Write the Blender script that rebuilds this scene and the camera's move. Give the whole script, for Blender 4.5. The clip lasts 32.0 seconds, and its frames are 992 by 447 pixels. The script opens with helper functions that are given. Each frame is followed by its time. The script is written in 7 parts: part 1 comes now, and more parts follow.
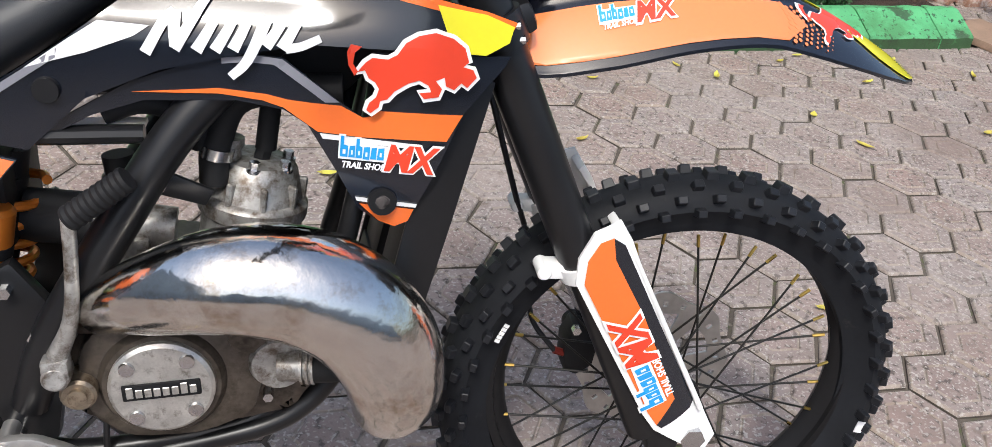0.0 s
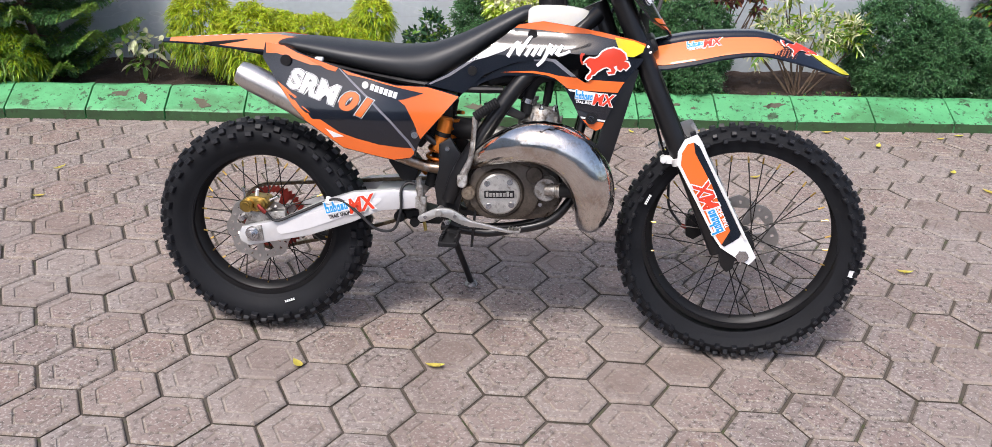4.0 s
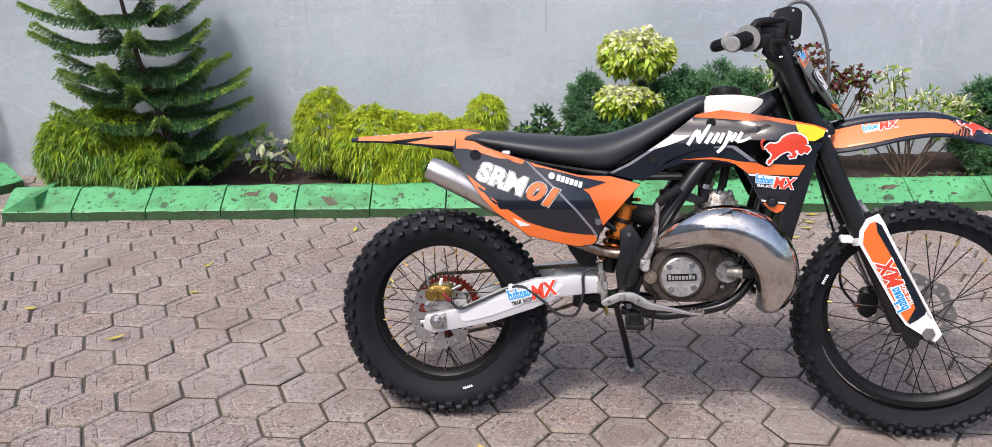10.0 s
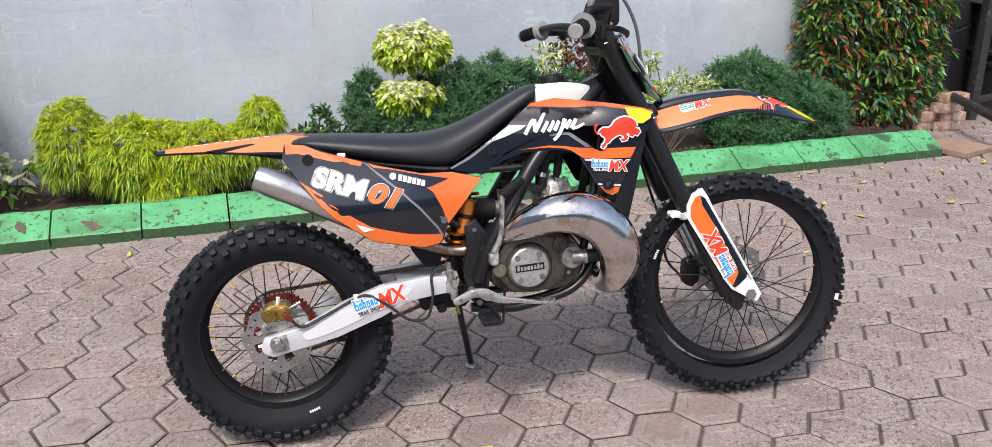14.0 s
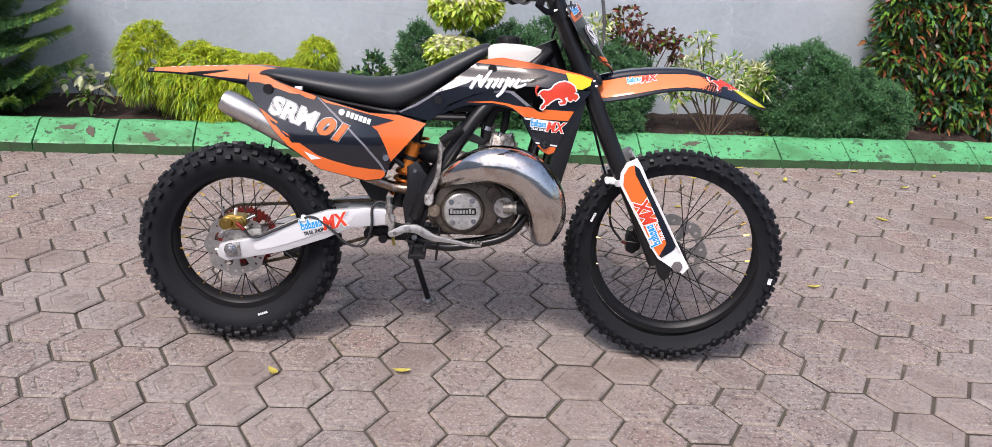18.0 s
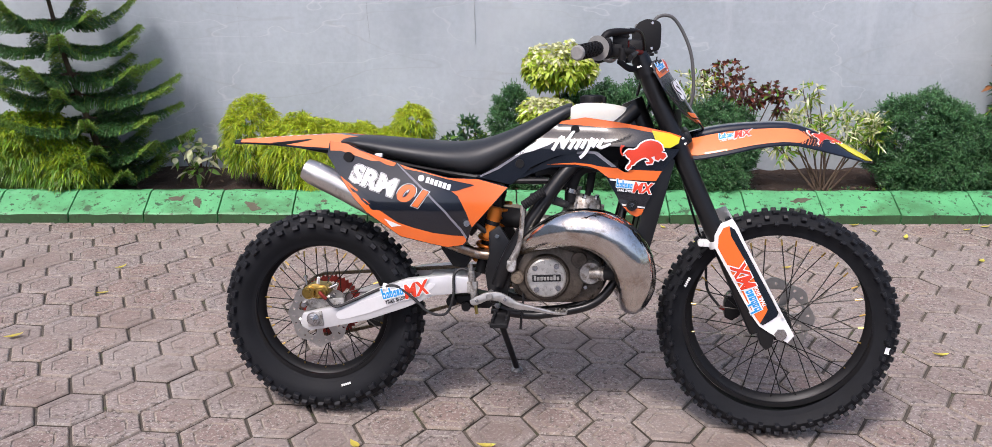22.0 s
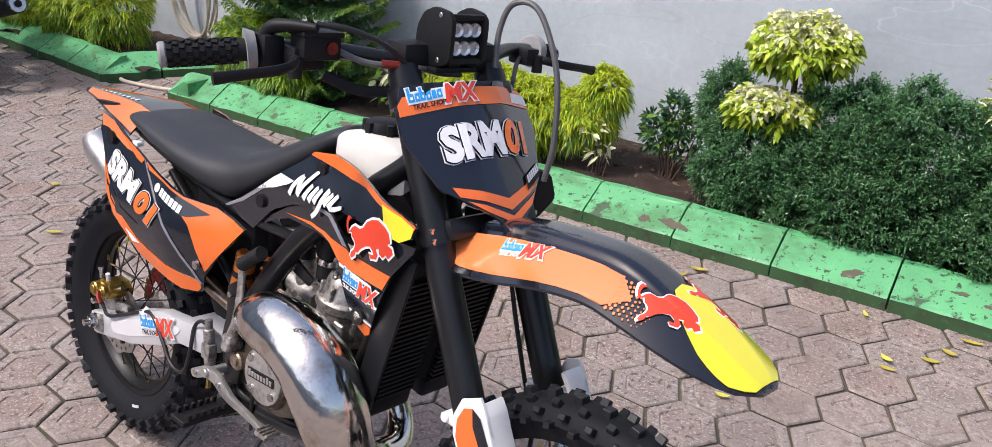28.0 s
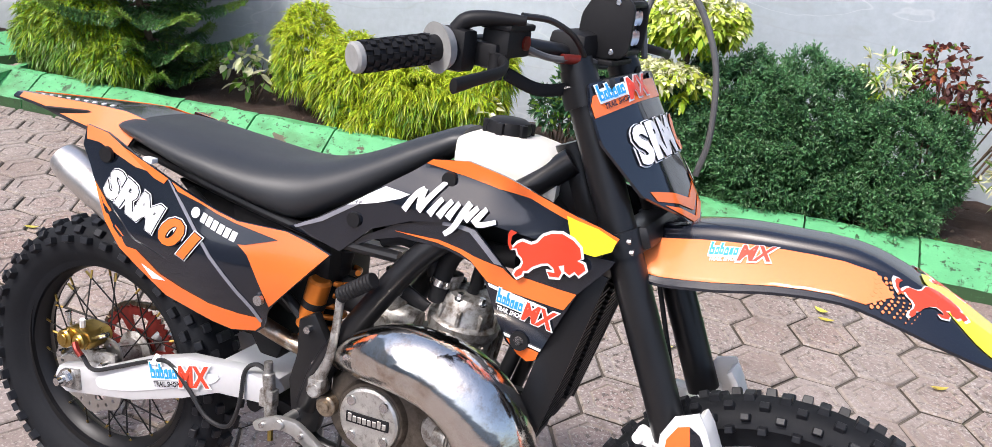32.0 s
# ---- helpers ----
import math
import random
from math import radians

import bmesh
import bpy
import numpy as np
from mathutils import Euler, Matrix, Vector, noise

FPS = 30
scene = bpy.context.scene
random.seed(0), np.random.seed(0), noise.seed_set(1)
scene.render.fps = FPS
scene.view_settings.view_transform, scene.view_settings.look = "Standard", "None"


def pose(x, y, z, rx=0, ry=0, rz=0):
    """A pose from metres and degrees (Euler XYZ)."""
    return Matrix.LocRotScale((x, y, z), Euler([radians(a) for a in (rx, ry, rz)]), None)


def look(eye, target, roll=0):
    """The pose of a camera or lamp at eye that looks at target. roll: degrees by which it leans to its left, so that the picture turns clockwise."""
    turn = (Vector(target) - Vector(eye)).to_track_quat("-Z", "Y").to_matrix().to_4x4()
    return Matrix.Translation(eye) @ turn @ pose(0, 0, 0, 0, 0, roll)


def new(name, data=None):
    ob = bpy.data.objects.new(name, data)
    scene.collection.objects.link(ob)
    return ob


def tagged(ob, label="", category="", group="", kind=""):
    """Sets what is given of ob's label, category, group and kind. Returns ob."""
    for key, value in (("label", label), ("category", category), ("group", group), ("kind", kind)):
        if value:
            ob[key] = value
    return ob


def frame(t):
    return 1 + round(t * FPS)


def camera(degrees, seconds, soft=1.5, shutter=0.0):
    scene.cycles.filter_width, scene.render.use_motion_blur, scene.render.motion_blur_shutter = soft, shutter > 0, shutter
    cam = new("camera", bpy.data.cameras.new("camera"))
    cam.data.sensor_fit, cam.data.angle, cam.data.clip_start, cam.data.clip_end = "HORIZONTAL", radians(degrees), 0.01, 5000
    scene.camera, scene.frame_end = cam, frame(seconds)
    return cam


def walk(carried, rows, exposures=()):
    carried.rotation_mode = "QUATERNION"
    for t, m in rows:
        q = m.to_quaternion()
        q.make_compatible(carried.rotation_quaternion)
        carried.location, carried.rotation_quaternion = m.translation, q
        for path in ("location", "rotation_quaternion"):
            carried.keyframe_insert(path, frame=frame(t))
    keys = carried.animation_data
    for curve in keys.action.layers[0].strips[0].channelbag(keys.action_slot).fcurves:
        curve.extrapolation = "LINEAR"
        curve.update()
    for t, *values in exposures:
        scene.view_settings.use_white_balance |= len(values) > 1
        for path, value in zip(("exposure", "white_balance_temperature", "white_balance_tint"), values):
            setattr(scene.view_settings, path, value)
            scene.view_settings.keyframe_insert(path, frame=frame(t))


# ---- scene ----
cam = camera(59.87, 32.0, 0.5)
PATH = [
    (0, (0.753, -0.824, 1.215), (1.387, 0.734, 0.133), 8.8),
    (0.5, (0.827, -0.755, 1.222), (1.179, 0.846, 0.077), 3.7),
    (1, (0.939, -0.892, 1.264), (0.792, 0.793, 0.196), 2.1),
    (1.5, (0.957, -1.058, 1.3), (0.805, 0.681, 0.324), -1.0),
    (2, (0.885, -1.286, 1.324), (0.847, 0.459, 0.349), -0.4),
    (2.5, (0.895, -1.588, 1.344), (0.878, 0.194, 0.437), 3.3),
    (3, (0.965, -1.827, 1.426), (0.812, -0.059, 0.502), 1.6),
    (3.5, (0.739, -2.044, 1.419), (0.781, -0.253, 0.53), 2.9),
    (5.5, (0.524, -2.575, 1.466), (0.517, -0.720, 0.717), -0.82),
    (6, (0.398, -2.581, 1.433), (0.469, -0.719, 0.708), -0.16),
    (6.5, (0.371, -2.587, 1.458), (0.446, -0.723, 0.737), -0.20),
    (7, (0.379, -2.587, 1.452), (0.456, -0.714, 0.755), -0.32),
    (7.5, (0.378, -2.590, 1.457), (0.466, -0.711, 0.777), -0.42),
    (8, (0.355, -2.593, 1.458), (0.453, -0.706, 0.801), -0.40),
    (8.5, (0.336, -2.597, 1.456), (0.438, -0.707, 0.809), -0.29),
    (9, (0.330, -2.590, 1.453), (0.421, -0.698, 0.812), -0.46),
    (9.5, (0.290, -2.512, 1.431), (0.221, -0.624, 0.774), -0.87),
    (10, (0.256, -2.325, 1.431), (0.189, -0.434, 0.784), -0.72),
    (10.5, (0.157, -2.233, 1.420), (0.330, -0.347, 0.778), 0.65),
    (11, (-0.012, -2.191, 1.420), (0.369, -0.336, 0.776), -1.39),
    (11.5, (-0.055, -2.164, 1.425), (0.368, -0.321, 0.772), -1.39),
    (12, (0.006, -2.150, 1.427), (0.603, -0.357, 0.773), 0.09),
    (12.5, (0.069, -2.164, 1.424), (0.702, -0.383, 0.772), -0.33),
    (13, (0.064, -2.170, 1.421), (0.632, -0.369, 0.763), -0.82),
    (13.5, (0.013, -2.191, 1.417), (0.533, -0.374, 0.761), -0.97),
    (14, (-0.017, -2.195, 1.410), (0.508, -0.381, 0.752), -0.24),
    (14.5, (-0.002, -2.191, 1.417), (0.531, -0.381, 0.754), -0.16),
    (16.5, (0.299, -2.287, 1.419), (0.558, -0.440, 0.696), -3.70),
    (17, (0.299, -2.405, 1.423), (0.570, -0.553, 0.719), -3.53),
    (17.5, (0.339, -2.470, 1.418), (0.684, -0.648, 0.667), -1.21),
    (18, (0.485, -2.504, 1.436), (0.724, -0.660, 0.699), 4.07),
    (18.5, (0.531, -2.501, 1.444), (0.758, -0.655, 0.709), 3.75),
    (19, (0.459, -2.526, 1.461), (0.558, -0.645, 0.790), 2.11),
    (19.5, (0.419, -2.515, 1.451), (0.513, -0.626, 0.802), 1.55),
    (20, (0.440, -2.526, 1.453), (0.540, -0.630, 0.824), 0.27),
    (20.5, (0.463, -2.525, 1.443), (0.567, -0.622, 0.836), 0.08),
    (21, (0.524, -2.522, 1.436), (0.528, -0.620, 0.818), 0.86),
    (21.5, (0.572, -2.502, 1.420), (0.553, -0.599, 0.804), 0.36),
    (22, (0.570, -2.406, 1.416), (0.551, -0.502, 0.803), 0.49),
    (22.5, (0.546, -2.237, 1.423), (0.534, -0.331, 0.816), 0.62),
    (23, (0.619, -2.194, 1.439), (0.613, -0.301, 0.791), 0.62),
    (23.5, (0.886, -2.244, 1.432), (0.879, -0.351, 0.786), 1.29),
    (24, (1.031, -2.281, 1.461), (0.958, -0.397, 0.792), -0.35),
    (24.5, (1.186, -2.181, 1.470), (1.123, -0.300, 0.793), -0.42),
    (26.5, (1.767, -1.720, 1.514), (1.102, 0.010, 0.764), 5.85),
    (27, (1.807, -1.498, 1.508), (1.061, 0.186, 0.728), 4.90),
    (27.5, (1.857, -1.258, 1.511), (0.884, 0.299, 0.716), 2.86),
    (28, (1.848, -0.965, 1.470), (0.806, 0.534, 0.653), 2.56),
    (28.5, (1.840, -0.711, 1.486), (0.831, 0.757, 0.576), 3.55),
    (29, (2.014, -0.675, 1.522), (0.732, 0.562, 0.613), 3.16),
    (29.5, (2.174, -0.624, 1.546), (0.648, 0.311, 0.653), -0.20),
    (30, (2.163, -0.642, 1.495), (0.628, 0.293, 0.618), 0.12),
    (30.5, (2.031, -0.818, 1.453), (0.736, 0.450, 0.608), 3.57),
    (31, (1.825, -0.982, 1.433), (0.654, 0.408, 0.599), 0.95),
    (31.5, (1.495, -1.003, 1.423), (0.467, 0.493, 0.582), 0.84),
    (32, (1.210, -1.138, 1.428), (0.682, 0.598, 0.588), 5.31),
]
EXPOSURES = [(0, 0.1, 6350, 8), (1, 0.15, 6350, 8), (2, 0.4, 6400, 9), (3, 0.22, 6400, 12), (6, 0.0, 6400, 14), (9, 0.02, 6400, 14), (14, 0.08, 6400, 13), (18, 0.0, 6400, 16), (24, -0.05, 6400, 17), (27, -0.2, 6450, 17), (28, 0.08, 6450, 16), (29, -0.25, 6500, 18), (29.5, -0.28, 6500, 19), (30, -0.25, 6500, 18), (31, -0.48, 6450, 18), (31.5, 0.38, 6400, 14), (32, 0.43, 6400, 13)]
walk(cam, [(t, look(eye, target, roll)) for t, eye, target, roll in PATH], EXPOSURES)

# ---- world and sun ----
from mathutils import geometry
SUN_ELEV, SUN_AZ = 56.0, 212.0   # the sun stands behind and to the left of the long walk
world = bpy.data.worlds.new("sky")
scene.world = world
world.use_nodes = True
wn = world.node_tree.nodes
sky = wn.new("ShaderNodeTexSky")
sky.sky_type, sky.sun_disc = "NISHITA", False
sky.sun_elevation, sky.sun_rotation = radians(SUN_ELEV), radians(SUN_AZ)
sky.air_density, sky.dust_density, sky.ozone_density = 1.0, 4.0, 1.0
bg = wn["Background"]
bg.inputs["Strength"].default_value = 0.205
world.node_tree.links.new(sky.outputs[0], bg.inputs["Color"])
sun = new("sun", bpy.data.lights.new("sun", "SUN"))
sun.data.energy, sun.data.angle, sun.data.color = 2.5, radians(8.0), (1.0, 0.975, 0.94)
_az, _el = radians(SUN_AZ), radians(SUN_ELEV)
_to = Vector((math.sin(_az) * math.cos(_el), math.cos(_az) * math.cos(_el), math.sin(_el)))
sun.matrix_world = look(_to * 20, (0, 0, 0))

# ---- materials ----
MATS = {}


def mat(name, color, rough=0.5, metal=0.0, var=0.25, scale=8.0, fine=120.0, bump=0.15, dirt=None, dirt_amount=0.0,
        coat=0.0, random_hue=0.0, island=0.0, bump_dist=0.002, trans=0.0, rough_var=0.12):
    """A principled material with colour variation at two scales, roughness variation and fine relief."""
    m = bpy.data.materials.new(name)
    m.use_nodes = True
    nt = m.node_tree
    N, Lk = nt.nodes, nt.links
    p = N["Principled BSDF"]
    co = N.new("ShaderNodeTexCoord")
    big = N.new("ShaderNodeTexNoise")
    big.inputs["Scale"].default_value, big.inputs["Detail"].default_value = scale, 5
    Lk.new(co.outputs["Object"], big.inputs["Vector"])
    small = N.new("ShaderNodeTexNoise")
    small.inputs["Scale"].default_value, small.inputs["Detail"].default_value = fine, 3
    Lk.new(co.outputs["Object"], small.inputs["Vector"])
    mixn = N.new("ShaderNodeMath")
    mixn.operation = "MULTIPLY_ADD"
    Lk.new(small.outputs["Fac"], mixn.inputs[0])
    mixn.inputs[1].default_value = 0.4
    Lk.new(big.outputs["Fac"], mixn.inputs[2])
    ramp = N.new("ShaderNodeMapRange")
    ramp.inputs["From Min"].default_value, ramp.inputs["From Max"].default_value = 0.4, 1.0
    ramp.inputs["To Min"].default_value, ramp.inputs["To Max"].default_value = 1 - var, 1 + var
    Lk.new(mixn.outputs[0], ramp.inputs["Value"])
    hsv = N.new("ShaderNodeHueSaturation")
    hsv.inputs["Color"].default_value = (*color, 1)
    Lk.new(ramp.outputs[0], hsv.inputs["Value"])
    out = hsv.outputs[0]
    if random_hue or island:
        src = N.new("ShaderNodeObjectInfo").outputs["Random"] if not island else N.new("ShaderNodeNewGeometry").outputs["Random Per Island"]
        h = N.new("ShaderNodeMapRange")
        h.inputs["To Min"].default_value, h.inputs["To Max"].default_value = 0.5 - random_hue, 0.5 + random_hue
        Lk.new(src, h.inputs["Value"])
        Lk.new(h.outputs[0], hsv.inputs["Hue"])
        v = N.new("ShaderNodeMath")
        v.operation = "MULTIPLY"
        vr = N.new("ShaderNodeMapRange")
        vr.inputs["To Min"].default_value, vr.inputs["To Max"].default_value = 1 - 1.6 * max(island, 0.1), 1 + 1.6 * max(island, 0.1)
        Lk.new(src, vr.inputs["Value"])
        Lk.new(vr.outputs[0], v.inputs[0])
        Lk.new(ramp.outputs[0], v.inputs[1])
        Lk.new(v.outputs[0], hsv.inputs["Value"])
    if dirt:
        dn = N.new("ShaderNodeTexNoise")
        dn.inputs["Scale"].default_value, dn.inputs["Detail"].default_value, dn.inputs["Roughness"].default_value = scale * 1.7, 8, 0.7
        Lk.new(co.outputs["Object"], dn.inputs["Vector"])
        dr = N.new("ShaderNodeMapRange")
        dr.inputs["From Min"].default_value, dr.inputs["From Max"].default_value = 0.62 - 0.3 * dirt_amount, 0.75 - 0.2 * dirt_amount
        Lk.new(dn.outputs["Fac"], dr.inputs["Value"])
        mx = N.new("ShaderNodeMix")
        mx.data_type = "RGBA"
        Lk.new(dr.outputs[0], mx.inputs["Factor"])
        Lk.new(out, mx.inputs["A"])
        mx.inputs["B"].default_value = (*dirt, 1)
        out = mx.outputs["Result"]
    Lk.new(out, p.inputs["Base Color"])
    rr = N.new("ShaderNodeMapRange")
    rr.inputs["From Min"].default_value, rr.inputs["From Max"].default_value = 0.3, 0.8
    rr.inputs["To Min"].default_value, rr.inputs["To Max"].default_value = max(0.02, rough * (1 - rough_var)), min(1, rough * (1 + rough_var))
    Lk.new(big.outputs["Fac"], rr.inputs["Value"])
    Lk.new(rr.outputs[0], p.inputs["Roughness"])
    p.inputs["Metallic"].default_value = metal
    p.inputs["Coat Weight"].default_value = coat
    p.inputs["Coat Roughness"].default_value = 0.08
    if trans:
        p.inputs["Subsurface Weight"].default_value = trans
        p.inputs["Subsurface Radius"].default_value = (0.01, 0.01, 0.005)
    if bump:
        b = N.new("ShaderNodeBump")
        b.inputs["Strength"].default_value, b.inputs["Distance"].default_value = bump, bump_dist
        Lk.new(mixn.outputs[0], b.inputs["Height"])
        Lk.new(b.outputs[0], p.inputs["Normal"])
    MATS[name] = m
    return m


RUBBER = mat("tyre_rubber", (0.011, 0.012, 0.0145), 0.7, var=0.3, scale=14, bump=0.2, dirt=(0.035, 0.033, 0.031), dirt_amount=-0.05)
KNOB = mat("tread_rubber", (0.013, 0.014, 0.017), 0.45, var=0.3, scale=30, bump=0.15, dirt=(0.055, 0.05, 0.046), dirt_amount=0.0)
RIM = mat("black_rim", (0.012, 0.012, 0.013), 0.4, 0.3, bump=0.05)
SPOKE = mat("dark_spoke", (0.03, 0.028, 0.025), 0.4, 0.7, bump=0.05)
GOLD = mat("gold_anodised", (0.44, 0.29, 0.075), 0.3, 0.95, var=0.35, scale=40, bump=0.1)
ALU = mat("cast_aluminium", (0.42, 0.41, 0.39), 0.5, 0.75, var=0.4, scale=30, bump=0.4, dirt=(0.13, 0.10, 0.075), dirt_amount=0.55)
MUFF = mat("muffler_alloy", (0.60, 0.58, 0.55), 0.34, 0.9, var=0.15, scale=12, fine=260, bump=0.12, dirt=(0.38, 0.34, 0.30), dirt_amount=0.2)
STEEL = mat("bright_steel", (0.6, 0.6, 0.6), 0.25, 1.0, var=0.1, bump=0.05)
DISC = mat("brake_disc_steel", (0.5, 0.49, 0.47), 0.33, 0.95, var=0.15, scale=30, bump=0.05)
SILVER = mat("silver_paint", (0.62, 0.62, 0.63), 0.35, 0.25, var=0.06, scale=12, bump=0.06, coat=0.3)
WHITEP = mat("white_plastic", (0.80, 0.80, 0.79), 0.35, var=0.05, scale=10, bump=0.05)
TANKW = mat("milky_tank", (0.74, 0.72, 0.66), 0.42, var=0.06, scale=9, bump=0.12, trans=0.15)
BLACKG = mat("gloss_black_plastic", (0.008, 0.010, 0.016), 0.17, var=0.2, scale=6, fine=300, bump=0.04, coat=0.4)
BLACKM = mat("matt_black_plastic", (0.009, 0.009, 0.010), 0.55, var=0.3, scale=15, bump=0.2)
BLACKF = mat("black_frame_paint", (0.010, 0.010, 0.011), 0.33, var=0.25, scale=12, bump=0.1)
BLACKR = mat("black_rubber", (0.011, 0.011, 0.012), 0.7, var=0.3, scale=30, bump=0.2)
GREYR = mat("grey_rubber", (0.28, 0.28, 0.27), 0.7, var=0.15, scale=30, bump=0.2)
ORANGE = mat("orange_vinyl", (0.84, 0.165, 0.028), 0.24, var=0.05, scale=5, fine=200, bump=0.03, coat=0.6)
# the orange vinyl again, paled by sky sheen put into its colour
ORANGEP = mat("pale_orange_vinyl", (0.86, 0.235, 0.075), 0.18, var=0.05, scale=5, fine=200, bump=0.03, coat=0.9)
YELLOW = mat("yellow_vinyl", (0.78, 0.72, 0.03), 0.24, var=0.04, scale=5, fine=200, bump=0.03, coat=0.7)
WHITED = mat("white_vinyl", (0.82, 0.82, 0.82), 0.3, var=0.03, bump=0.02)
GREYD = mat("grey_vinyl", (0.22, 0.22, 0.25), 0.3, var=0.05, bump=0.02)
REDD = mat("red_vinyl", (0.70, 0.055, 0.022), 0.28, var=0.05, bump=0.02, coat=0.2)
BLUED = mat("blue_vinyl", (0.02, 0.32, 0.72), 0.3, var=0.04, bump=0.02)
NAVYD = mat("navy_vinyl", (0.012, 0.014, 0.028), 0.22, var=0.1, bump=0.03, coat=0.4)
SEATM = mat("seat_vinyl", (0.021, 0.023, 0.026), 0.46, var=0.2, scale=7, fine=900, bump=0.5, bump_dist=0.0012)
CHROME = mat("polished_pipe", (0.70, 0.675, 0.635), 0.17, 1.0, var=0.16, scale=11, fine=48, bump=0.30, bump_dist=0.006, dirt=(0.46, 0.38, 0.30), dirt_amount=0.35, rough_var=0.55)
PIPEB = mat("heat_brown_pipe", (0.28, 0.20, 0.14), 0.3, 0.95, var=0.4, scale=22, bump=0.3, dirt=(0.5, 0.47, 0.43), dirt_amount=0.4)
ENGINE = mat("grimy_crankcase", (0.105, 0.088, 0.072), 0.48, 0.7, var=0.5, scale=18, fine=160, bump=0.4, dirt=(0.05, 0.04, 0.03), dirt_amount=0.45)
BRUSHED = mat("scuffed_cover", (0.58, 0.57, 0.54), 0.38, 0.8, var=0.25, scale=45, fine=400, bump=0.25, dirt=(0.25, 0.23, 0.2), dirt_amount=0.3)
RUSTY = mat("tarnished_metal", (0.33, 0.27, 0.2), 0.45, 0.8, var=0.4, scale=40, bump=0.3, dirt=(0.12, 0.07, 0.04), dirt_amount=0.4)
ORSPRING = mat("orange_anodised", (0.75, 0.22, 0.03), 0.3, 0.6, var=0.1, bump=0.05)
REDAN = mat("red_anodised", (0.23, 0.03, 0.022), 0.42, 0.6, var=0.35, scale=30, bump=0.08)
CHAINM = mat("oily_chain", (0.12, 0.09, 0.06), 0.45, 0.8, var=0.4, scale=60, bump=0.2)
GLASSM = mat("lamp_lens", (0.75, 0.77, 0.78), 0.08, 0.6, var=0.1, scale=60, bump=0.3)
CABLE = mat("cable_sheath", (0.012, 0.012, 0.013), 0.45, var=0.1, bump=0.03)
CABLEG = mat("grey_cable", (0.10, 0.10, 0.10), 0.4, var=0.1, bump=0.03)

for m, v in ((RUBBER, 0.18), (KNOB, 0.3), (BLACKM, 0.25), (BLACKR, 0.25), (BLACKF, 0.4), (BLACKG, 0.5), (RIM, 0.3), (SEATM, 0.5)):
    m.node_tree.nodes["Principled BSDF"].inputs["Specular IOR Level"].default_value = v
BLACKG.node_tree.nodes["Principled BSDF"].inputs["Coat Weight"].default_value = 0.7

# ---- mesh helpers ----


# the motorcycle's drawn shapes take this small stretch; wheels are drawn true
TRUE_FIT = Matrix(((1.006, 0, -0.010, 0), (0, 1.06, 0, 0), (0.012, 0, 1.020, 0.005), (0, 0, 0, 1)))
TRUE_INV = TRUE_FIT.inverted()


def true(pts):
    """An outline given in the motorcycle's true side view."""
    return [((TRUE_INV @ Vector((x, 0, z))).x, (TRUE_INV @ Vector((x, 0, z))).z) for x, z in pts]


def on_bike(p):
    while p is not None:
        if p.name.startswith(("front_wheel", "rear_wheel")):
            return False
        if p.name == "motorcycle":
            return True
        p = p.parent
    return False


def obj(name, bm, material, parent=None, label="", smooth=True, sharp=35):
    if parent is not None and on_bike(parent):
        bm.transform(TRUE_FIT)
    me = bpy.data.meshes.new(name)
    bm.normal_update()
    bm.to_mesh(me)
    bm.free()
    for m in (material if isinstance(material, (list, tuple)) else [material]):
        me.materials.append(m)
    if smooth:
        me.shade_smooth()
        me.set_sharp_from_angle(angle=radians(sharp))
    ob = new(name, me)
    if parent is not None:
        ob.parent = parent
    if label:
        ob["label"] = label
    return ob


part = obj


def box(x0, x1, y0, y1, z0, z1, bev=0.004, seg=2):
    bm = bmesh.new()
    bmesh.ops.create_cube(bm, size=1)
    for v in bm.verts:
        v.co = Vector((x0 + (v.co.x + 0.5) * (x1 - x0), y0 + (v.co.y + 0.5) * (y1 - y0), z0 + (v.co.z + 0.5) * (z1 - z0)))
    if bev:
        bmesh.ops.bevel(bm, geom=list(bm.edges), offset=bev, segments=seg, affect="EDGES", profile=0.6)
    return bm


def prism(outline, y0, y1, bev=0.004, seg=2):
    """An outline in x and z, drawn out from y0 to y1."""
    bm = bmesh.new()
    a = [bm.verts.new((x, y0, z)) for x, z in outline]
    b = [bm.verts.new((x, y1, z)) for x, z in outline]
    n = len(a)
    bm.faces.new(a)
    bm.faces.new(b[::-1])
    for i in range(n):
        bm.faces.new((a[i], b[i], b[(i + 1) % n], a[(i + 1) % n]))
    bmesh.ops.recalc_face_normals(bm, faces=bm.faces)
    if bev:
        bmesh.ops.bevel(bm, geom=list(bm.edges), offset=bev, segments=seg, affect="EDGES", profile=0.6)
    return bm


def frames_along(pts):
    """Tangents and two side directions along a line of points, with little twist."""
    P = [Vector(p) for p in pts]
    T = []
    for i in range(len(P)):
        T.append((P[min(i + 1, len(P) - 1)] - P[max(i - 1, 0)]).normalized())
    up = Vector((0, 0, 1)) if abs(T[0].z) < 0.9 else Vector((0, 1, 0))
    out = []
    for t in T:
        s = up.cross(t).normalized()
        u = t.cross(s).normalized()
        up = u
        out.append((s, u))
    return P, out


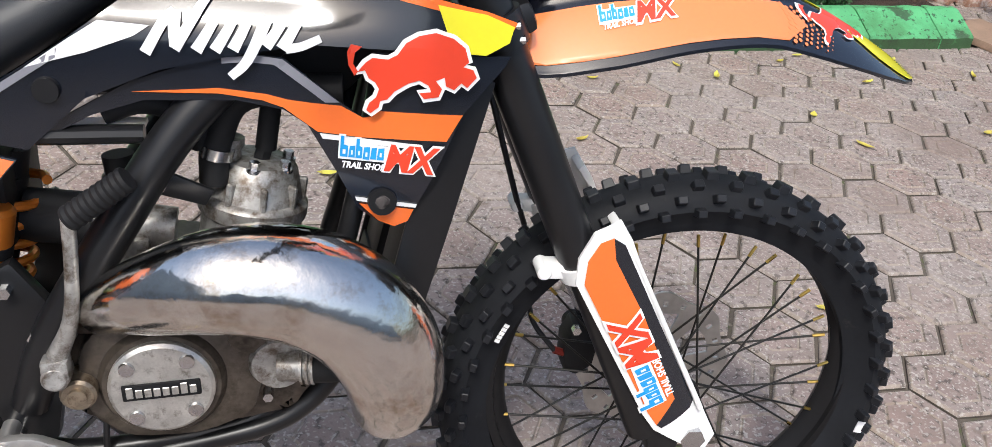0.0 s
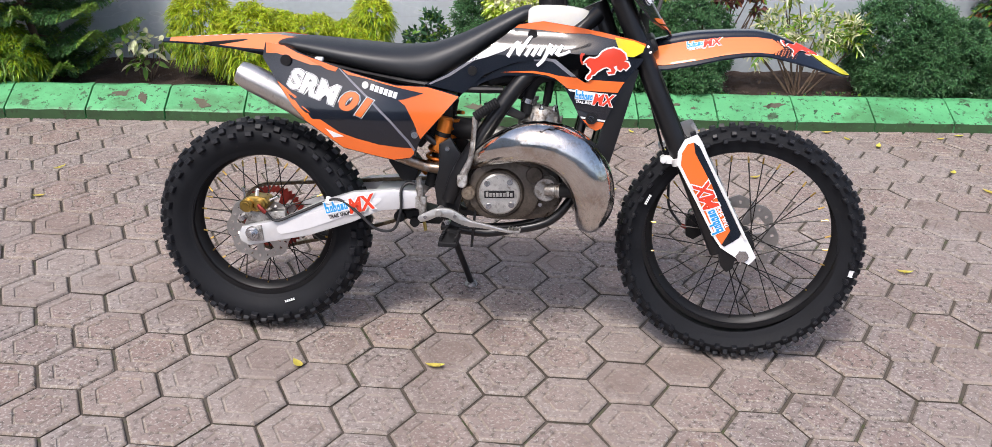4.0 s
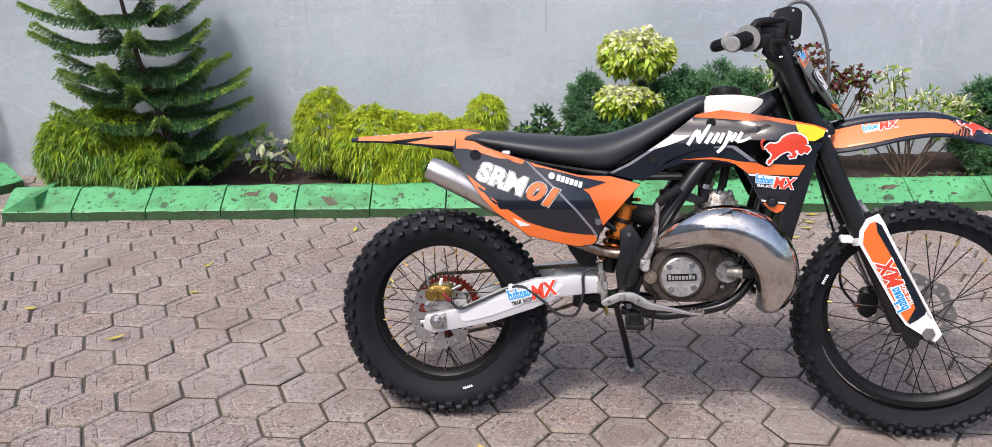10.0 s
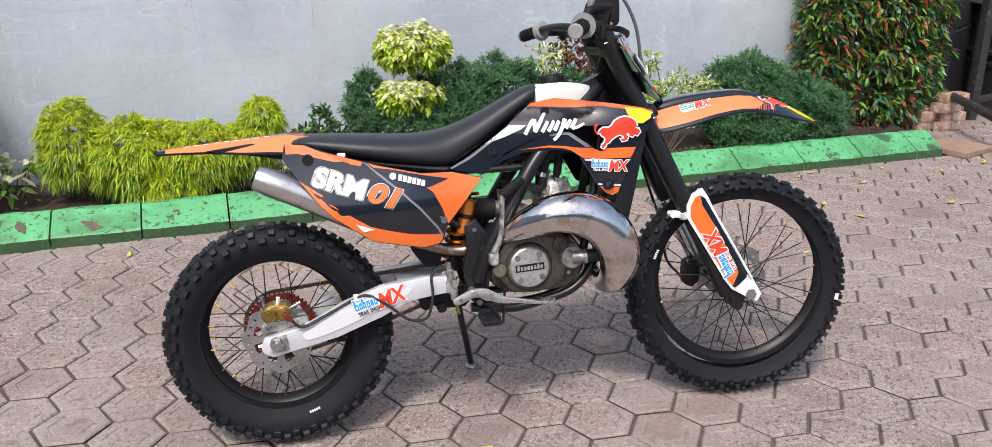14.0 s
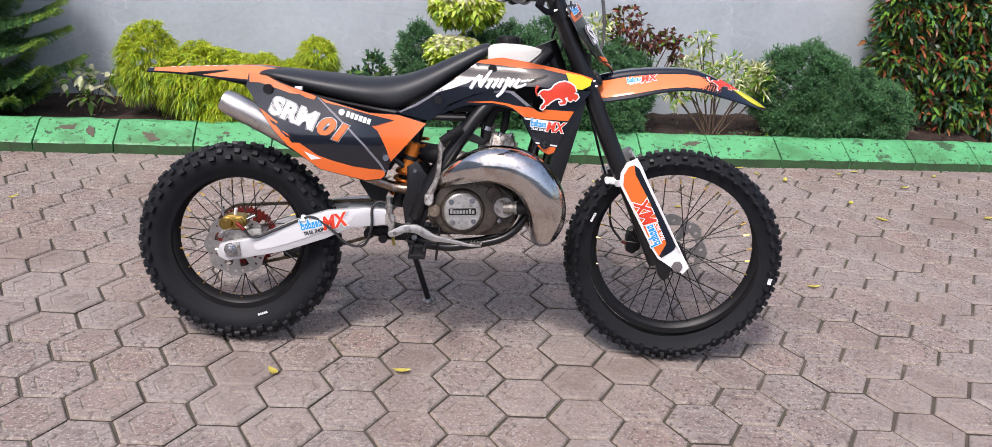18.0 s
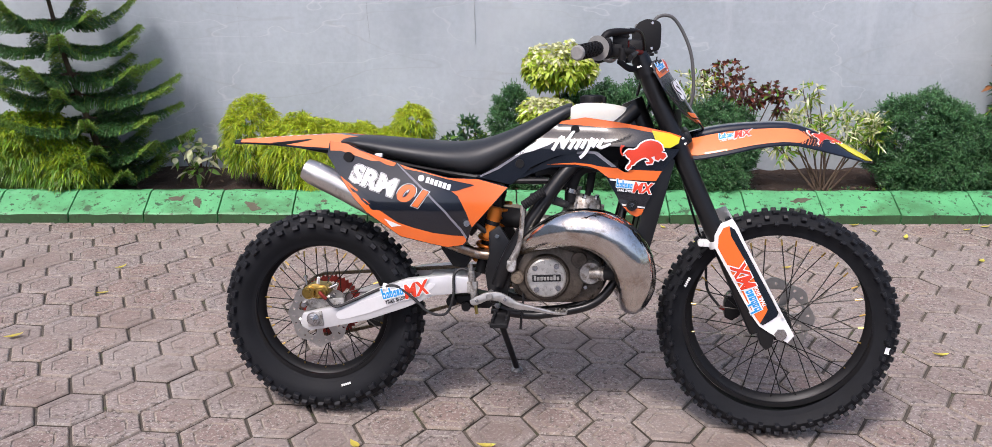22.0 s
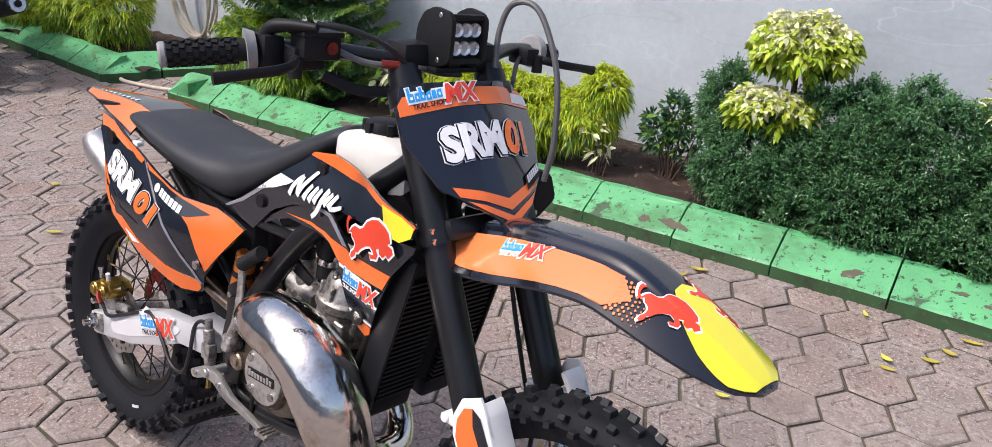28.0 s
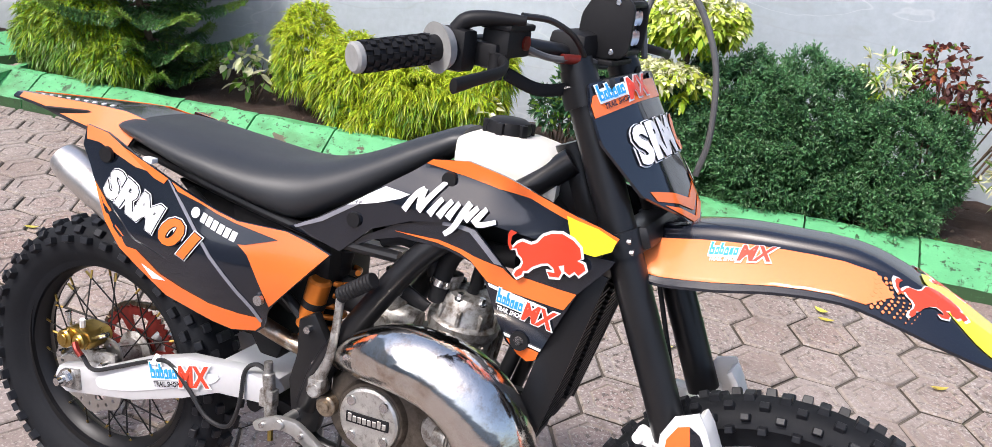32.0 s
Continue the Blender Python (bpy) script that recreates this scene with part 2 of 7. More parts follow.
def curve_pts(pts, n=8):
    """Catmull-Rom points through pts; each point may carry a radius as a fourth number."""
    Q = [np.array(p, float) for p in pts]
    Q = [2 * Q[0] - Q[1]] + Q + [2 * Q[-1] - Q[-2]]
    out = []
    for i in range(1, len(Q) - 2):
        p0, p1, p2, p3 = Q[i - 1:i + 3]
        for k in range(n):
            t = k / n
            out.append(0.5 * (2 * p1 + (p2 - p0) * t + (2 * p0 - 5 * p1 + 4 * p2 - p3) * t * t + (3 * p1 - p0 - 3 * p2 + p3) * t ** 3))
    out.append(Q[-2])
    return out


def tube(pts, r=0.01, sides=12, smooth=8, cap=True, flat=1.0):
    """A round tube along pts (x, y, z[, radius])."""
    C = curve_pts([(*p[:3], p[3] if len(p) > 3 else r) for p in pts], smooth) if smooth > 1 else [np.array((*p[:3], p[3] if len(p) > 3 else r)) for p in pts]
    P, fr = frames_along([c[:3] for c in C])
    bm = bmesh.new()
    rings = []
    for c, p, (s, u) in zip(C, P, fr):
        rings.append([bm.verts.new(p + (s * math.cos(2 * math.pi * k / sides) * flat + u * math.sin(2 * math.pi * k / sides)) * float(c[3])) for k in range(sides)])
    for a, b in zip(rings, rings[1:]):
        for k in range(sides):
            bm.faces.new((a[k], a[(k + 1) % sides], b[(k + 1) % sides], b[k]))
    if cap:
        bm.faces.new(rings[0][::-1])
        bm.faces.new(rings[-1])
    bmesh.ops.recalc_face_normals(bm, faces=bm.faces)
    return bm


def lathe(profile, center, axis="y", seg=40, close=False):
    """A turned body: profile of (radius, along) about an axis through center."""
    bm = bmesh.new()
    rings = []
    for r, h in profile:
        ring = []
        for k in range(seg):
            a = 2 * math.pi * k / seg
            c, s = math.cos(a) * r, math.sin(a) * r
            q = {"y": (c, h, s), "z": (c, s, h), "x": (h, c, s)}[axis]
            ring.append(bm.verts.new(Vector(center) + Vector(q)))
        rings.append(ring)
    pairs = list(zip(rings, rings[1:]))
    if close:
        pairs.append((rings[-1], rings[0]))
    for a, b in pairs:
        for k in range(seg):
            bm.faces.new((a[k], a[(k + 1) % seg], b[(k + 1) % seg], b[k]))
    if not close:
        bm.faces.new(rings[0][::-1])
        bm.faces.new(rings[-1])
    bmesh.ops.recalc_face_normals(bm, faces=bm.faces)
    return bm


def rod(a, b, r, seg=12, r2=None, bev=0.0):
    """A straight round bar from a to b."""
    a, b = Vector(a), Vector(b)
    d = b - a
    q = d.to_track_quat("Z", "Y").to_matrix()
    bm = bmesh.new()
    r2 = r if r2 is None else r2
    prof = [(r, 0), (r2, d.length)] if not bev else [(r - bev, 0), (r, bev), (r2, d.length - bev), (r2 - bev, d.length)]
    rings = [[bm.verts.new(a + q @ Vector((math.cos(2 * math.pi * k / seg) * rr, math.sin(2 * math.pi * k / seg) * rr, h))) for k in range(seg)] for rr, h in prof]
    for p, n in zip(rings, rings[1:]):
        for k in range(seg):
            bm.faces.new((p[k], p[(k + 1) % seg], n[(k + 1) % seg], n[k]))
    bm.faces.new(rings[0][::-1])
    bm.faces.new(rings[-1])
    return bm


def merge(*bms):
    """Several bmeshes joined into the first one."""
    base = bms[0]
    for b in bms[1:]:
        me = bpy.data.meshes.new("tmp")
        b.to_mesh(me)
        b.free()
        base.from_mesh(me)
        bpy.data.meshes.remove(me)
    return base


def moved(bm, m):
    bm.transform(m)
    return bm


def inside(p, poly):
    x, y = p
    c = False
    for i in range(len(poly)):
        (x1, y1), (x2, y2) = poly[i], poly[i - 1]
        if (y1 > y) != (y2 > y) and x < (x2 - x1) * (y - y1) / (y2 - y1) + x1:
            c = not c
    return c


def rounded(poly, n=3, k=0.22):
    """The outline with its corners cut round."""
    out = []
    m = len(poly)
    for i in range(m):
        a, b, c = Vector(poly[i - 1]), Vector(poly[i]), Vector(poly[(i + 1) % m])
        p, q = b.lerp(a, k), b.lerp(c, k)
        for j in range(n):
            t = j / (n - 1)
            out.append(tuple((p * (1 - t) ** 2 + b * 2 * t * (1 - t) + q * t * t)))
    return out


def flat_mesh(outline, res):
    """Vertices and triangles of an outline in the plane, with points inside every res."""
    pts = []
    n = len(outline)
    for i in range(n):
        a, b = Vector(outline[i]), Vector(outline[(i + 1) % n])
        k = max(1, int((b - a).length / res))
        pts += [a.lerp(b, j / k) for j in range(k)]
    m = len(pts)
    edges = [(i, (i + 1) % m) for i in range(m)]
    poly = [tuple(p) for p in pts]
    xs, ys = [p[0] for p in poly], [p[1] for p in poly]
    x = min(xs) + res / 2
    while x < max(xs):
        y = min(ys) + res / 2
        while y < max(ys):
            if inside((x, y), poly):
                pts.append(Vector((x, y)))
            y += res
        x += res
    v, _, f, *_ = geometry.delaunay_2d_cdt(pts, edges, [], 1, 1e-6)
    return v, f


def sheet(outline, surf, thick=0.004, res=0.02, lift=0.0, round_k=0.0):
    """A panel: an outline in the plane (u, v) laid on surf(u, v, height), with thickness inwards."""
    if round_k:
        outline = rounded(outline, 4, round_k)
    v, f = flat_mesh(outline, res)
    bm = bmesh.new()
    top = [bm.verts.new(surf(p[0], p[1], lift)) for p in v]
    low = [bm.verts.new(surf(p[0], p[1], lift - thick)) for p in v]
    cnt = {}
    for t in f:
        for i in range(len(t)):
            e = (t[i], t[(i + 1) % len(t)])
            cnt[e] = cnt.get(e, 0) + 1
        bm.faces.new([top[i] for i in t])
        bm.faces.new([low[i] for i in reversed(t)])
    for (a, b) in cnt:
        if (b, a) not in cnt:
            bm.faces.new((top[b], top[a], low[a], low[b]))
    bmesh.ops.recalc_face_normals(bm, faces=bm.faces)
    return bm


def text_flat(text, size, bold=0.0, shear=0.0, width=1.0):
    """The outline of a text as flat vertices (x, y) and faces, centred on its own box."""
    cu = bpy.data.curves.new("lettering", "FONT")
    cu.body, cu.size, cu.offset, cu.shear, cu.resolution_u = text, size, bold, shear, 3
    cu.align_x, cu.align_y = "CENTER", "CENTER"
    ob = bpy.data.objects.new("lettering", cu)
    scene.collection.objects.link(ob)
    bpy.context.view_layer.update()
    me = bpy.data.meshes.new_from_object(ob.evaluated_get(bpy.context.evaluated_depsgraph_get()))
    v = [(p.co.x * width, p.co.y) for p in me.vertices]
    f = [tuple(q.vertices) for q in me.polygons]
    bpy.data.objects.remove(ob)
    bpy.data.curves.remove(cu)
    bpy.data.meshes.remove(me)
    return v, f


def text_on(text, surf, at, size, angle=0.0, bold=0.0, lift=0.002, flip=1, shear=0.0, width=1.0, fit=0.0):
    """Lettering laid on surf about the place at=(u, v), turned by angle degrees."""
    if fit:
        plain = [x for x, y in text_flat(text, size, 0.0, shear, 1.0)[0]]
        width = fit / (max(plain) - min(plain))
    v, f = text_flat(text, size, bold, shear, width)
    a = radians(angle)
    bm = bmesh.new()
    lift += 0.0006
    vs = [bm.verts.new((x * flip, y, 0)) for x, y in v]
    for t in f:
        try:
            bm.faces.new([vs[i] for i in t])
        except ValueError:
            pass
    # cut long edges, so that the letters follow the surface
    for _ in range(4):
        long = [e for e in bm.edges if e.calc_length() > 0.010]
        if not long:
            break
        bmesh.ops.subdivide_edges(bm, edges=long, cuts=1)
        bmesh.ops.triangulate(bm, faces=bm.faces)
    for p in bm.verts:
        x, y = p.co.x, p.co.y
        p.co = surf(at[0] + x * math.cos(a) - y * math.sin(a), at[1] + x * math.sin(a) + y * math.cos(a), lift)
    return bm


def turned(poly, at, scale=1.0, angle=0.0, flip=1):
    """An outline scaled, turned and moved in the plane."""
    a = radians(angle)
    return [(at[0] + scale * (flip * x * math.cos(a) - y * math.sin(a)), at[1] + scale * (flip * x * math.sin(a) + y * math.cos(a))) for x, y in poly]


def loft(sections, cap=True):
    """A skin through closed rings of points, all with the same count."""
    bm = bmesh.new()
    rings = [[bm.verts.new(p) for p in s] for s in sections]
    n = len(rings[0])
    for a, b in zip(rings, rings[1:]):
        for k in range(n):
            bm.faces.new((a[k], a[(k + 1) % n], b[(k + 1) % n], b[k]))
    if cap:
        bm.faces.new(rings[0][::-1])
        bm.faces.new(rings[-1])
    bmesh.ops.recalc_face_normals(bm, faces=bm.faces)
    return bm


def lerp_table(x, table):
    """Smooth values from a table of (x, a, b, ...)."""
    if x <= table[0][0]:
        return table[0][1:]
    for p, q in zip(table, table[1:]):
        if x <= q[0]:
            t = (x - p[0]) / (q[0] - p[0])
            i = table.index(p)
            o, r = table[max(i - 1, 0)], table[min(i + 2, len(table) - 1)]
            h = q[0] - p[0]
            out = []
            for k in range(1, len(p)):
                m0 = (q[k] - o[k]) / (q[0] - o[0]) * h
                m1 = (r[k] - p[k]) / (r[0] - p[0]) * h
                out.append((2 * t ** 3 - 3 * t * t + 1) * p[k] + (t ** 3 - 2 * t * t + t) * m0 + (3 * t * t - 2 * t ** 3) * q[k] + (t ** 3 - t * t) * m1)
            return tuple(out)
    return table[-1][1:]


def thing(name, label, category, m=None, group="", kind=""):
    ob = new(name)
    ob.empty_display_size = 0.1
    if m is not None:
        ob.matrix_world = m
    return tagged(ob, label, category, group, kind)


def from_arrays(name, V, F, material, parent=None, smooth=False):
    me = bpy.data.meshes.new(name)
    me.from_pydata([tuple(v) for v in V], [], [tuple(f) for f in F])
    for m in (material if isinstance(material, (list, tuple)) else [material]):
        me.materials.append(m)
    if smooth:
        me.shade_smooth()
    ob = new(name, me)
    if parent is not None:
        ob.parent = parent
    return ob

# ---- the yard: paving, kerb, bed, walls ----
YARD = pose(0, 1.973, 0, 0, 0, 1.954)      # the kerb's foot runs along its x axis


def yard(x, y, z=0.0):
    return YARD @ Vector((x, y, z))


def stained(name, base, dark, light, moss, scale, rough=0.85, bump=0.5, streak=False, moss_amt=0.0, dist=0.004):
    m = mat(name, base, rough, var=0.18, scale=scale, fine=scale * 28, bump=bump, bump_dist=dist)
    nt = m.node_tree
    N, Lk = nt.nodes, nt.links
    p = N["Principled BSDF"]
    src = p.inputs["Base Color"].links[0].from_socket
    co = next(n for n in N if n.bl_idname == "ShaderNodeTexCoord")
    vec = co.outputs["Object"]
    if streak:
        mp = N.new("ShaderNodeMapping")
        mp.inputs["Scale"].default_value = (1, 1, 0.18)
        Lk.new(vec, mp.inputs["Vector"])
        vec = mp.outputs[0]
    for col, sc, lo, hi, amt in ((dark, scale * 0.6, 0.5, 0.72, 0.55), (light, scale * 2.3, 0.58, 0.7, 0.5), (moss, scale * 1.3, 0.66 - moss_amt, 0.74 - moss_amt, 0.75)):
        if col is None:
            continue
        n = N.new("ShaderNodeTexNoise")
        n.inputs["Scale"].default_value, n.inputs["Detail"].default_value, n.inputs["Roughness"].default_value = sc, 9, 0.68
        Lk.new(vec, n.inputs["Vector"])
        r = N.new("ShaderNodeMapRange")
        r.inputs["From Min"].default_value, r.inputs["From Max"].default_value, r.inputs["To Max"].default_value = lo, hi, amt
        Lk.new(n.outputs["Fac"], r.inputs["Value"])
        mx = N.new("ShaderNodeMix")
        mx.data_type = "RGBA"
        Lk.new(r.outputs[0], mx.inputs["Factor"])
        Lk.new(src, mx.inputs["A"])
        mx.inputs["B"].default_value = (*col, 1)
        src = mx.outputs["Result"]
    Lk.new(src, p.inputs["Base Color"])
    return m


def paver_mat(name, base, dark, light):
    m = stained(name, base, dark, light, None, 9, 0.8, 0.9)
    m.node_tree.nodes["Principled BSDF"].inputs["Specular IOR Level"].default_value = 0.35
    nt = m.node_tree
    N, Lk = nt.nodes, nt.links
    # one pattern over the whole yard
    wp = N.new("ShaderNodeNewGeometry")
    for lk in [k for k in Lk if k.from_node.bl_idname == "ShaderNodeTexCoord"]:
        Lk.new(wp.outputs["Position"], lk.to_socket)
    hsv = next(n for n in N if n.bl_idname == "ShaderNodeHueSaturation")
    oi, geo = N.new("ShaderNodeObjectInfo"), N.new("ShaderNodeNewGeometry")
    add = N.new("ShaderNodeMath")
    Lk.new(oi.outputs["Random"], add.inputs[0])
    Lk.new(geo.outputs["Random Per Island"], add.inputs[1])
    fr = N.new("ShaderNodeMath")
    fr.operation = "FRACT"
    Lk.new(add.outputs[0], fr.inputs[0])
    s = N.new("ShaderNodeMapRange")
    s.inputs["To Min"].default_value, s.inputs["To Max"].default_value = 0.8, 1.2
    Lk.new(fr.outputs[0], s.inputs["Value"])
    Lk.new(s.outputs[0], hsv.inputs["Saturation"])
    # dark pores and pale grains
    p_in = N["Principled BSDF"].inputs["Base Color"]
    src = p_in.links[0].from_socket
    for sc, lo, hi, col, amt in ((60, 0.53, 0.62, (0.075, 0.06, 0.052), 0.85), (120, 0.54, 0.63, (0.48, 0.44, 0.40), 0.7), (1.3, 0.46, 0.66, (0.33, 0.285, 0.255), 0.5), (2.6, 0.52, 0.70, (0.17, 0.12, 0.10), 0.5), (24, 0.62, 0.70, (0.40, 0.35, 0.31), 0.4), (14, 0.62, 0.70, (0.13, 0.095, 0.08), 0.5)):
        n = N.new("ShaderNodeTexNoise")
        n.inputs["Scale"].default_value, n.inputs["Detail"].default_value = sc, 4
        Lk.new(wp.outputs["Position"], n.inputs["Vector"])
        r = N.new("ShaderNodeMapRange")
        r.inputs["From Min"].default_value, r.inputs["From Max"].default_value, r.inputs["To Max"].default_value = lo, hi, amt
        Lk.new(n.outputs["Fac"], r.inputs["Value"])
        mx = N.new("ShaderNodeMix")
        mx.data_type = "RGBA"
        Lk.new(r.outputs[0], mx.inputs["Factor"])
        Lk.new(src, mx.inputs["A"])
        mx.inputs["B"].default_value = (*col, 1)
        src = mx.outputs["Result"]
    Lk.new(src, p_in)
    return m


PAVER = paver_mat("paver_rim", (0.262, 0.211, 0.191), (0.172, 0.142, 0.128), (0.375, 0.335, 0.30))
PAVER_IN = paver_mat("paver_heart", (0.252, 0.192, 0.171), (0.162, 0.127, 0.112), (0.345, 0.295, 0.26))
PAVER_EDGE = paver_mat("dusty_paver_edge", (0.30, 0.25, 0.21), (0.16, 0.125, 0.105), (0.46, 0.41, 0.35))
JOINT = mat("dark_joint", (0.075, 0.062, 0.05), 0.95, var=0.4, scale=20, bump=0.3)
GROUT = stained("joint_sand", (0.10, 0.083, 0.066), (0.045, 0.038, 0.03), (0.36, 0.31, 0.26), (0.06, 0.085, 0.022), 14, 0.95, 0.9, moss_amt=0.10)
KERBM = stained("green_kerb_paint", (0.105, 0.40, 0.165), (0.075, 0.29, 0.12), (0.20, 0.52, 0.29), (0.03, 0.05, 0.02), 7, 0.5, 0.6, moss_amt=0.045)
CHIP = stained("bare_concrete", (0.115, 0.10, 0.07), (0.07, 0.06, 0.04), (0.30, 0.27, 0.22), None, 12, 0.9, 0.6)
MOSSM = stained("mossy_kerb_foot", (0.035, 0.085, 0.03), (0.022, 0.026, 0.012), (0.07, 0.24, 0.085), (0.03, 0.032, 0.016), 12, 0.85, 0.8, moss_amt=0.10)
def more(m, layers, world=False):
    """Further spots laid over a material's colour: (scale, stretch, from, to, colour, amount, line)."""
    N, Lk = m.node_tree.nodes, m.node_tree.links
    p_in = N["Principled BSDF"].inputs["Base Color"]
    src = p_in.links[0].from_socket
    co = next(n for n in N if n.bl_idname == "ShaderNodeTexCoord")
    for sc, stretch, lo, hi, col, amt, line in layers:
        mp = N.new("ShaderNodeMapping")
        mp.inputs["Scale"].default_value = stretch
        Lk.new(co.outputs["Object"], mp.inputs["Vector"])
        n = N.new("ShaderNodeTexNoise")
        n.inputs["Scale"].default_value, n.inputs["Detail"].default_value, n.inputs["Roughness"].default_value = sc, 3 if line else 7, 0.45 if line else 0.65
        Lk.new(mp.outputs[0], n.inputs["Vector"])
        val = n.outputs["Fac"]
        if line:
            a = N.new("ShaderNodeMath")
            a.operation = "SUBTRACT"
            a.inputs[1].default_value = 0.5
            Lk.new(val, a.inputs[0])
            b = N.new("ShaderNodeMath")
            b.operation = "ABSOLUTE"
            Lk.new(a.outputs[0], b.inputs[0])
            val = b.outputs[0]
        r = N.new("ShaderNodeMapRange")
        r.inputs["From Min"].default_value, r.inputs["From Max"].default_value = lo, hi
        r.inputs["To Min"].default_value, r.inputs["To Max"].default_value = (amt, 0) if line else (0, amt)
        Lk.new(val, r.inputs["Value"])
        mx = N.new("ShaderNodeMix")
        mx.data_type = "RGBA"
        Lk.new(r.outputs[0], mx.inputs["Factor"])
        Lk.new(src, mx.inputs["A"])
        mx.inputs["B"].default_value = (*col, 1)
        src = mx.outputs["Result"]
    Lk.new(src, p_in)


more(KERBM, [(38, (1, 1, 1), 0.57, 0.625, (0.02, 0.035, 0.015), 0.9, False), (3.2, (1, 1.5, 1.5), 0.50, 0.62, (0.05, 0.13, 0.04), 0.55, False), (5.5, (1, 1, 1), 0.61, 0.65, (0.035, 0.035, 0.02), 0.8, False)])
WALLM = stained("grey_plaster", (0.435, 0.485, 0.522), (0.39, 0.44, 0.48), (0.56, 0.60, 0.625), (0.41, 0.445, 0.455), 1.4, 0.66, 0.3, streak=True, dist=0.008)
more(WALLM, [(1.1, (0.55, 1, 2.6), 0.0, 0.006, (0.36, 0.38, 0.39), 0.35, True), (1.9, (0.6, 1, 1.7), 0.0, 0.004, (0.66, 0.68, 0.69), 0.4, True), (0.9, (1, 1, 0.45), 0.58, 0.68, (0.35, 0.39, 0.425), 0.45, False), (2.2, (0.16, 1, 2.4), 0.55, 0.66, (0.40, 0.445, 0.48), 0.4, False), (2.7, (0.14, 1, 2.8), 0.57, 0.68, (0.60, 0.64, 0.665), 0.35, False), (0.55, (1, 1, 1.3), 0.50, 0.66, (0.56, 0.60, 0.62), 0.5, False), (70, (1, 1, 1), 0.66, 0.72, (0.30, 0.32, 0.33), 0.35, False)])
SOIL = stained("garden_soil", (0.055, 0.032, 0.022), (0.025, 0.016, 0.012), (0.12, 0.075, 0.05), None, 9, 0.95, 1.0, dist=0.03)
STONE = stained("dark_stone", (0.014, 0.015, 0.018), (0.008, 0.008, 0.009), (0.04, 0.04, 0.042), None, 5, 0.6, 0.5, dist=0.01)
MORTAR = mat("pale_mortar", (0.20, 0.185, 0.16), 0.9, var=0.3, scale=12, bump=0.6)
TANKB = mat("black_water_tank", (0.010, 0.010, 0.011), 0.5, var=0.3, scale=4, bump=0.1, dirt=(0.09, 0.08, 0.07), dirt_amount=0.15)
PIPEG = mat("dull_grey_pipe", (0.04, 0.041, 0.043), 0.5, 0.3, var=0.3, scale=12, bump=0.2, dirt=(0.2, 0.16, 0.12), dirt_amount=0.2)
BRICKM = mat("old_brick", (0.34, 0.19, 0.13), 0.85, var=0.3, scale=15, bump=0.5, dirt=(0.55, 0.5, 0.44), dirt_amount=0.5)
CRACKM = mat("plaster_crack", (0.36, 0.39, 0.41), 0.9, var=0.4, scale=6, bump=0.3)
HOSE = mat("beige_hose", (0.52, 0.45, 0.36), 0.5, var=0.12, scale=20, bump=0.1)

# the ground sheet under the pavers, to the horizon
bm = bmesh.new()
bmesh.ops.create_grid(bm, x_segments=40, y_segments=40, size=60)
for v in bm.verts:
    v.co.z = -0.011
ground = tagged(obj("ground", bm, GROUT), "sandy joints and ground under red hexagonal pavers", "ground", kind="structure")

# hexagonal pavers, 20 cm across the flats, with an embossed hexagon
PAV_A, PAV_H, PAV_W, PAV_X, PAV_Y = radians(-4.28), 0.1992, 0.17251, 0.0578, 0.0518


def paver_mesh(seed):
    rnd = random.Random(seed)
    h, w = PAV_H / 2 - 0.0036, PAV_W * 2 / 3 - 0.0042
    hexa = [(w, 0), (w / 2, h), (-w / 2, h), (-w, 0), (-w / 2, -h), (w / 2, -h)]
    rings = [(1.0, -0.03), (1.0, -0.0062 - rnd.random() * 0.0025), (0.972, -0.0022), (0.935, 0.0), (0.640, 0.0), (0.615, -0.0042), (0.580, -0.0042), (0.552, -0.0006)]
    V, F, M = [], [], []
    jit = [1 + rnd.uniform(-0.024, 0.008) for _ in range(6)]
    for s, z in rings:
        V += [(x * s * jit[i], y * s * jit[i], z) for i, (x, y) in enumerate(hexa)]
    for r in range(len(rings) - 1):
        for i in range(6):
            j = (i + 1) % 6
            F.append((r * 6 + i, r * 6 + j, r * 6 + 6 + j, r * 6 + 6 + i))
            M.append((3, 2, 2, 0, 2, 2, 2)[r])
    F.append(tuple((len(rings) - 1) * 6 + i for i in range(6)))
    M.append(1)
    # raised ribs from the embossed hexagon to every second corner
    for i in (1, 3, 5):
        x, y = hexa[i]
        d = Vector((x, y)).normalized()
        n = Vector((-d.y, d.x)) * 0.0022
        a, b = Vector((x, y)) * 0.61, Vector((x, y)) * 0.93
        o = len(V)
        V += [(*(a - n), 0.0006), (*(b - n), 0.0006), (*(b + n), 0.0006), (*(a + n), 0.0006), (*(a - n * 1.6), -0.001), (*(b - n * 1.6), -0.001), (*(b + n * 1.6), -0.001), (*(a + n * 1.6), -0.001)]
        F += [(o, o + 1, o + 2, o + 3), (o + 4, o + 5, o + 1, o), (o + 6, o + 7, o + 3, o + 2), (o + 5, o + 6, o + 2, o + 1)]
        M += [2] * 4
    return V, F, M


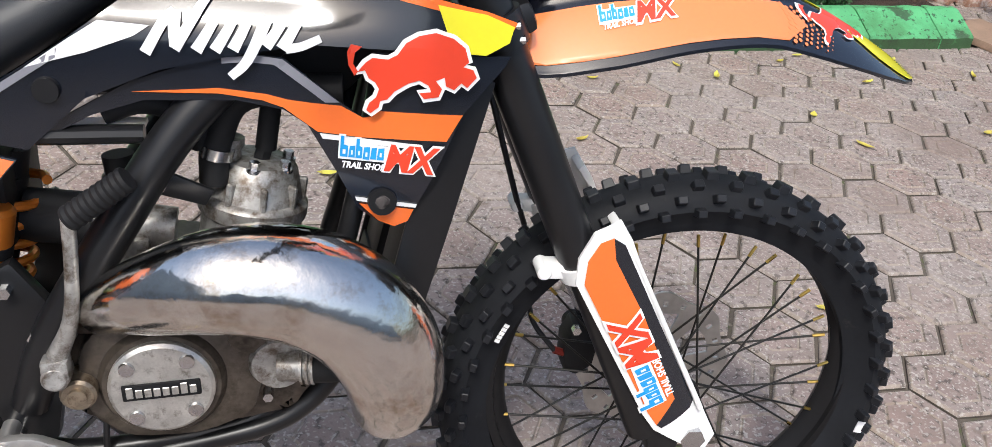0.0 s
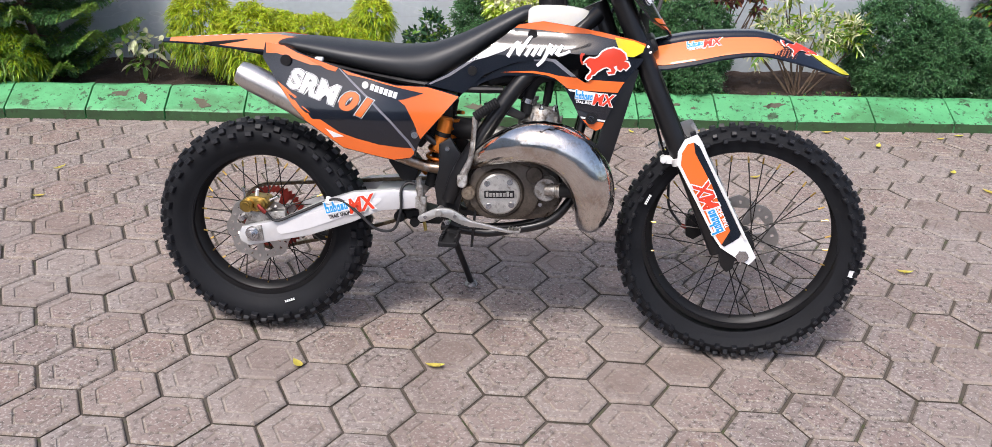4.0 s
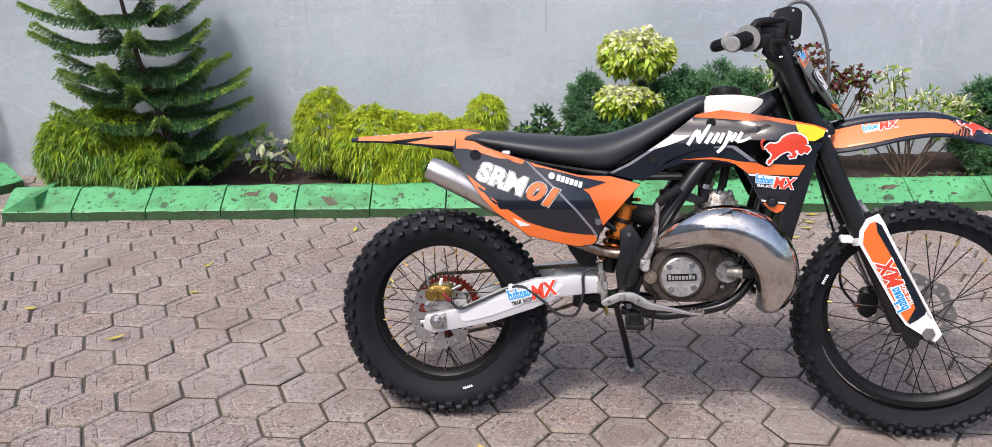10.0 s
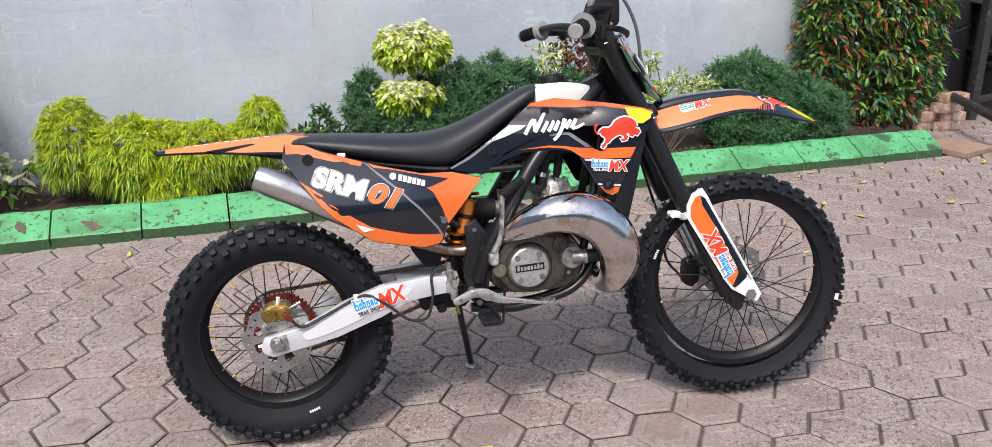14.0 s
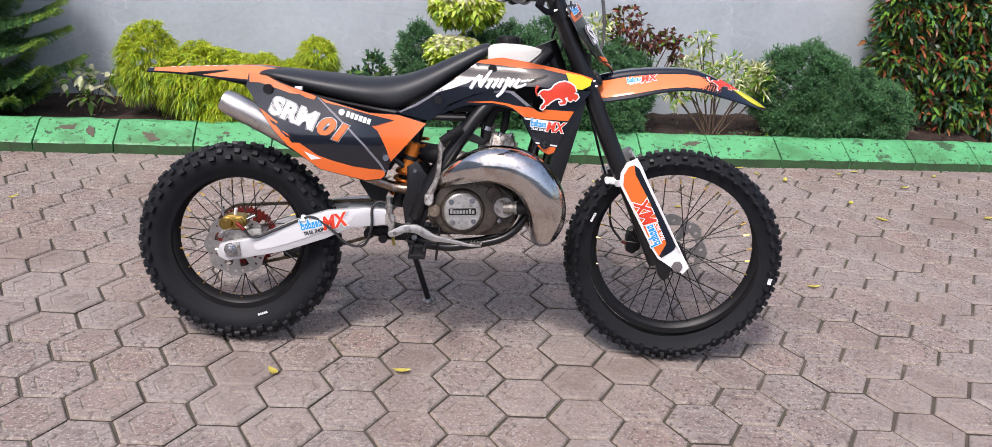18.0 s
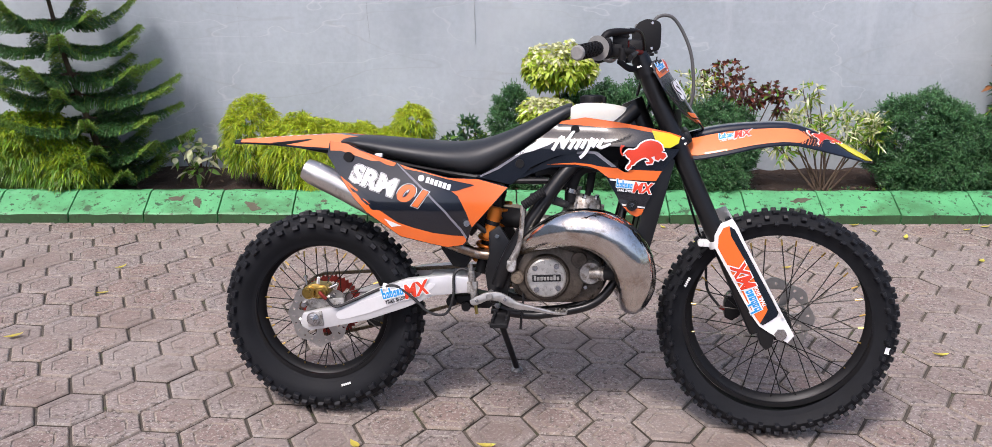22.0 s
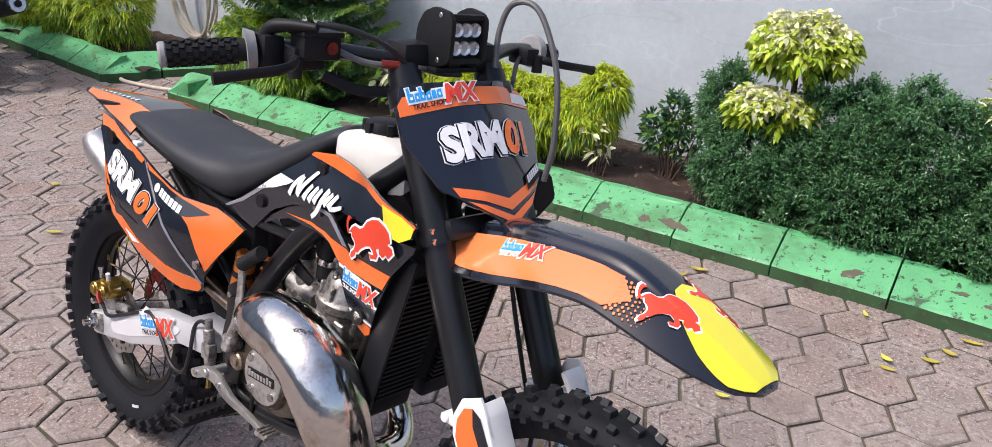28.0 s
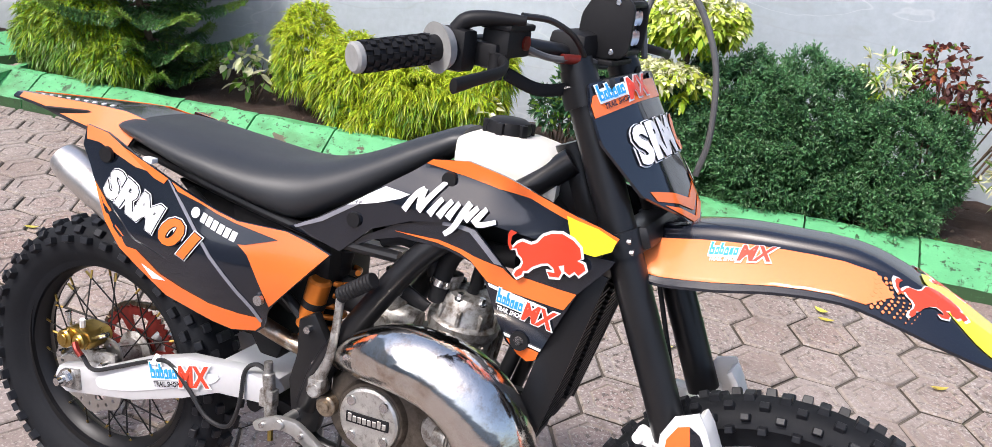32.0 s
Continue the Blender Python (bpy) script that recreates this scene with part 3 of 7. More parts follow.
def paver_centres():
    ca, sa = math.cos(PAV_A), math.sin(PAV_A)
    inv = YARD.inverted()
    for i in range(-60, 60):
        for j in range(-70, 70):
            qx, qy = i * PAV_W, (j + i / 2) * PAV_H
            x, y = PAV_X + qx * ca - qy * sa, PAV_Y + qx * sa + qy * ca
            if not (-8.6 < x < 7.4 and -5.6 < y < 4.2):
                continue
            k = inv @ Vector((x, y, 0))
            if k.y > 0.10 and -2.50 < k.x < 4.25:
                continue
            if k.y > 0.10 and k.x < -3.05:
                continue
            yield x, y


# green kerb: cast units, each with a low upright face and a sloping top
def kerb_unit(x0, x1, ends=(0, 0)):
    prof = [(0.0, -0.03), (0.004, 0.047), (0.012, 0.055), (0.148, 0.130), (0.160, 0.134), (0.19, 0.134), (0.19, -0.03)]
    bm = bmesh.new()
    n = 5
    rings = []
    for k in range(n + 1):
        t = k / n
        x = x0 + (x1 - x0) * t
        rings.append([bm.verts.new((x, y + (random.uniform(-0.0025, 0.0025) if z > 0 else 0), z + (random.uniform(-0.003, 0.003) if z > 0 else 0))) for y, z in prof])
    m = len(prof)
    for a, b in zip(rings, rings[1:]):
        for k in range(m):
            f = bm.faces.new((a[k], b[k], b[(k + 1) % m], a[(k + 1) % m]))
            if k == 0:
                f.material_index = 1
    bm.faces.new(rings[0])
    bm.faces.new(rings[-1][::-1])
    bmesh.ops.recalc_face_normals(bm, faces=bm.faces)
    return bm


kerb = thing("kerb", "green painted concrete kerb with mossy foot along the bed", "kerb", YARD, kind="structure")
JX = [-2.50, -2.13, -1.74, -1.345, -0.955, -0.56, -0.16, 0.24, 0.64, 1.04, 1.46, 1.88, 2.30, 2.72, 3.15, 3.57, 3.99, 4.19]
for a, b in zip(JX, JX[1:]):
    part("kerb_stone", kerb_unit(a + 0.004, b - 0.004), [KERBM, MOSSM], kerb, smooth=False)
# the return at the bed's end by the opening, and the kerb of the next bed
for mm, segs in ((pose(-2.50, 0.70, 0, 0, 0, -90), [(0.0, 0.33), (0.34, 0.69)]),
                 (pose(-3.12, -0.02, 0, 0, 0, 58), [(0.0, 0.36), (0.37, 0.78)]),
                 (pose(-3.12, -0.03, 0, 0, 0, 184), None)):
    if segs is None:
        for k in range(6):
            bmk = kerb_unit(-0.42 * (k + 1), -0.42 * k - 0.008)
            bmk.transform(pose(-3.12, -0.01, 0, 0, 0, -6))
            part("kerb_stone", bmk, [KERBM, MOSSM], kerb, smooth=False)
    else:
        for a, b in segs:
            bmk = kerb_unit(a, b)
            bmk.transform(mm)
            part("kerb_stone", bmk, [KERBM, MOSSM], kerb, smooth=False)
# flaked paint on the sloping top
for (cx, w, h, ang) in ((-1.17, 0.20, 0.05, 0), (-1.08, 0.06, 0.09, 30), (-0.78, 0.13, 0.06, -25), (-0.40, 0.05, 0.025, 0), (2.20, 0.16, 0.04, 10), (2.17, 0.05, 0.03, 40), (2.53, 0.05, 0.015, 0), (1.67, 0.08, 0.018, 0), (1.76, 0.04, 0.02, 0), (0.62, 0.16, 0.05, -8), (0.50, 0.06, 0.05, 30), (1.32, 0.10, 0.04, 20)):
    rnd = random.Random(int(cx * 100))
    poly = [(w * 0.42 * (0.5 + 0.6 * rnd.random()) * math.cos(a * math.pi / 11), h * 0.42 * (0.45 + 0.8 * rnd.random()) * math.sin(a * math.pi / 11)) for a in range(22)]
    poly = turned(poly, (cx, 0.075 + 0.03 * math.sin(cx * 9)), 1, ang)

    def slope(u, v, d):
        return (u, v - d * 0.45, 0.055 + (v - 0.012) * 0.5515 + 0.0025 + d)
    part("flaked_patch", sheet(poly, slope, 0.003, 0.03, -0.0005), CHIP, kerb, smooth=False)

# soil of the bed, heaped unevenly
def soil_sheet(x0, x1, y0, y1):
    bm = bmesh.new()
    nx, ny = int((x1 - x0) / 0.05), int((y1 - y0) / 0.05)
    g = [[bm.verts.new((x0 + (x1 - x0) * i / nx, y0 + (y1 - y0) * j / ny, 0.075 + 0.03 * noise.noise((i * 0.2, j * 0.25, x0)) + 0.02 * noise.noise((i * 0.7, j * 0.8, 3.0)))) for j in range(ny + 1)] for i in range(nx + 1)]
    for i in range(nx):
        for j in range(ny):
            bm.faces.new((g[i][j], g[i + 1][j], g[i + 1][j + 1], g[i][j + 1]))
    return bm


soil = obj("soil", soil_sheet(-2.40, 4.3, 0.17, 0.95), SOIL)
soil.matrix_world = YARD
tagged(soil, "dark brown loose soil in the planting bed", "soil", kind="structure")
soil_far = obj("soil", soil_sheet(-6.6, -2.95, 0.17, 0.95), SOIL)
soil_far.matrix_world = YARD
tagged(soil_far, "dark brown loose soil in the far bed", "soil", kind="structure")

# plaster wall behind the bed, slightly uneven
WALL_Y = 0.93
bm = bmesh.new()
nx, nz = 90, 30
g = [[bm.verts.new((-9.0 + 12.75 * i / nx, WALL_Y + 0.006 * noise.noise((i * 0.5, k * 0.6, 0)), -0.05 + 2.9 * k / nz)) for k in range(nz + 1)] for i in range(nx + 1)]
for i in range(nx):
    for k in range(nz):
        bm.faces.new((g[i][k], g[i + 1][k], g[i + 1][k + 1], g[i][k + 1]))
wall = obj("wall_north", merge(bm, box(-9.0, 3.75, WALL_Y + 0.012, WALL_Y + 0.15, -0.05, 2.86, 0.004)), WALLM)
wall.matrix_world = YARD
tagged(wall, "weathered grey plastered boundary wall behind the planting bed", "wall", kind="structure")
# hairline grooves in the plaster
for (x, w) in ((-1.0, 0.003), (-0.22, 0.004), (0.43, 0.006)):
    crack = obj("trim", tube([(x + 0.035 * noise.noise((z * 1.3, x, 0)) + 0.006 * noise.noise((z * 9, x, 2)), WALL_Y - 0.005, z) for z in [0.85 + 0.06 * k for k in range(32)]], w * 0.20, 6, 1), CRACKM)
    crack.matrix_world = YARD
    tagged(crack, "thin vertical crack line in the plaster wall", "crack", kind="structure")

# dark stone-clad wall beyond the bed's end
stone = thing("wall_east", "dark irregular stone cladding with pale mortar lines", "wall", YARD @ pose(3.9, 1.3, 0, 0, 0, 0), kind="structure")
part("backing", box(0, 4.5, 0.0, 0.15, -0.05, 2.6, 0), MORTAR, stone, smooth=False)
rnd = random.Random(5)
sites = [(rnd.uniform(0, 4.5), rnd.uniform(0, 2.6)) for _ in range(46)]
for k, (sx, sz) in enumerate(sites):
    poly = [(0, 0), (4.5, 0), (4.5, 2.6), (0, 2.6)]
    for j, (tx, tz) in enumerate(sites):
        if j == k:
            continue
        mx_, mz_ = (sx + tx) / 2, (sz + tz) / 2
        nx_, nz_ = tx - sx, tz - sz
        out = []
        for i in range(len(poly)):
            a, b = poly[i], poly[(i + 1) % len(poly)]
            da, db = (a[0] - mx_) * nx_ + (a[1] - mz_) * nz_, (b[0] - mx_) * nx_ + (b[1] - mz_) * nz_
            if da <= 0:
                out.append(a)
            if da * db < 0:
                t = da / (da - db)
                out.append((a[0] + (b[0] - a[0]) * t, a[1] + (b[1] - a[1]) * t))
        poly = out
        if len(poly) < 3:
            break
    if len(poly) < 3:
        continue
    cx, cz = sum(p[0] for p in poly) / len(poly), sum(p[1] for p in poly) / len(poly)
    shr = [(cx + (x - cx) * 0.955, cz + (z - cz) * 0.955) for x, z in poly]
    part("stone", prism(shr, -0.025 - rnd.random() * 0.012, 0.0, 0.006, 1), STONE, stone, smooth=False)

# ---- the motorcycle ----
BIKE = pose(0, 0.045, 0, 0, 0, -5.16) @ pose(0, 0, 0, -9.67, 0, 0)
bike = thing("motorcycle", "black and orange off-road motorcycle leaning on its side stand", "motorcycle", BIKE)
RA, RR = Vector((0.004, 0, 0.3215)), 0.3215       # rear axle and tyre radius
FA, FR = Vector((1.386, 0, 0.352)), 0.353       # front axle and tyre radius
RAO, FAO = Vector((0.005, 0, 0.312)), Vector((1.382, 0, 0.322))   # the same axles for the parts round them
# the steering is turned a little to the right about the raked head
HEAD = Vector((1.01, 0, 1.0))
RAKE = Vector((-0.412, 0, 0.911))
STEER = Matrix.Translation(HEAD) @ Matrix.Rotation(radians(-5.0), 4, RAKE) @ Matrix.Translation(-HEAD)


def wheel(name, axle, R, width, rim_r, hub_w, knob_rows, n_knob, knob, xf, label):
    """Rim mesh with tyre, hub and spokes beneath it."""
    c = axle
    rim = lathe([(rim_r + 0.004, -width * 0.27), (rim_r + 0.016, -width * 0.27), (rim_r + 0.012, -width * 0.18), (rim_r - 0.004, -width * 0.10), (rim_r - 0.010, 0), (rim_r - 0.004, width * 0.10),
                 (rim_r + 0.012, width * 0.18), (rim_r + 0.016, width * 0.27), (rim_r + 0.004, width * 0.27), (rim_r + 0.002, width * 0.20), (rim_r - 0.012, width * 0.11), (rim_r - 0.017, 0), (rim_r - 0.012, -width * 0.11), (rim_r + 0.002, -width * 0.20)], c, "y", 64, True)
    w = part(name, moved(rim, xf), RIM, bike, label)
    kh = 0.0142
    Rt = R - kh
    hw = width / 2
    ri = rim_r + 0.006
    prof = [(ri, -hw * 0.50), (ri + 0.009, -hw * 0.60), (ri + 0.013, -hw * 0.63), (ri + 0.016, -hw * 0.66), (ri + 0.030, -hw * 0.86), ((ri + Rt) / 2 + 0.004, -hw), (Rt - 0.020, -hw * 0.93), (Rt - 0.007, -hw * 0.72), (Rt, -hw * 0.35), (Rt + 0.001, 0)]
    prof = prof + [(r, -h) for r, h in prof[-2::-1]]
    ty = lathe(prof, c, "y", 96, True)
    # tread blocks: rows across, staggered round
    V = []
    for row, (ang, rad_off, lx, lw, kk) in enumerate(knob_rows):
        for k in range(n_knob):
            a = 2 * math.pi * (k + (0.5 if kk else 0.0)) / n_knob
            for sg in ((-1, 1) if ang else (1,)):
                t = radians(ang) * sg
                # place on the tyre's crown, tilted outwards
                yy = hw * 0.98 * math.sin(t) * (1.0)
                rr_ = Rt - 0.003 - hw * 0.55 * (1 - math.cos(t)) - rad_off
                b = box(-lx / 2, lx / 2, -lw / 2, lw / 2, -0.004, kh, 0.0, 1)
                for v in b.verts:
                    if v.co.z > 0:
                        v.co.x *= 0.82
                        v.co.y *= 0.82
                b.transform(Matrix.Translation((0, yy, rr_)) @ Matrix.Rotation(-t * 0.95, 4, "X"))
                b.transform(Matrix.Translation(c) @ Matrix.Rotation(a, 4, "Y"))
                V.append(b)
    me_v, me_f = [], []
    off = 0
    for b in V:
        b.verts.index_update()
        me_v += [tuple(v.co) for v in b.verts]
        me_f += [tuple(v.index + off for v in f.verts) for f in b.faces]
        off += len(b.verts)
        b.free()
    part("tyre", moved(ty, xf), RUBBER, w, "black off-road tyre carcass", sharp=40)
    tmp = bpy.data.meshes.new("tmp")
    tmp.from_pydata(me_v, [], me_f)
    blocks = bmesh.new()
    blocks.from_mesh(tmp)
    bpy.data.meshes.remove(tmp)
    bmesh.ops.bevel(blocks, geom=list(blocks.edges), offset=0.0011, segments=1, affect="EDGES")
    tagged(part("tread", moved(blocks, xf), KNOB, w, "square black rubber tread blocks", smooth=False), "square black rubber tread blocks", kind="stuff")
    hub = lathe([(0.012, -hub_w), (0.020, -hub_w), (0.022, -hub_w + 0.012), (0.042, -hub_w + 0.016), (0.044, -hub_w + 0.022), (0.030, -hub_w + 0.03), (0.026, 0), (0.030, hub_w - 0.03), (0.044, hub_w - 0.022), (0.042, hub_w - 0.016), (0.022, hub_w - 0.012), (0.02, hub_w), (0.012, hub_w)], c, "y", 32)
    part("hub", moved(hub, xf), BLACKM if name == "front_wheel" else ALU, w)
    n = 36
    for k in range(n):
        s = -1 if k % 2 else 1
        a = 2 * math.pi * k / n
        lean = radians(62) * (1 if (k // 2) % 2 else -1)
        p = c + Vector((0.040 * math.cos(a + lean), s * (hub_w - 0.019), 0.040 * math.sin(a + lean)))
        q = c + Vector(((rim_r - 0.012) * math.cos(a), s * width * 0.07, (rim_r - 0.012) * math.sin(a)))
        part("spoke", moved(rod(p, q, 0.0017, 6), xf), SPOKE, w)
        d = (q - p).normalized()
        part("nipple", moved(rod(q - d * 0.014, q + d * 0.004, 0.0026, 6), xf), GOLD, w)
    return w


ROWS_R = [(0, 0, 0.022, 0.032, 0), (29, 0, 0.021, 0.019, 1), (55, 0.001, 0.021, 0.018, 0), (80, 0.003, 0.023, 0.016, 1)]
rear_wheel = wheel("rear_wheel", RA, RR, 0.116, 0.206, 0.075, ROWS_R, 34, 0.02, Matrix(), "rear spoked wheel with black rim")
ROWS_F = [(0, 0, 0.019, 0.023, 0), (33, 0, 0.0175, 0.0135, 1), (60, 0.001, 0.016, 0.0125, 0), (84, 0.006, 0.0150, 0.012, 1)]
front_wheel = wheel("front_wheel", FA, FR, 0.088, 0.264, 0.055, ROWS_F, 40, 0.018, STEER, "front spoked wheel with black rim")


def wavy_disc(c, y, r, hole, n, arms, arm_w, thick=0.004, slots=0):
    """A disc with a waved rim, arms to a hub ring, and slots cut through the rim band."""
    bm = bmesh.new()
    seg = 176
    levels = [0.024, 0.046, hole, hole + (r - hole) * 0.35, hole + (r - hole) * 0.65, r]
    V = []
    for q, rr in enumerate(levels):
        wv = 0.045 if q == 5 else (-0.02 if q == 2 else 0.0)
        V.append([bm.verts.new(c + Vector((rr * (1 + wv * math.cos(n * a)) * math.cos(a), y - thick / 2, rr * (1 + wv * math.cos(n * a)) * math.sin(a)))) for a in [2 * math.pi * k / seg for k in range(seg)]])
    faces = []
    for q in range(5):
        for k in range(seg):
            a = 2 * math.pi * (k + 0.5) / seg
            if q == 1:
                off = abs((a * arms / (2 * math.pi) + 0.5) % 1 - 0.5) * 2 * math.pi / arms
                if off * (levels[1] + levels[2]) / 2 > arm_w:
                    continue
            if slots and q == 3 and (k * slots // seg) % 2 == 0 and (k * slots) % seg > slots * 1.2:
                continue
            j = (k + 1) % seg
            faces.append(bm.faces.new((V[q][k], V[q + 1][k], V[q + 1][j], V[q][j])))
    loose = [v for v in bm.verts if not v.link_faces]
    bmesh.ops.delete(bm, geom=loose, context="VERTS")
    ex = bmesh.ops.extrude_face_region(bm, geom=list(bm.faces), use_keep_orig=True)
    bmesh.ops.translate(bm, verts=[v for v in ex["geom"] if isinstance(v, bmesh.types.BMVert)], vec=(0, thick, 0))
    bmesh.ops.recalc_face_normals(bm, faces=bm.faces)
    return bm


part("brake_disc", wavy_disc(RA, -0.062, 0.096, 0.070, 8, 8, 0.010, 0.004, 44), DISC, rear_wheel, "wavy steel rear brake disc")
part("brake_disc", moved(wavy_disc(FA, 0.062, 0.120, 0.090, 8, 6, 0.014, 0.004, 44), STEER), DISC, front_wheel, "wavy steel front brake disc")
part("sprocket", wavy_disc(RA, 0.066, 0.098, 0.078, 44, 6, 0.012, 0.005), REDAN, rear_wheel, "red rear sprocket")

# a small white sticker and pale moulded letters on the tyres' sides
def side_mark(c, r, ang, y, w, h, n, xf, parent, name):
    for k in range(n):
        a = radians(ang) + (k - (n - 1) / 2) * w * 1.35 / r
        q = box(-w / 2, w / 2, -0.0006, 0.0012, -h / 2, h / 2, 0)
        q.transform(Matrix.Translation(c + Vector((r * math.cos(a), y, r * math.sin(a)))) @ Matrix.Rotation(math.pi / 2 - a, 4, "Y"))
        part(name, moved(q, xf), WHITED, parent, smooth=False)


side_mark(FA, 0.316, -9, -0.0445, 0.020, 0.013, 1, STEER, front_wheel, "sticker")
side_mark(FA, 0.290, 156, -0.0405, 0.0048, 0.007, 5, STEER, front_wheel, "lettering")
side_mark(RA, 0.236, -70, -0.0545, 0.0048, 0.007, 5, Matrix(), rear_wheel, "lettering")

# chain round the sprocket to the engine
def chain_pts():
    C1, r1, C2, r2 = Vector((0.005, 0.066, 0.312)), 0.100, Vector((0.60, 0.066, 0.43)), 0.032
    pts = []
    for k in range(25):
        a = math.pi / 2 + math.pi * k / 24
        pts.append(C1 + Vector((math.cos(a) * r1, 0, math.sin(a) * r1)))
    for k in range(1, 30):
        pts.append(pts[24].lerp(C2 + Vector((0, 0, -r2)), k / 30) + Vector((0, 0, -0.012 * math.sin(math.pi * k / 30))))
    for k in range(9):
        a = -math.pi / 2 + math.pi * k / 8
        pts.append(C2 + Vector((math.cos(a) * r2, 0, math.sin(a) * r2)))
    for k in range(1, 30):
        pts.append((C2 + Vector((0, 0, r2))).lerp(pts[0], k / 30))
    return pts


bms = []
cp = chain_pts()
tot = [0]
for a, b in zip(cp, cp[1:] + cp[:1]):
    tot.append(tot[-1] + (b - a).length)
n_link = int(tot[-1] / 0.0127)
for k in range(n_link):
    d = tot[-1] * k / n_link
    i = max(j for j in range(len(cp)) if tot[j] <= d)
    a, b = cp[i], cp[(i + 1) % len(cp)]
    p = a.lerp(b, (d - tot[i]) / max(1e-6, tot[i + 1] - tot[i]))
    t = (b - a).normalized()
    w = 0.007 if k % 2 else 0.0045
    q = box(-0.0085, 0.0085, -w, w, -0.005, 0.005, 0.0015, 1)
    q.transform(Matrix.Translation(p) @ Matrix.Rotation(-math.atan2(t.z, t.x), 4, "Y"))
    bms.append(q)
part("chain", merge(*bms), CHAINM, bike, "oily drive chain")

# ---- swing arm ----
SW = [(-0.040, 0.302), (-0.030, 0.325), (0.087, 0.354), (0.190, 0.405), (0.290, 0.440), (0.410, 0.455), (0.475, 0.452), (0.500, 0.43), (0.47, 0.404), (0.370, 0.392), (0.288, 0.354), (0.166, 0.310), (-0.008, 0.272), (-0.034, 0.284)]
swing = part("swing_arm", merge(prism(SW, -0.108, -0.078, 0.006), prism(SW, 0.086, 0.112, 0.006), box(0.34, 0.47, -0.08, 0.09, 0.40, 0.435, 0.006)), SILVER, bike, "silver swing arm")
SWI = [(0.07, 0.334), (0.19, 0.382), (0.29, 0.416), (0.38, 0.432), (0.36, 0.408), (0.285, 0.378), (0.17, 0.332), (0.08, 0.308)]


def swing_surf(u, v, d):
    return (u, -0.108 - d, v)


part("inset", sheet(rounded(SWI, 3, 0.3), swing_surf, 0.002, 0.05, 0.0022), mat("satin_silver", (0.72, 0.72, 0.73), 0.4, 0.15, var=0.05, bump=0.05), swing)
part("axle_block", prism([(-0.012, 0.285), (-0.012, 0.325), (0.03, 0.335), (0.036, 0.29)], -0.114, -0.106, 0.003), ALU, swing)
part("axle_nut", merge(lathe([(0.019, -0.120), (0.019, -0.113), (0.0, -0.113)], RAO, "y", 24), lathe([(0.0145, -0.130), (0.0145, -0.117), (0.01, -0.117)], RAO, "y", 6), lathe([(0.008, -0.142), (0.009, -0.128), (0.0, -0.128)], RAO, "y", 16)), STEEL, swing, "steel axle nut")
part("adjuster_bolt", rod((-0.048, -0.085, 0.300), (-0.02, -0.085, 0.302), 0.005, 6), STEEL, swing)

# rear caliper: gold, with its hose along the swing arm
cal = part("rear_caliper", prism(rounded([(-0.030, 0.376), (-0.026, 0.404), (-0.004, 0.414), (0.040, 0.411), (0.050, 0.392), (0.040, 0.374), (0.01, 0.368)], 3, 0.25), -0.100, -0.045, 0.006), GOLD, bike, "gold anodised rear brake caliper")
for x, z, r in ((-0.012, 0.388, 0.019), (0.026, 0.392, 0.016)):
    part("piston_cap", merge(rod((x, -0.113, z), (x, -0.098, z), r, 22, bev=0.003), rod((x, -0.116, z), (x, -0.110, z), r * 0.62, 18, bev=0.001)), GOLD, cal)
part("bleed_nipple", merge(rod((-0.022, -0.088, 0.408), (-0.026, -0.088, 0.430), 0.0045, 10), rod((-0.026, -0.088, 0.428), (-0.027, -0.088, 0.436), 0.0065, 10)), STEEL, cal, "steel bleed nipple")
part("bleed_nipple", rod((0.012, -0.088, 0.412), (0.016, -0.092, 0.432), 0.0055, 6), WHITEP, cal, "white nipple cap")
part("guide_pin", rod((0.044, -0.082, 0.398), (0.072, -0.082, 0.412), 0.0055, 10), STEEL, cal)
part("bracket", prism([(-0.03, 0.36), (0.09, 0.37), (0.09, 0.345), (0.03, 0.33), (-0.02, 0.335)], -0.08, -0.07, 0.003), ALU, cal)
part("bolt", rod((-0.028, -0.108, 0.350), (-0.028, -0.07, 0.350), 0.008, 6), STEEL, cal)
part("bolt", rod((0.075, -0.10, 0.35), (0.075, -0.07, 0.35), 0.007, 6), STEEL, cal)
part("banjo", tube([(0.026, -0.117, 0.393), (0.036, -0.122, 0.385), (0.048, -0.122, 0.374)], 0.006, 10, 4), REDAN, cal)
part("brake_hose", tube([(0.045, -0.118, 0.375), (0.075, -0.118, 0.352), (0.13, -0.112, 0.372), (0.21, -0.108, 0.408), (0.255, -0.108, 0.418), (0.31, -0.115, 0.385), (0.36, -0.120, 0.345), (0.41, -0.120, 0.345), (0.43, -0.118, 0.40), (0.43, -0.11, 0.455), (0.45, -0.105, 0.475), (0.48, -0.105, 0.468)], 0.0042, 8, 6), CABLE, bike, "black rear brake hose")
part("hose_clip", rod((0.222, -0.112, 0.404), (0.222, -0.098, 0.42), 0.008, 10), WHITED, bike)

# ---- side panels ----


def sm(t):
    t = min(1, max(0, t))
    return t * t * (3 - 2 * t)


def side_y(x, z):
    return 0.132 + 0.031 * math.exp(-((z - 0.66) / 0.10) ** 2) * sm((x + 0.02) / 0.2) - 0.046 * sm((x - 0.36) / 0.21)


def side_r(u, v, d):
    return (u, -side_y(u, v) - d, v)


def side_l(u, v, d):
    return (u, side_y(u, v) + d, v)


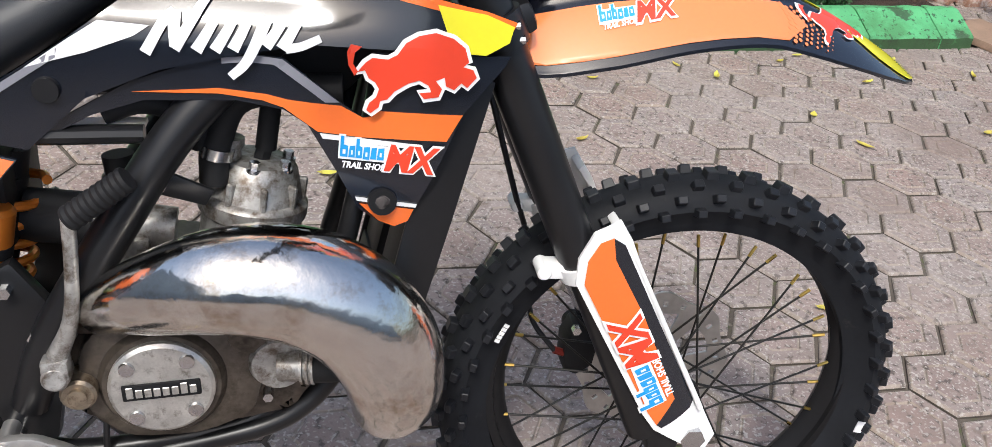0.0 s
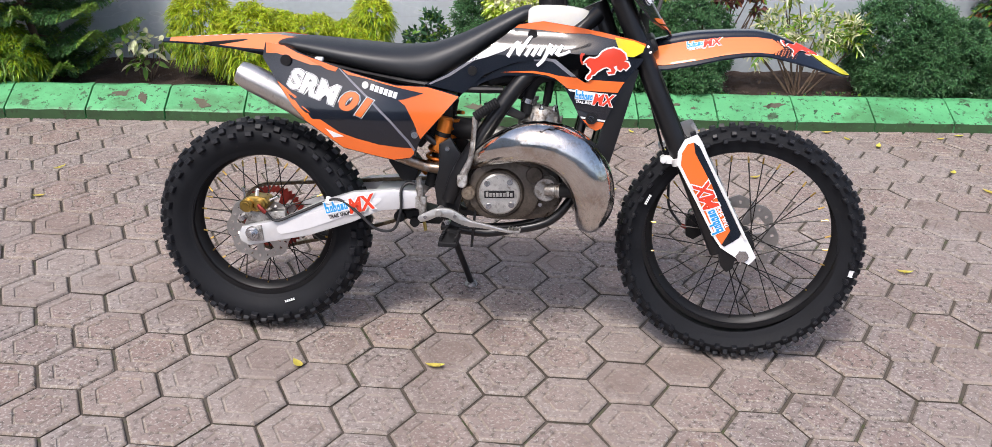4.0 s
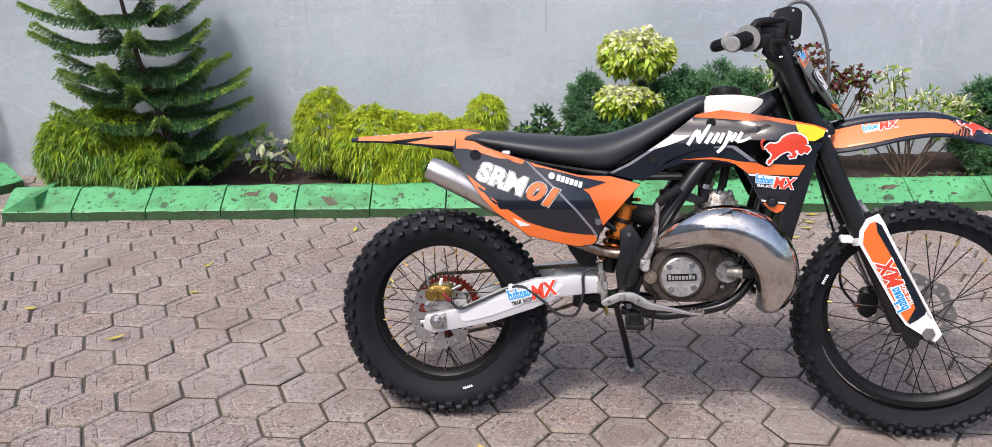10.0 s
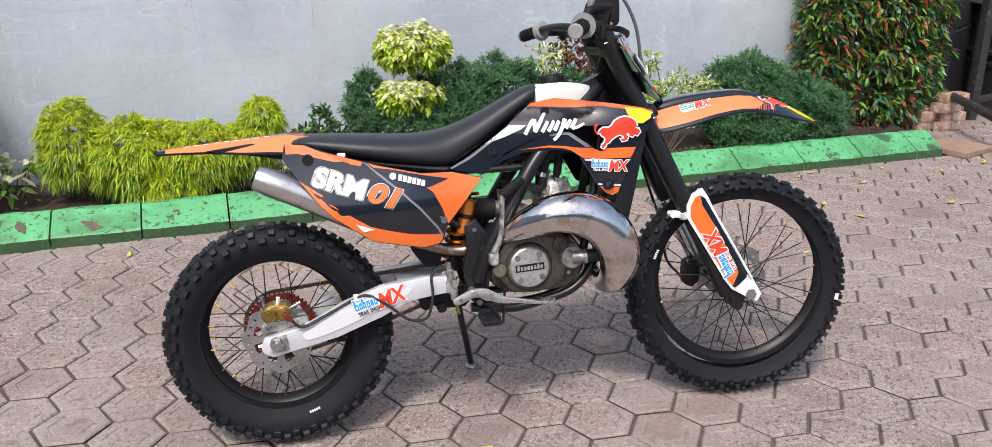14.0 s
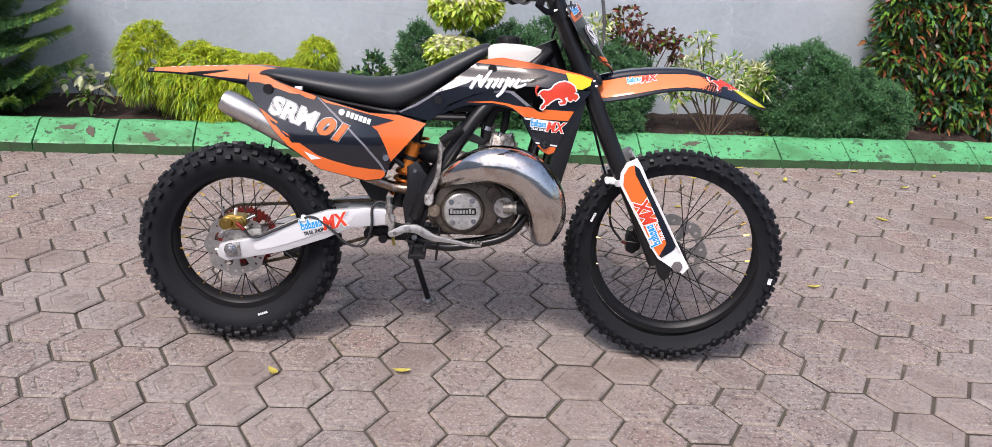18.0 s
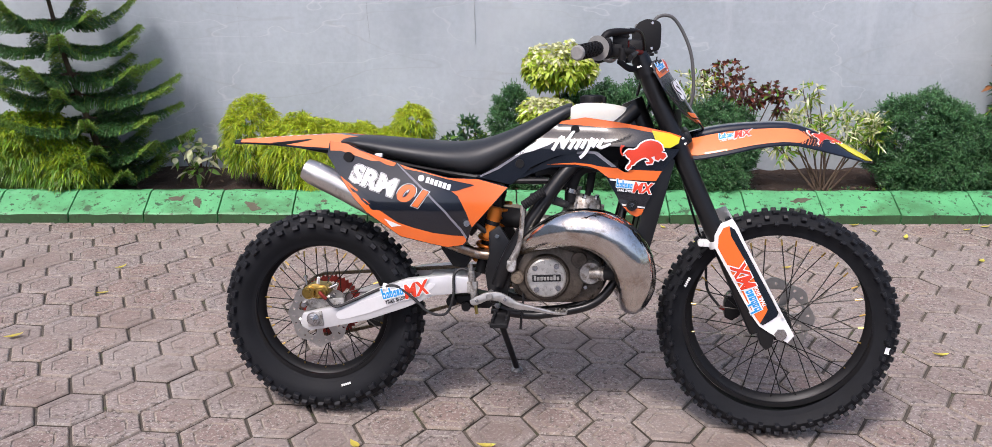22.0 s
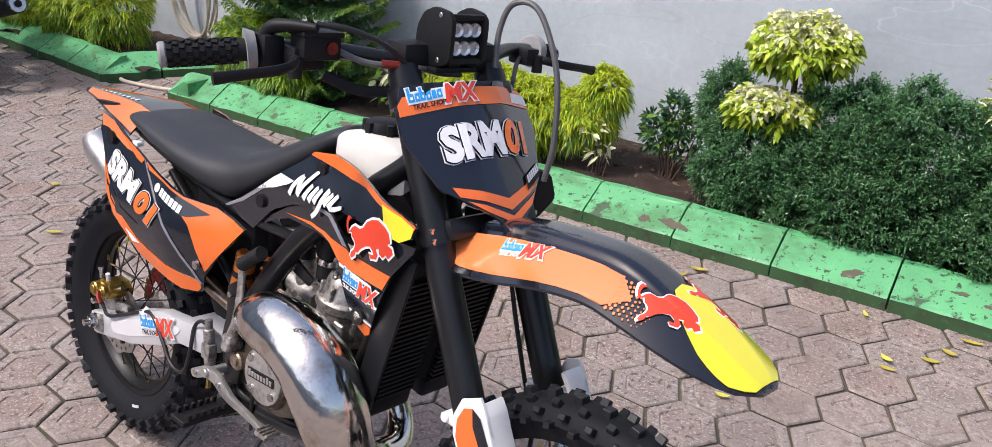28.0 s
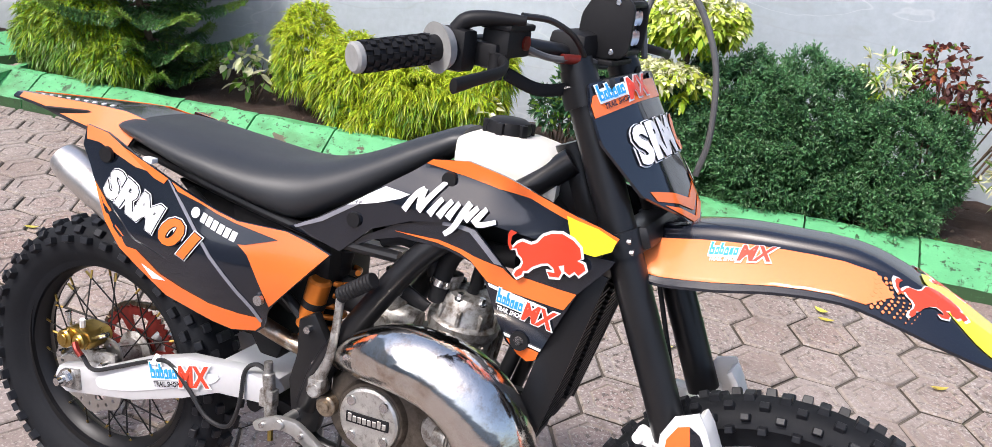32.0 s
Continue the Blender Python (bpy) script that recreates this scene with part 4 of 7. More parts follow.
PANEL = [(0.060, 0.800), (0.068, 0.838), (0.12, 0.832), (0.187, 0.806), (0.302, 0.770), (0.418, 0.742), (0.50, 0.738), (0.585, 0.716), (0.494, 0.610), (0.480, 0.592), (0.470, 0.556), (0.458, 0.546), (0.414, 0.541), (0.279, 0.571), (0.183, 0.640), (0.145, 0.680), (0.103, 0.735)]
for sgn, surf in ((1, side_r), (-1, side_l)):
    pn = part("side_panel", sheet(PANEL, surf, 0.004, 0.03), BLACKG, bike, "black and orange rear side panel with printed letters and number")
    if sgn > 0:
        panel_r = pn
    d = 0.0016
    # orange sweep along the lower edge
    part("decal", sheet([(0.100, 0.742), (0.145, 0.682), (0.183, 0.642), (0.279, 0.573), (0.414, 0.543), (0.456, 0.548), (0.466, 0.558), (0.468, 0.574), (0.430, 0.577), (0.375, 0.585), (0.318, 0.599), (0.272, 0.614), (0.225, 0.645), (0.190, 0.668), (0.155, 0.705)], surf, 0.001, 0.03, d), ORANGE, pn, "orange stripe")
    # orange triangle towards the tank and its band under the seat
    part("decal", sheet([(0.275, 0.7775), (0.302, 0.769), (0.418, 0.741), (0.50, 0.737), (0.583, 0.715), (0.494, 0.612), (0.483, 0.600), (0.468, 0.644), (0.445, 0.690), (0.425, 0.706), (0.375, 0.722), (0.300, 0.758)], surf, 0.001, 0.03, d), ORANGE, pn, "orange stripe")
    part("decal", sheet([(0.155, 0.815), (0.187, 0.805), (0.265, 0.781), (0.258, 0.771), (0.235, 0.776)], surf, 0.001, 0.03, d), ORANGE, pn, "orange stripe")
    # the seam between the rear shield and the front piece
    part("seam", sheet([(0.266, 0.780), (0.305, 0.742), (0.355, 0.698), (0.405, 0.648), (0.450, 0.592), (0.466, 0.566), (0.470, 0.570), (0.455, 0.596), (0.409, 0.652), (0.359, 0.702), (0.309, 0.746), (0.270, 0.779)], surf, 0.001, 0.03, d + 0.0004), GREYD, pn, "thin grey seam")
    part("decal", sheet([(0.285, 0.766), (0.345, 0.756), (0.415, 0.738), (0.490, 0.7215), (0.440, 0.706), (0.422, 0.705), (0.372, 0.721), (0.298, 0.757)], surf, 0.001, 0.03, d + 0.0012), BLACKG, pn)
    part("decal", sheet([(0.070, 0.838), (0.12, 0.832), (0.155, 0.815), (0.215, 0.785), (0.19, 0.786), (0.10, 0.812), (0.07, 0.812)], surf, 0.001, 0.03, d), ORANGEP, pn)
    part("decal", sheet([(0.234, 0.624), (0.284, 0.604), (0.254, 0.600)], surf, 0.001, 0.03, d + 0.0012), WHITED, pn, "small white triangle")
    part("decal", sheet([(0.120, 0.725), (0.150, 0.712), (0.215, 0.665), (0.285, 0.648), (0.20, 0.648), (0.14, 0.70)], surf, 0.001, 0.03, d), BLACKG, pn)
    # printed number with its white border
    for tx, at, off, m in [(w, c, o, m) for o, m1, m2 in ((0.0060, WHITED, WHITED), (0.0047, BLACKG, BLACKG), (0.0033, WHITED, ORANGE)) for w, c, m in (("SRM", (0.2010, 0.7290), m1), ("01", (0.3120, 0.6900), m2))]:
        if sgn > 0:
            lf = {0.0060: 0.0024, 0.0047: 0.0032, 0.0033: 0.0040}[off]
            part("lettering", text_on(tx, surf, at, 0.066 if tx == "SRM" else 0.068, -19.5, off, lf, 1, 0.04 if tx == "SRM" else 0.22, fit=0.130 if tx == "SRM" else 0.074), m, pn, smooth=False)
    for bx, bz in ((0.470, 0.613), (0.125, 0.795)):
        part("bolt", lathe([(0.009 if bx > 0.3 else 0.014, -0.006), (0.010 if bx > 0.3 else 0.015, 0.0), (0.0, 0.001)], (bx, -sgn * (side_y(bx, bz) + 0.003), bz), "y", 20), STEEL if bx > 0.3 else BLACKM, pn)
    if sgn > 0:
        # maker's word as plain bars with a round mark
        part("lettering", sheet([(0.340 + 0.009 * math.cos(a * math.pi / 8), 0.7405 + 0.009 * math.sin(a * math.pi / 8)) for a in range(16)], surf, 0.0008, 0.05, d + 0.003), WHITED, pn)
        for k in range(6):
            part("lettering", sheet(turned([(-0.0050, -0.008), (0.0050, -0.008), (0.0050, 0.008), (-0.0050, 0.008)], (0.359 + k * 0.0120, 0.7355 - k * 0.0037), 1, -14), surf, 0.0008, 0.05, d + 0.003), WHITED, pn, smooth=False)

# seat clip and strap by the panel
part("seat_clip", box(0.20, 0.222, -0.135, -0.12, 0.796, 0.806, 0.003), WHITEP, bike)

# ---- tail ----
TAIL = [(-0.268, 0.831, 0.018, 0.004), (-0.15, 0.841, 0.045, 0.014), (-0.03, 0.850, 0.075, 0.030), (0.08, 0.856, 0.100, 0.040), (0.13, 0.85, 0.105, 0.045)]


def tail_surf(u, s, d):
    z, w, dr = lerp_table(u, TAIL)
    return (u, -w * s, z - dr * max(0, (abs(s) - 0.55) / 0.45) ** 1.0 - 0.004 * s * s + d)


tail = part("rear_fender", sheet([(-0.268, -1), (-0.268, 1), (0.13, 1), (0.13, -1)], lambda u, s, d: tail_surf(u, s, d), 0.004, 0.06), BLACKG, bike, "slim black and orange tail fender")
for s0, s1 in ((0.56, 0.98), (-0.98, -0.56)):
    # only the right band takes the orange with sheen in its colour
    part("decal", sheet([(-0.245, s0), (-0.245, s1), (0.13, s1), (0.13, s0)], tail_surf, 0.001, 0.05, 0.0018), ORANGEP if s0 > 0 else ORANGE, tail)
for k in range(9):
    part("decal", sheet([(-0.20 + k * 0.026, 0.30), (-0.192 + k * 0.026, 0.44), (-0.182 + k * 0.026, 0.44), (-0.188 + k * 0.026, 0.30)], tail_surf, 0.001, 0.05, 0.0018), WHITED, tail, smooth=False)
part("tail_underside", prism([(-0.14, 0.826), (0.02, 0.80), (0.11, 0.78), (0.13, 0.84), (-0.02, 0.84)], -0.06, 0.06, 0.006), BLACKM, bike)

# ---- seat ----
SEAT = [(0.075, 0.838, 0.828, 0.070), (0.10, 0.850, 0.822, 0.092), (0.164, 0.851, 0.806, 0.105), (0.287, 0.844, 0.776, 0.118), (0.41, 0.838, 0.753, 0.117), (0.49, 0.846, 0.744, 0.106), (0.545, 0.862, 0.768, 0.095), (0.592, 0.881, 0.797, 0.084), (0.692, 0.930, 0.868, 0.062), (0.745, 0.953, 0.908, 0.052), (0.762, 0.955, 0.920, 0.046)]
secs = []
for k in range(45):
    x = 0.075 + (0.762 - 0.075) * k / 44
    zt, zb, w = lerp_table(x, SEAT)
    ring = []
    for j in range(28):
        a = 2 * math.pi * j / 28
        cs, sn = math.cos(a), math.sin(a)
        px = math.copysign(abs(cs) ** 0.55, cs) * w
        pz = (math.copysign(abs(sn) ** 0.75, sn) + 1) / 2
        if sn > 0:
            px *= 1 - 0.22 * sn
        ring.append((x, px, zb + (zt - zb) * pz))
    secs.append(ring)
seat = part("seat", loft(secs), SEATM, bike, "black grained vinyl seat", sharp=60)

# ---- tank and shrouds ----
TK = [(0.758, 0.885, 0.944, 0.052), (0.78, 0.875, 0.954, 0.062), (0.84, 0.870, 0.957, 0.062), (0.90, 0.862, 0.950, 0.056), (0.932, 0.855, 0.940, 0.046)]
secs = []
for k in range(13):
    x = 0.758 + (0.932 - 0.758) * k / 12
    zb, zt, w = lerp_table(x, TK)
    ring = []
    for j in range(24):
        a = 2 * math.pi * j / 24
        cs, sn = math.cos(a), math.sin(a)
        px, pz = math.copysign(abs(cs) ** 0.32, cs) * w, (math.copysign(abs(sn) ** 0.38, sn) + 1) / 2
        ring.append((x, px, zb + (zt - zb) * pz))
    secs.append(ring)
tank = part("fuel_tank", loft(secs), TANKW, bike, "milky white plastic fuel tank", sharp=50)
part("tank_body", prism([(0.62, 0.76), (0.74, 0.90), (0.91, 0.90), (0.98, 0.84), (0.90, 0.76)], -0.05, 0.05, 0.02), BLACKM, bike)
cap = part("filler_cap", lathe([(0.036, 0.0), (0.037, 0.012), (0.033, 0.022), (0.026, 0.026), (0.0, 0.027)], (0.822, 0, 0.953), "z", 24), BLACKM, bike, "black ribbed filler cap")
for k in range(6):
    part("cap_rib", moved(box(-0.006, 0.006, 0.026, 0.042, 0.0, 0.022, 0.003), Matrix.Translation((0.822, 0, 0.953)) @ Matrix.Rotation(2 * math.pi * k / 6, 4, "Z")), BLACKM, cap)


SHR = [(0.48, 0.098), (0.62, 0.098), (0.75, 0.110), (0.86, 0.122), (0.93, 0.132), (1.0, 0.140), (1.07, 0.140)]


def shr_y(x, z):
    b = lerp_table(x, SHR)
    b = b[0] if isinstance(b, (tuple, list)) else b
    b -= 0.030 * sm((z - 0.835) / 0.065) * (1 - sm((x - 0.84) / 0.18))
    b -= 0.020 * sm((0.72 - z) / 0.12)
    return b


def shr_r(u, v, d):
    return (u, -shr_y(u, v) - d, v)


def shr_l(u, v, d):
    return (u, shr_y(u, v) + d, v)


UPPER = [(0.490, 0.742), (0.545, 0.770), (0.630, 0.826), (0.700, 0.877), (0.735, 0.905), (0.80, 0.916), (0.874, 0.907), (0.96, 0.894), (1.034, 0.880), (1.066, 0.870), (1.060, 0.850), (1.036, 0.836), (0.93, 0.838), (0.865, 0.838), (0.80, 0.826), (0.72, 0.806), (0.65, 0.775), (0.593, 0.722), (0.54, 0.733)]
LOWER = true([(0.578, 0.744), (0.625, 0.783), (0.69, 0.822), (0.745, 0.843), (0.776, 0.852), (0.81, 0.856), (0.835, 0.854), (0.862, 0.834), (0.892, 0.812), (0.914, 0.797), (0.923, 0.800), (0.925, 0.815), (0.922, 0.866), (0.99, 0.867), (1.062, 0.869), (1.057, 0.858), (1.017, 0.807), (0.985, 0.725), (0.973, 0.695), (0.967, 0.678), (0.953, 0.670), (0.935, 0.677), (0.913, 0.692), (0.89, 0.735), (0.859, 0.786), (0.835, 0.801), (0.79, 0.808), (0.70, 0.803), (0.65, 0.785)])
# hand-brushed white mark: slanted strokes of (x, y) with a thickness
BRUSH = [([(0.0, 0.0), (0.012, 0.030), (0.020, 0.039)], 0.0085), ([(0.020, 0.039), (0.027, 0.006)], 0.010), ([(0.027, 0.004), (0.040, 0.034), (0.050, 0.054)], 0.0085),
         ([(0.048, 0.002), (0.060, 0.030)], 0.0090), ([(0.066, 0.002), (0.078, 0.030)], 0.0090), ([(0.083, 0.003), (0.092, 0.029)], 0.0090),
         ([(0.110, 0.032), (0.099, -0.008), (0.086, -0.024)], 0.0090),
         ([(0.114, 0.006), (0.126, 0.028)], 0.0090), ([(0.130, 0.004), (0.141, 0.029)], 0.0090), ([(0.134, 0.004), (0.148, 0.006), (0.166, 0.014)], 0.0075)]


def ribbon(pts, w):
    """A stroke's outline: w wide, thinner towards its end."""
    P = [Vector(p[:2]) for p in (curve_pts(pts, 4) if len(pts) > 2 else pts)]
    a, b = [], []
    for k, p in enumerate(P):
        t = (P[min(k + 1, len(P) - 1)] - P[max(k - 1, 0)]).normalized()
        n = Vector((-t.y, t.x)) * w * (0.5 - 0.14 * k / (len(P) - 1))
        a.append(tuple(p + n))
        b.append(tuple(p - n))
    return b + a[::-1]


RUNNING = [(-100, 12), (-88, 22), (-60, 22), (-44, 32), (-30, 55), (-8, 70), (22, 79), (55, 72), (78, 57), (88, 32), (78, 22), (98, 18), (106, 4), (90, -16), (78, -8), (66, -22), (50, -16), (46, 0), (30, -8), (43, -22), (38, -38), (12, -44), (2, -34), (24, -30), (18, -18), (0, -10), (-20, -18), (-44, -36), (-56, -52), (-68, -56), (-70, -68), (-84, -81), (-92, -76), (-88, -62), (-76, -50), (-72, -34), (-80, -22), (-92, -16), (-100, -2), (-112, -6), (-122, 8), (-120, 28), (-108, 40), (-128, 42), (-134, 28), (-130, 4), (-118, -14)]
BULL = [(x * 0.000585, y * 0.000585) for x, y in RUNNING]


def maker_mark(surf, at, size, angle, parent, lift, small=BLACKG):
    """A shop's mark: blue ragged blocks for its name, red MX, both edged white, and a small line beneath."""
    s = size
    a = radians(angle)

    def pt(x, y):
        return (at[0] + s * (x * math.cos(a) - y * math.sin(a)), at[1] + s * (x * math.sin(a) + y * math.cos(a)))
    e = 0.035
    part("logo", text_on("MX", surf, pt(0.53, 0.12), 0.86 * s, angle, 0.075 * s, lift, 1, 0.2, 0.86), WHITED, parent, smooth=False)
    part("logo", sheet([pt(-1.02, 0.02), pt(0.06, 0.02), pt(0.06, 0.40), pt(-0.98, 0.44)], surf, 0.0004, 0.02, lift), WHITED, parent, smooth=False)
    x = -0.99
    for k, (w, h0, h1) in enumerate(((0.17, 0.08, 0.56), (0.14, 0.08, 0.36), (0.14, 0.08, 0.52), (0.15, 0.06, 0.36), (0.13, 0.08, 0.36), (0.15, 0.08, 0.36))):
        if h1 > 0.4:
            part("logo", sheet([pt(x - e, h0), pt(x + 0.08 + e, h0), pt(x + 0.08 + e, h1 + e), pt(x - e, h1 + e)], surf, 0.0004, 0.02, lift), WHITED, parent, smooth=False)
            shape = [(x, h0), (x + w, h0), (x + w, h0 + 0.26), (x + 0.075, h0 + 0.28), (x + 0.075, h1), (x, h1)]
        else:
            shape = [(x, h0), (x + w, h0), (x + w, h1), (x + 0.02, h1 - 0.02)]
        part("logo", sheet([pt(*q) for q in shape], surf, 0.0004, 0.02, lift + 0.0009), BLUED, parent, smooth=False)
        if k != 4:
            part("logo", sheet([pt(x + 0.055, h0 + 0.07), pt(x + w - 0.05, h0 + 0.07), pt(x + w - 0.05, h0 + 0.17), pt(x + 0.055, h0 + 0.17)], surf, 0.0004, 0.02, lift + 0.0015), WHITED, parent, smooth=False)
        x += w + 0.018
    part("logo", text_on("MX", surf, pt(0.53, 0.12), 0.86 * s, angle, 0.028 * s, lift + 0.0012, 1, 0.2, 0.86), REDD, parent, smooth=False)
    part("logo", text_on("TRAIL SHOP", surf, pt(-0.47, -0.10), 0.21 * s, angle, 0.008 * s, lift + 0.001, 1, 0.2, 0.84), small, parent, smooth=False)


for sgn, surf in ((1, shr_r), (-1, shr_l)):
    up = part("tank_shroud", sheet(UPPER, surf, 0.004, 0.012), BLACKG, bike, "glossy black tank shroud with white, yellow and orange graphics")
    lo = part("radiator_shroud", sheet(LOWER, surf, 0.004, 0.013, -0.006), BLACKG, bike, "black and orange radiator shroud")
    d = 0.0016
    part("decal", sheet([(0.725, 0.897), (0.735, 0.905), (0.80, 0.916), (0.874, 0.907), (0.96, 0.894), (1.034, 0.880), (1.066, 0.870), (1.062, 0.861), (1.0, 0.876), (0.92, 0.890), (0.86, 0.888), (0.80, 0.893)], surf, 0.001, 0.012, d), ORANGE, up, "orange stripe")
    part("decal", sheet([(0.985, 0.884), (1.034, 0.877), (1.063, 0.866), (1.059, 0.850), (1.036, 0.837), (1.003, 0.839)], surf, 0.001, 0.012, d + 0.001), YELLOW, up, "yellow patch")
    part("decal", sheet([(0.600, 0.804), (0.640, 0.832), (0.668, 0.850), (0.715, 0.848), (0.700, 0.838), (0.655, 0.820)], surf, 0.001, 0.012, d), WHITED, up, "white arrow")
    part("decal", sheet([(0.50, 0.7455), (0.55, 0.771), (0.632, 0.8245), (0.640, 0.822), (0.556, 0.766), (0.505, 0.7425)], surf, 0.0008, 0.012, d), GREYD, up)
    for x, z in ((0.617, 0.783), (0.773, 0.882)):
        part("bolt", lathe([(0.012, -0.004), (0.013, 0.0015), (0.009, 0.0015), (0.008, -0.001), (0.0, -0.001)], (x, -sgn * (shr_y(x, z) + 0.002), z), "y", 20), BLACKM, up)
        part("bolt", lathe([(0.0065, -0.003), (0.006, 0.003), (0.0, 0.003)], (x, -sgn * (shr_y(x, z) + 0.001), z), "y", 14), STEEL, up)
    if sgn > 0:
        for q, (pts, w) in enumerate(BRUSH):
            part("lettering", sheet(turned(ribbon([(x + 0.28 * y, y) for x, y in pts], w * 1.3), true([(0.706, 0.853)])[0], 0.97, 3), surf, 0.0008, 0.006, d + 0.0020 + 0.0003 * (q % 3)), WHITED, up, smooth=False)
    # running animal mark, a plain red shape with a white edge, across both shrouds
    bl = turned(BULL, (0.9700, 0.8160), 0.92, -3)
    fat = []
    for i in range(len(bl)):
        a, b, c = Vector(bl[i - 1]), Vector(bl[i]), Vector(bl[(i + 1) % len(bl)])
        nn = (c - a).normalized()
        fat.append((b.x + nn.y * -0.004 * -1, b.y - nn.x * -0.004 * -1))
    area = sum(bl[i - 1][0] * bl[i][1] - bl[i][0] * bl[i - 1][1] for i in range(len(bl)))
    fat = [(b[0] + (b[0] - f[0]) * (1 if area > 0 else -1) * -1, b[1] + (b[1] - f[1]) * (1 if area > 0 else -1) * -1) for b, f in zip(bl, fat)]
    part("emblem", sheet(fat, surf, 0.0008, 0.009, d + 0.0024), WHITED, up, smooth=False)
    part("emblem", sheet(bl, surf, 0.0008, 0.009, d + 0.0034), REDD, up, "red animal emblem", smooth=False)
    # lower shroud bands
    L0 = -0.006
    part("decal", sheet(true([(0.690, 0.8115), (0.773, 0.820), (0.818, 0.8165), (0.839, 0.812), (0.863, 0.810), (0.892, 0.809), (0.914, 0.798), (0.922, 0.7995), (0.926, 0.806), (1.016, 0.806), (1.001, 0.777), (0.913, 0.777), (0.869, 0.780), (0.835, 0.8035), (0.814, 0.810), (0.773, 0.8145)]), surf, 0.001, 0.02, d + L0), ORANGE, lo, "orange stripe")
    part("decal", sheet(true([(0.776, 0.851), (0.81, 0.855), (0.834, 0.853), (0.862, 0.833), (0.890, 0.8125), (0.876, 0.8115), (0.853, 0.828), (0.826, 0.847), (0.80, 0.848), (0.776, 0.845)]), surf, 0.001, 0.02, d + L0), GREYD, lo)
    part("decal", sheet(true([(0.871, 0.7785), (0.971, 0.772), (0.967, 0.767), (0.874, 0.773)]), surf, 0.001, 0.02, d + L0), WHITED, lo)
    part("decal", sheet(true([(0.914, 0.699), (0.972, 0.6945), (0.967, 0.679), (0.953, 0.671), (0.935, 0.678)]), surf, 0.001, 0.02, d + L0), ORANGE, lo, "orange stripe")
    part("decal", sheet(true([(0.909, 0.7075), (0.975, 0.7015), (0.974, 0.697), (0.911, 0.7025)]), surf, 0.001, 0.02, d + L0), WHITED, lo)
    bx, bz = true([(0.938, 0.704)])[0]
    part("bolt", lathe([(0.015, -0.004), (0.016, 0.003), (0.012, 0.003), (0.011, 0.0), (0.0, 0.0)], (bx, -sgn * (shr_y(bx, bz) - 0.004), bz), "y", 22), BLACKM, lo)
    part("bolt", lathe([(0.008, -0.005), (0.0075, 0.005), (0.0, 0.005)], (bx, -sgn * (shr_y(bx, bz) - 0.005), bz), "y", 14), STEEL, lo)
    if sgn > 0:
        maker_mark(surf, true([(0.937, 0.750)])[0], 0.046, -3, lo, d + L0 + 0.0012, WHITED)

# radiators behind the forks
for s in (-1, 1):
    lean = Matrix.Translation((0.955, 0, 0.495)) @ Matrix.Rotation(radians(12), 4, "Y")
    a, b = sorted((s * 0.018, s * 0.112))
    rad = part("radiator", moved(merge(box(-0.014, 0.014, a, b, 0.03, 0.285, 0.004), box(-0.019, 0.021, a - 0.003, b + 0.003, 0.280, 0.322, 0.009), box(-0.019, 0.021, a - 0.003, b + 0.003, 0.0, 0.036, 0.009)), lean), BLACKM, bike, "black radiator behind the fork")
    for k in range(24):
        part("louvre", moved(box(0.012, 0.026, a + 0.004, b - 0.004, 0.040 + k * 0.0100, 0.0445 + k * 0.0100, 0), lean), BLACKM, rad, smooth=False)
    c, e = sorted((s * 0.112, s * 0.118))
    part("side_guard", moved(prism([(-0.020, 0.0), (0.024, 0.0), (0.030, 0.16), (0.034, 0.322), (-0.020, 0.322)], c, e, 0.002), lean), BLACKF, rad, "black radiator side guard")
    part("drain_plug", moved(rod((0.0, s * 0.08, -0.010), (0.0, s * 0.08, 0.004), 0.008, 10), lean), BLACKM, rad)

# ---- frame ----
for s in (-1, 1):
    part("frame_beam", tube([(0.560, s * 0.095, 0.43), (0.595, s * 0.108, 0.52), (0.66, s * 0.108, 0.63), (0.745, s * 0.088, 0.755), (0.87, s * 0.055, 0.87), (0.945, s * 0.03, 0.94)], 0.0215, 14, 6), BLACKF, bike, "black frame tube")
    part("cradle_tube", tube([(0.955, s * 0.03, 0.85), (0.92, s * 0.05, 0.66), (0.885, s * 0.07, 0.52), (0.855, s * 0.075, 0.43), (0.80, s * 0.075, 0.375), (0.70, s * 0.08, 0.355), (0.58, s * 0.085, 0.355), (0.545, s * 0.085, 0.40)], 0.0125, 12, 6), BLACKF, bike, "black frame tube")
    part("subframe_tube", tube([(0.70, s * 0.085, 0.735), (0.55, s * 0.085, 0.735), (0.35, s * 0.08, 0.76), (0.12, s * 0.07, 0.80)], 0.010, 10, 4), BLACKF, bike)
    part("subframe_tube", tube([(0.555, s * 0.085, 0.56), (0.45, s * 0.08, 0.63), (0.25, s * 0.07, 0.745)], 0.010, 10, 4), BLACKF, bike)
    part("pivot_plate", prism([(0.530, 0.585), (0.562, 0.605), (0.595, 0.555), (0.600, 0.46), (0.586, 0.385), (0.540, 0.372), (0.528, 0.42), (0.520, 0.47), (0.532, 0.52)], min(s * 0.085, s * 0.105), max(s * 0.085, s * 0.105), 0.006), BLACKF, bike)
for x, z in ((0.556, 0.575), (0.548, 0.400), (0.578, 0.520)):
    part("frame_bolt", rod((x, -0.116, z), (x, -0.104, z), 0.0068, 6), STEEL, bike)
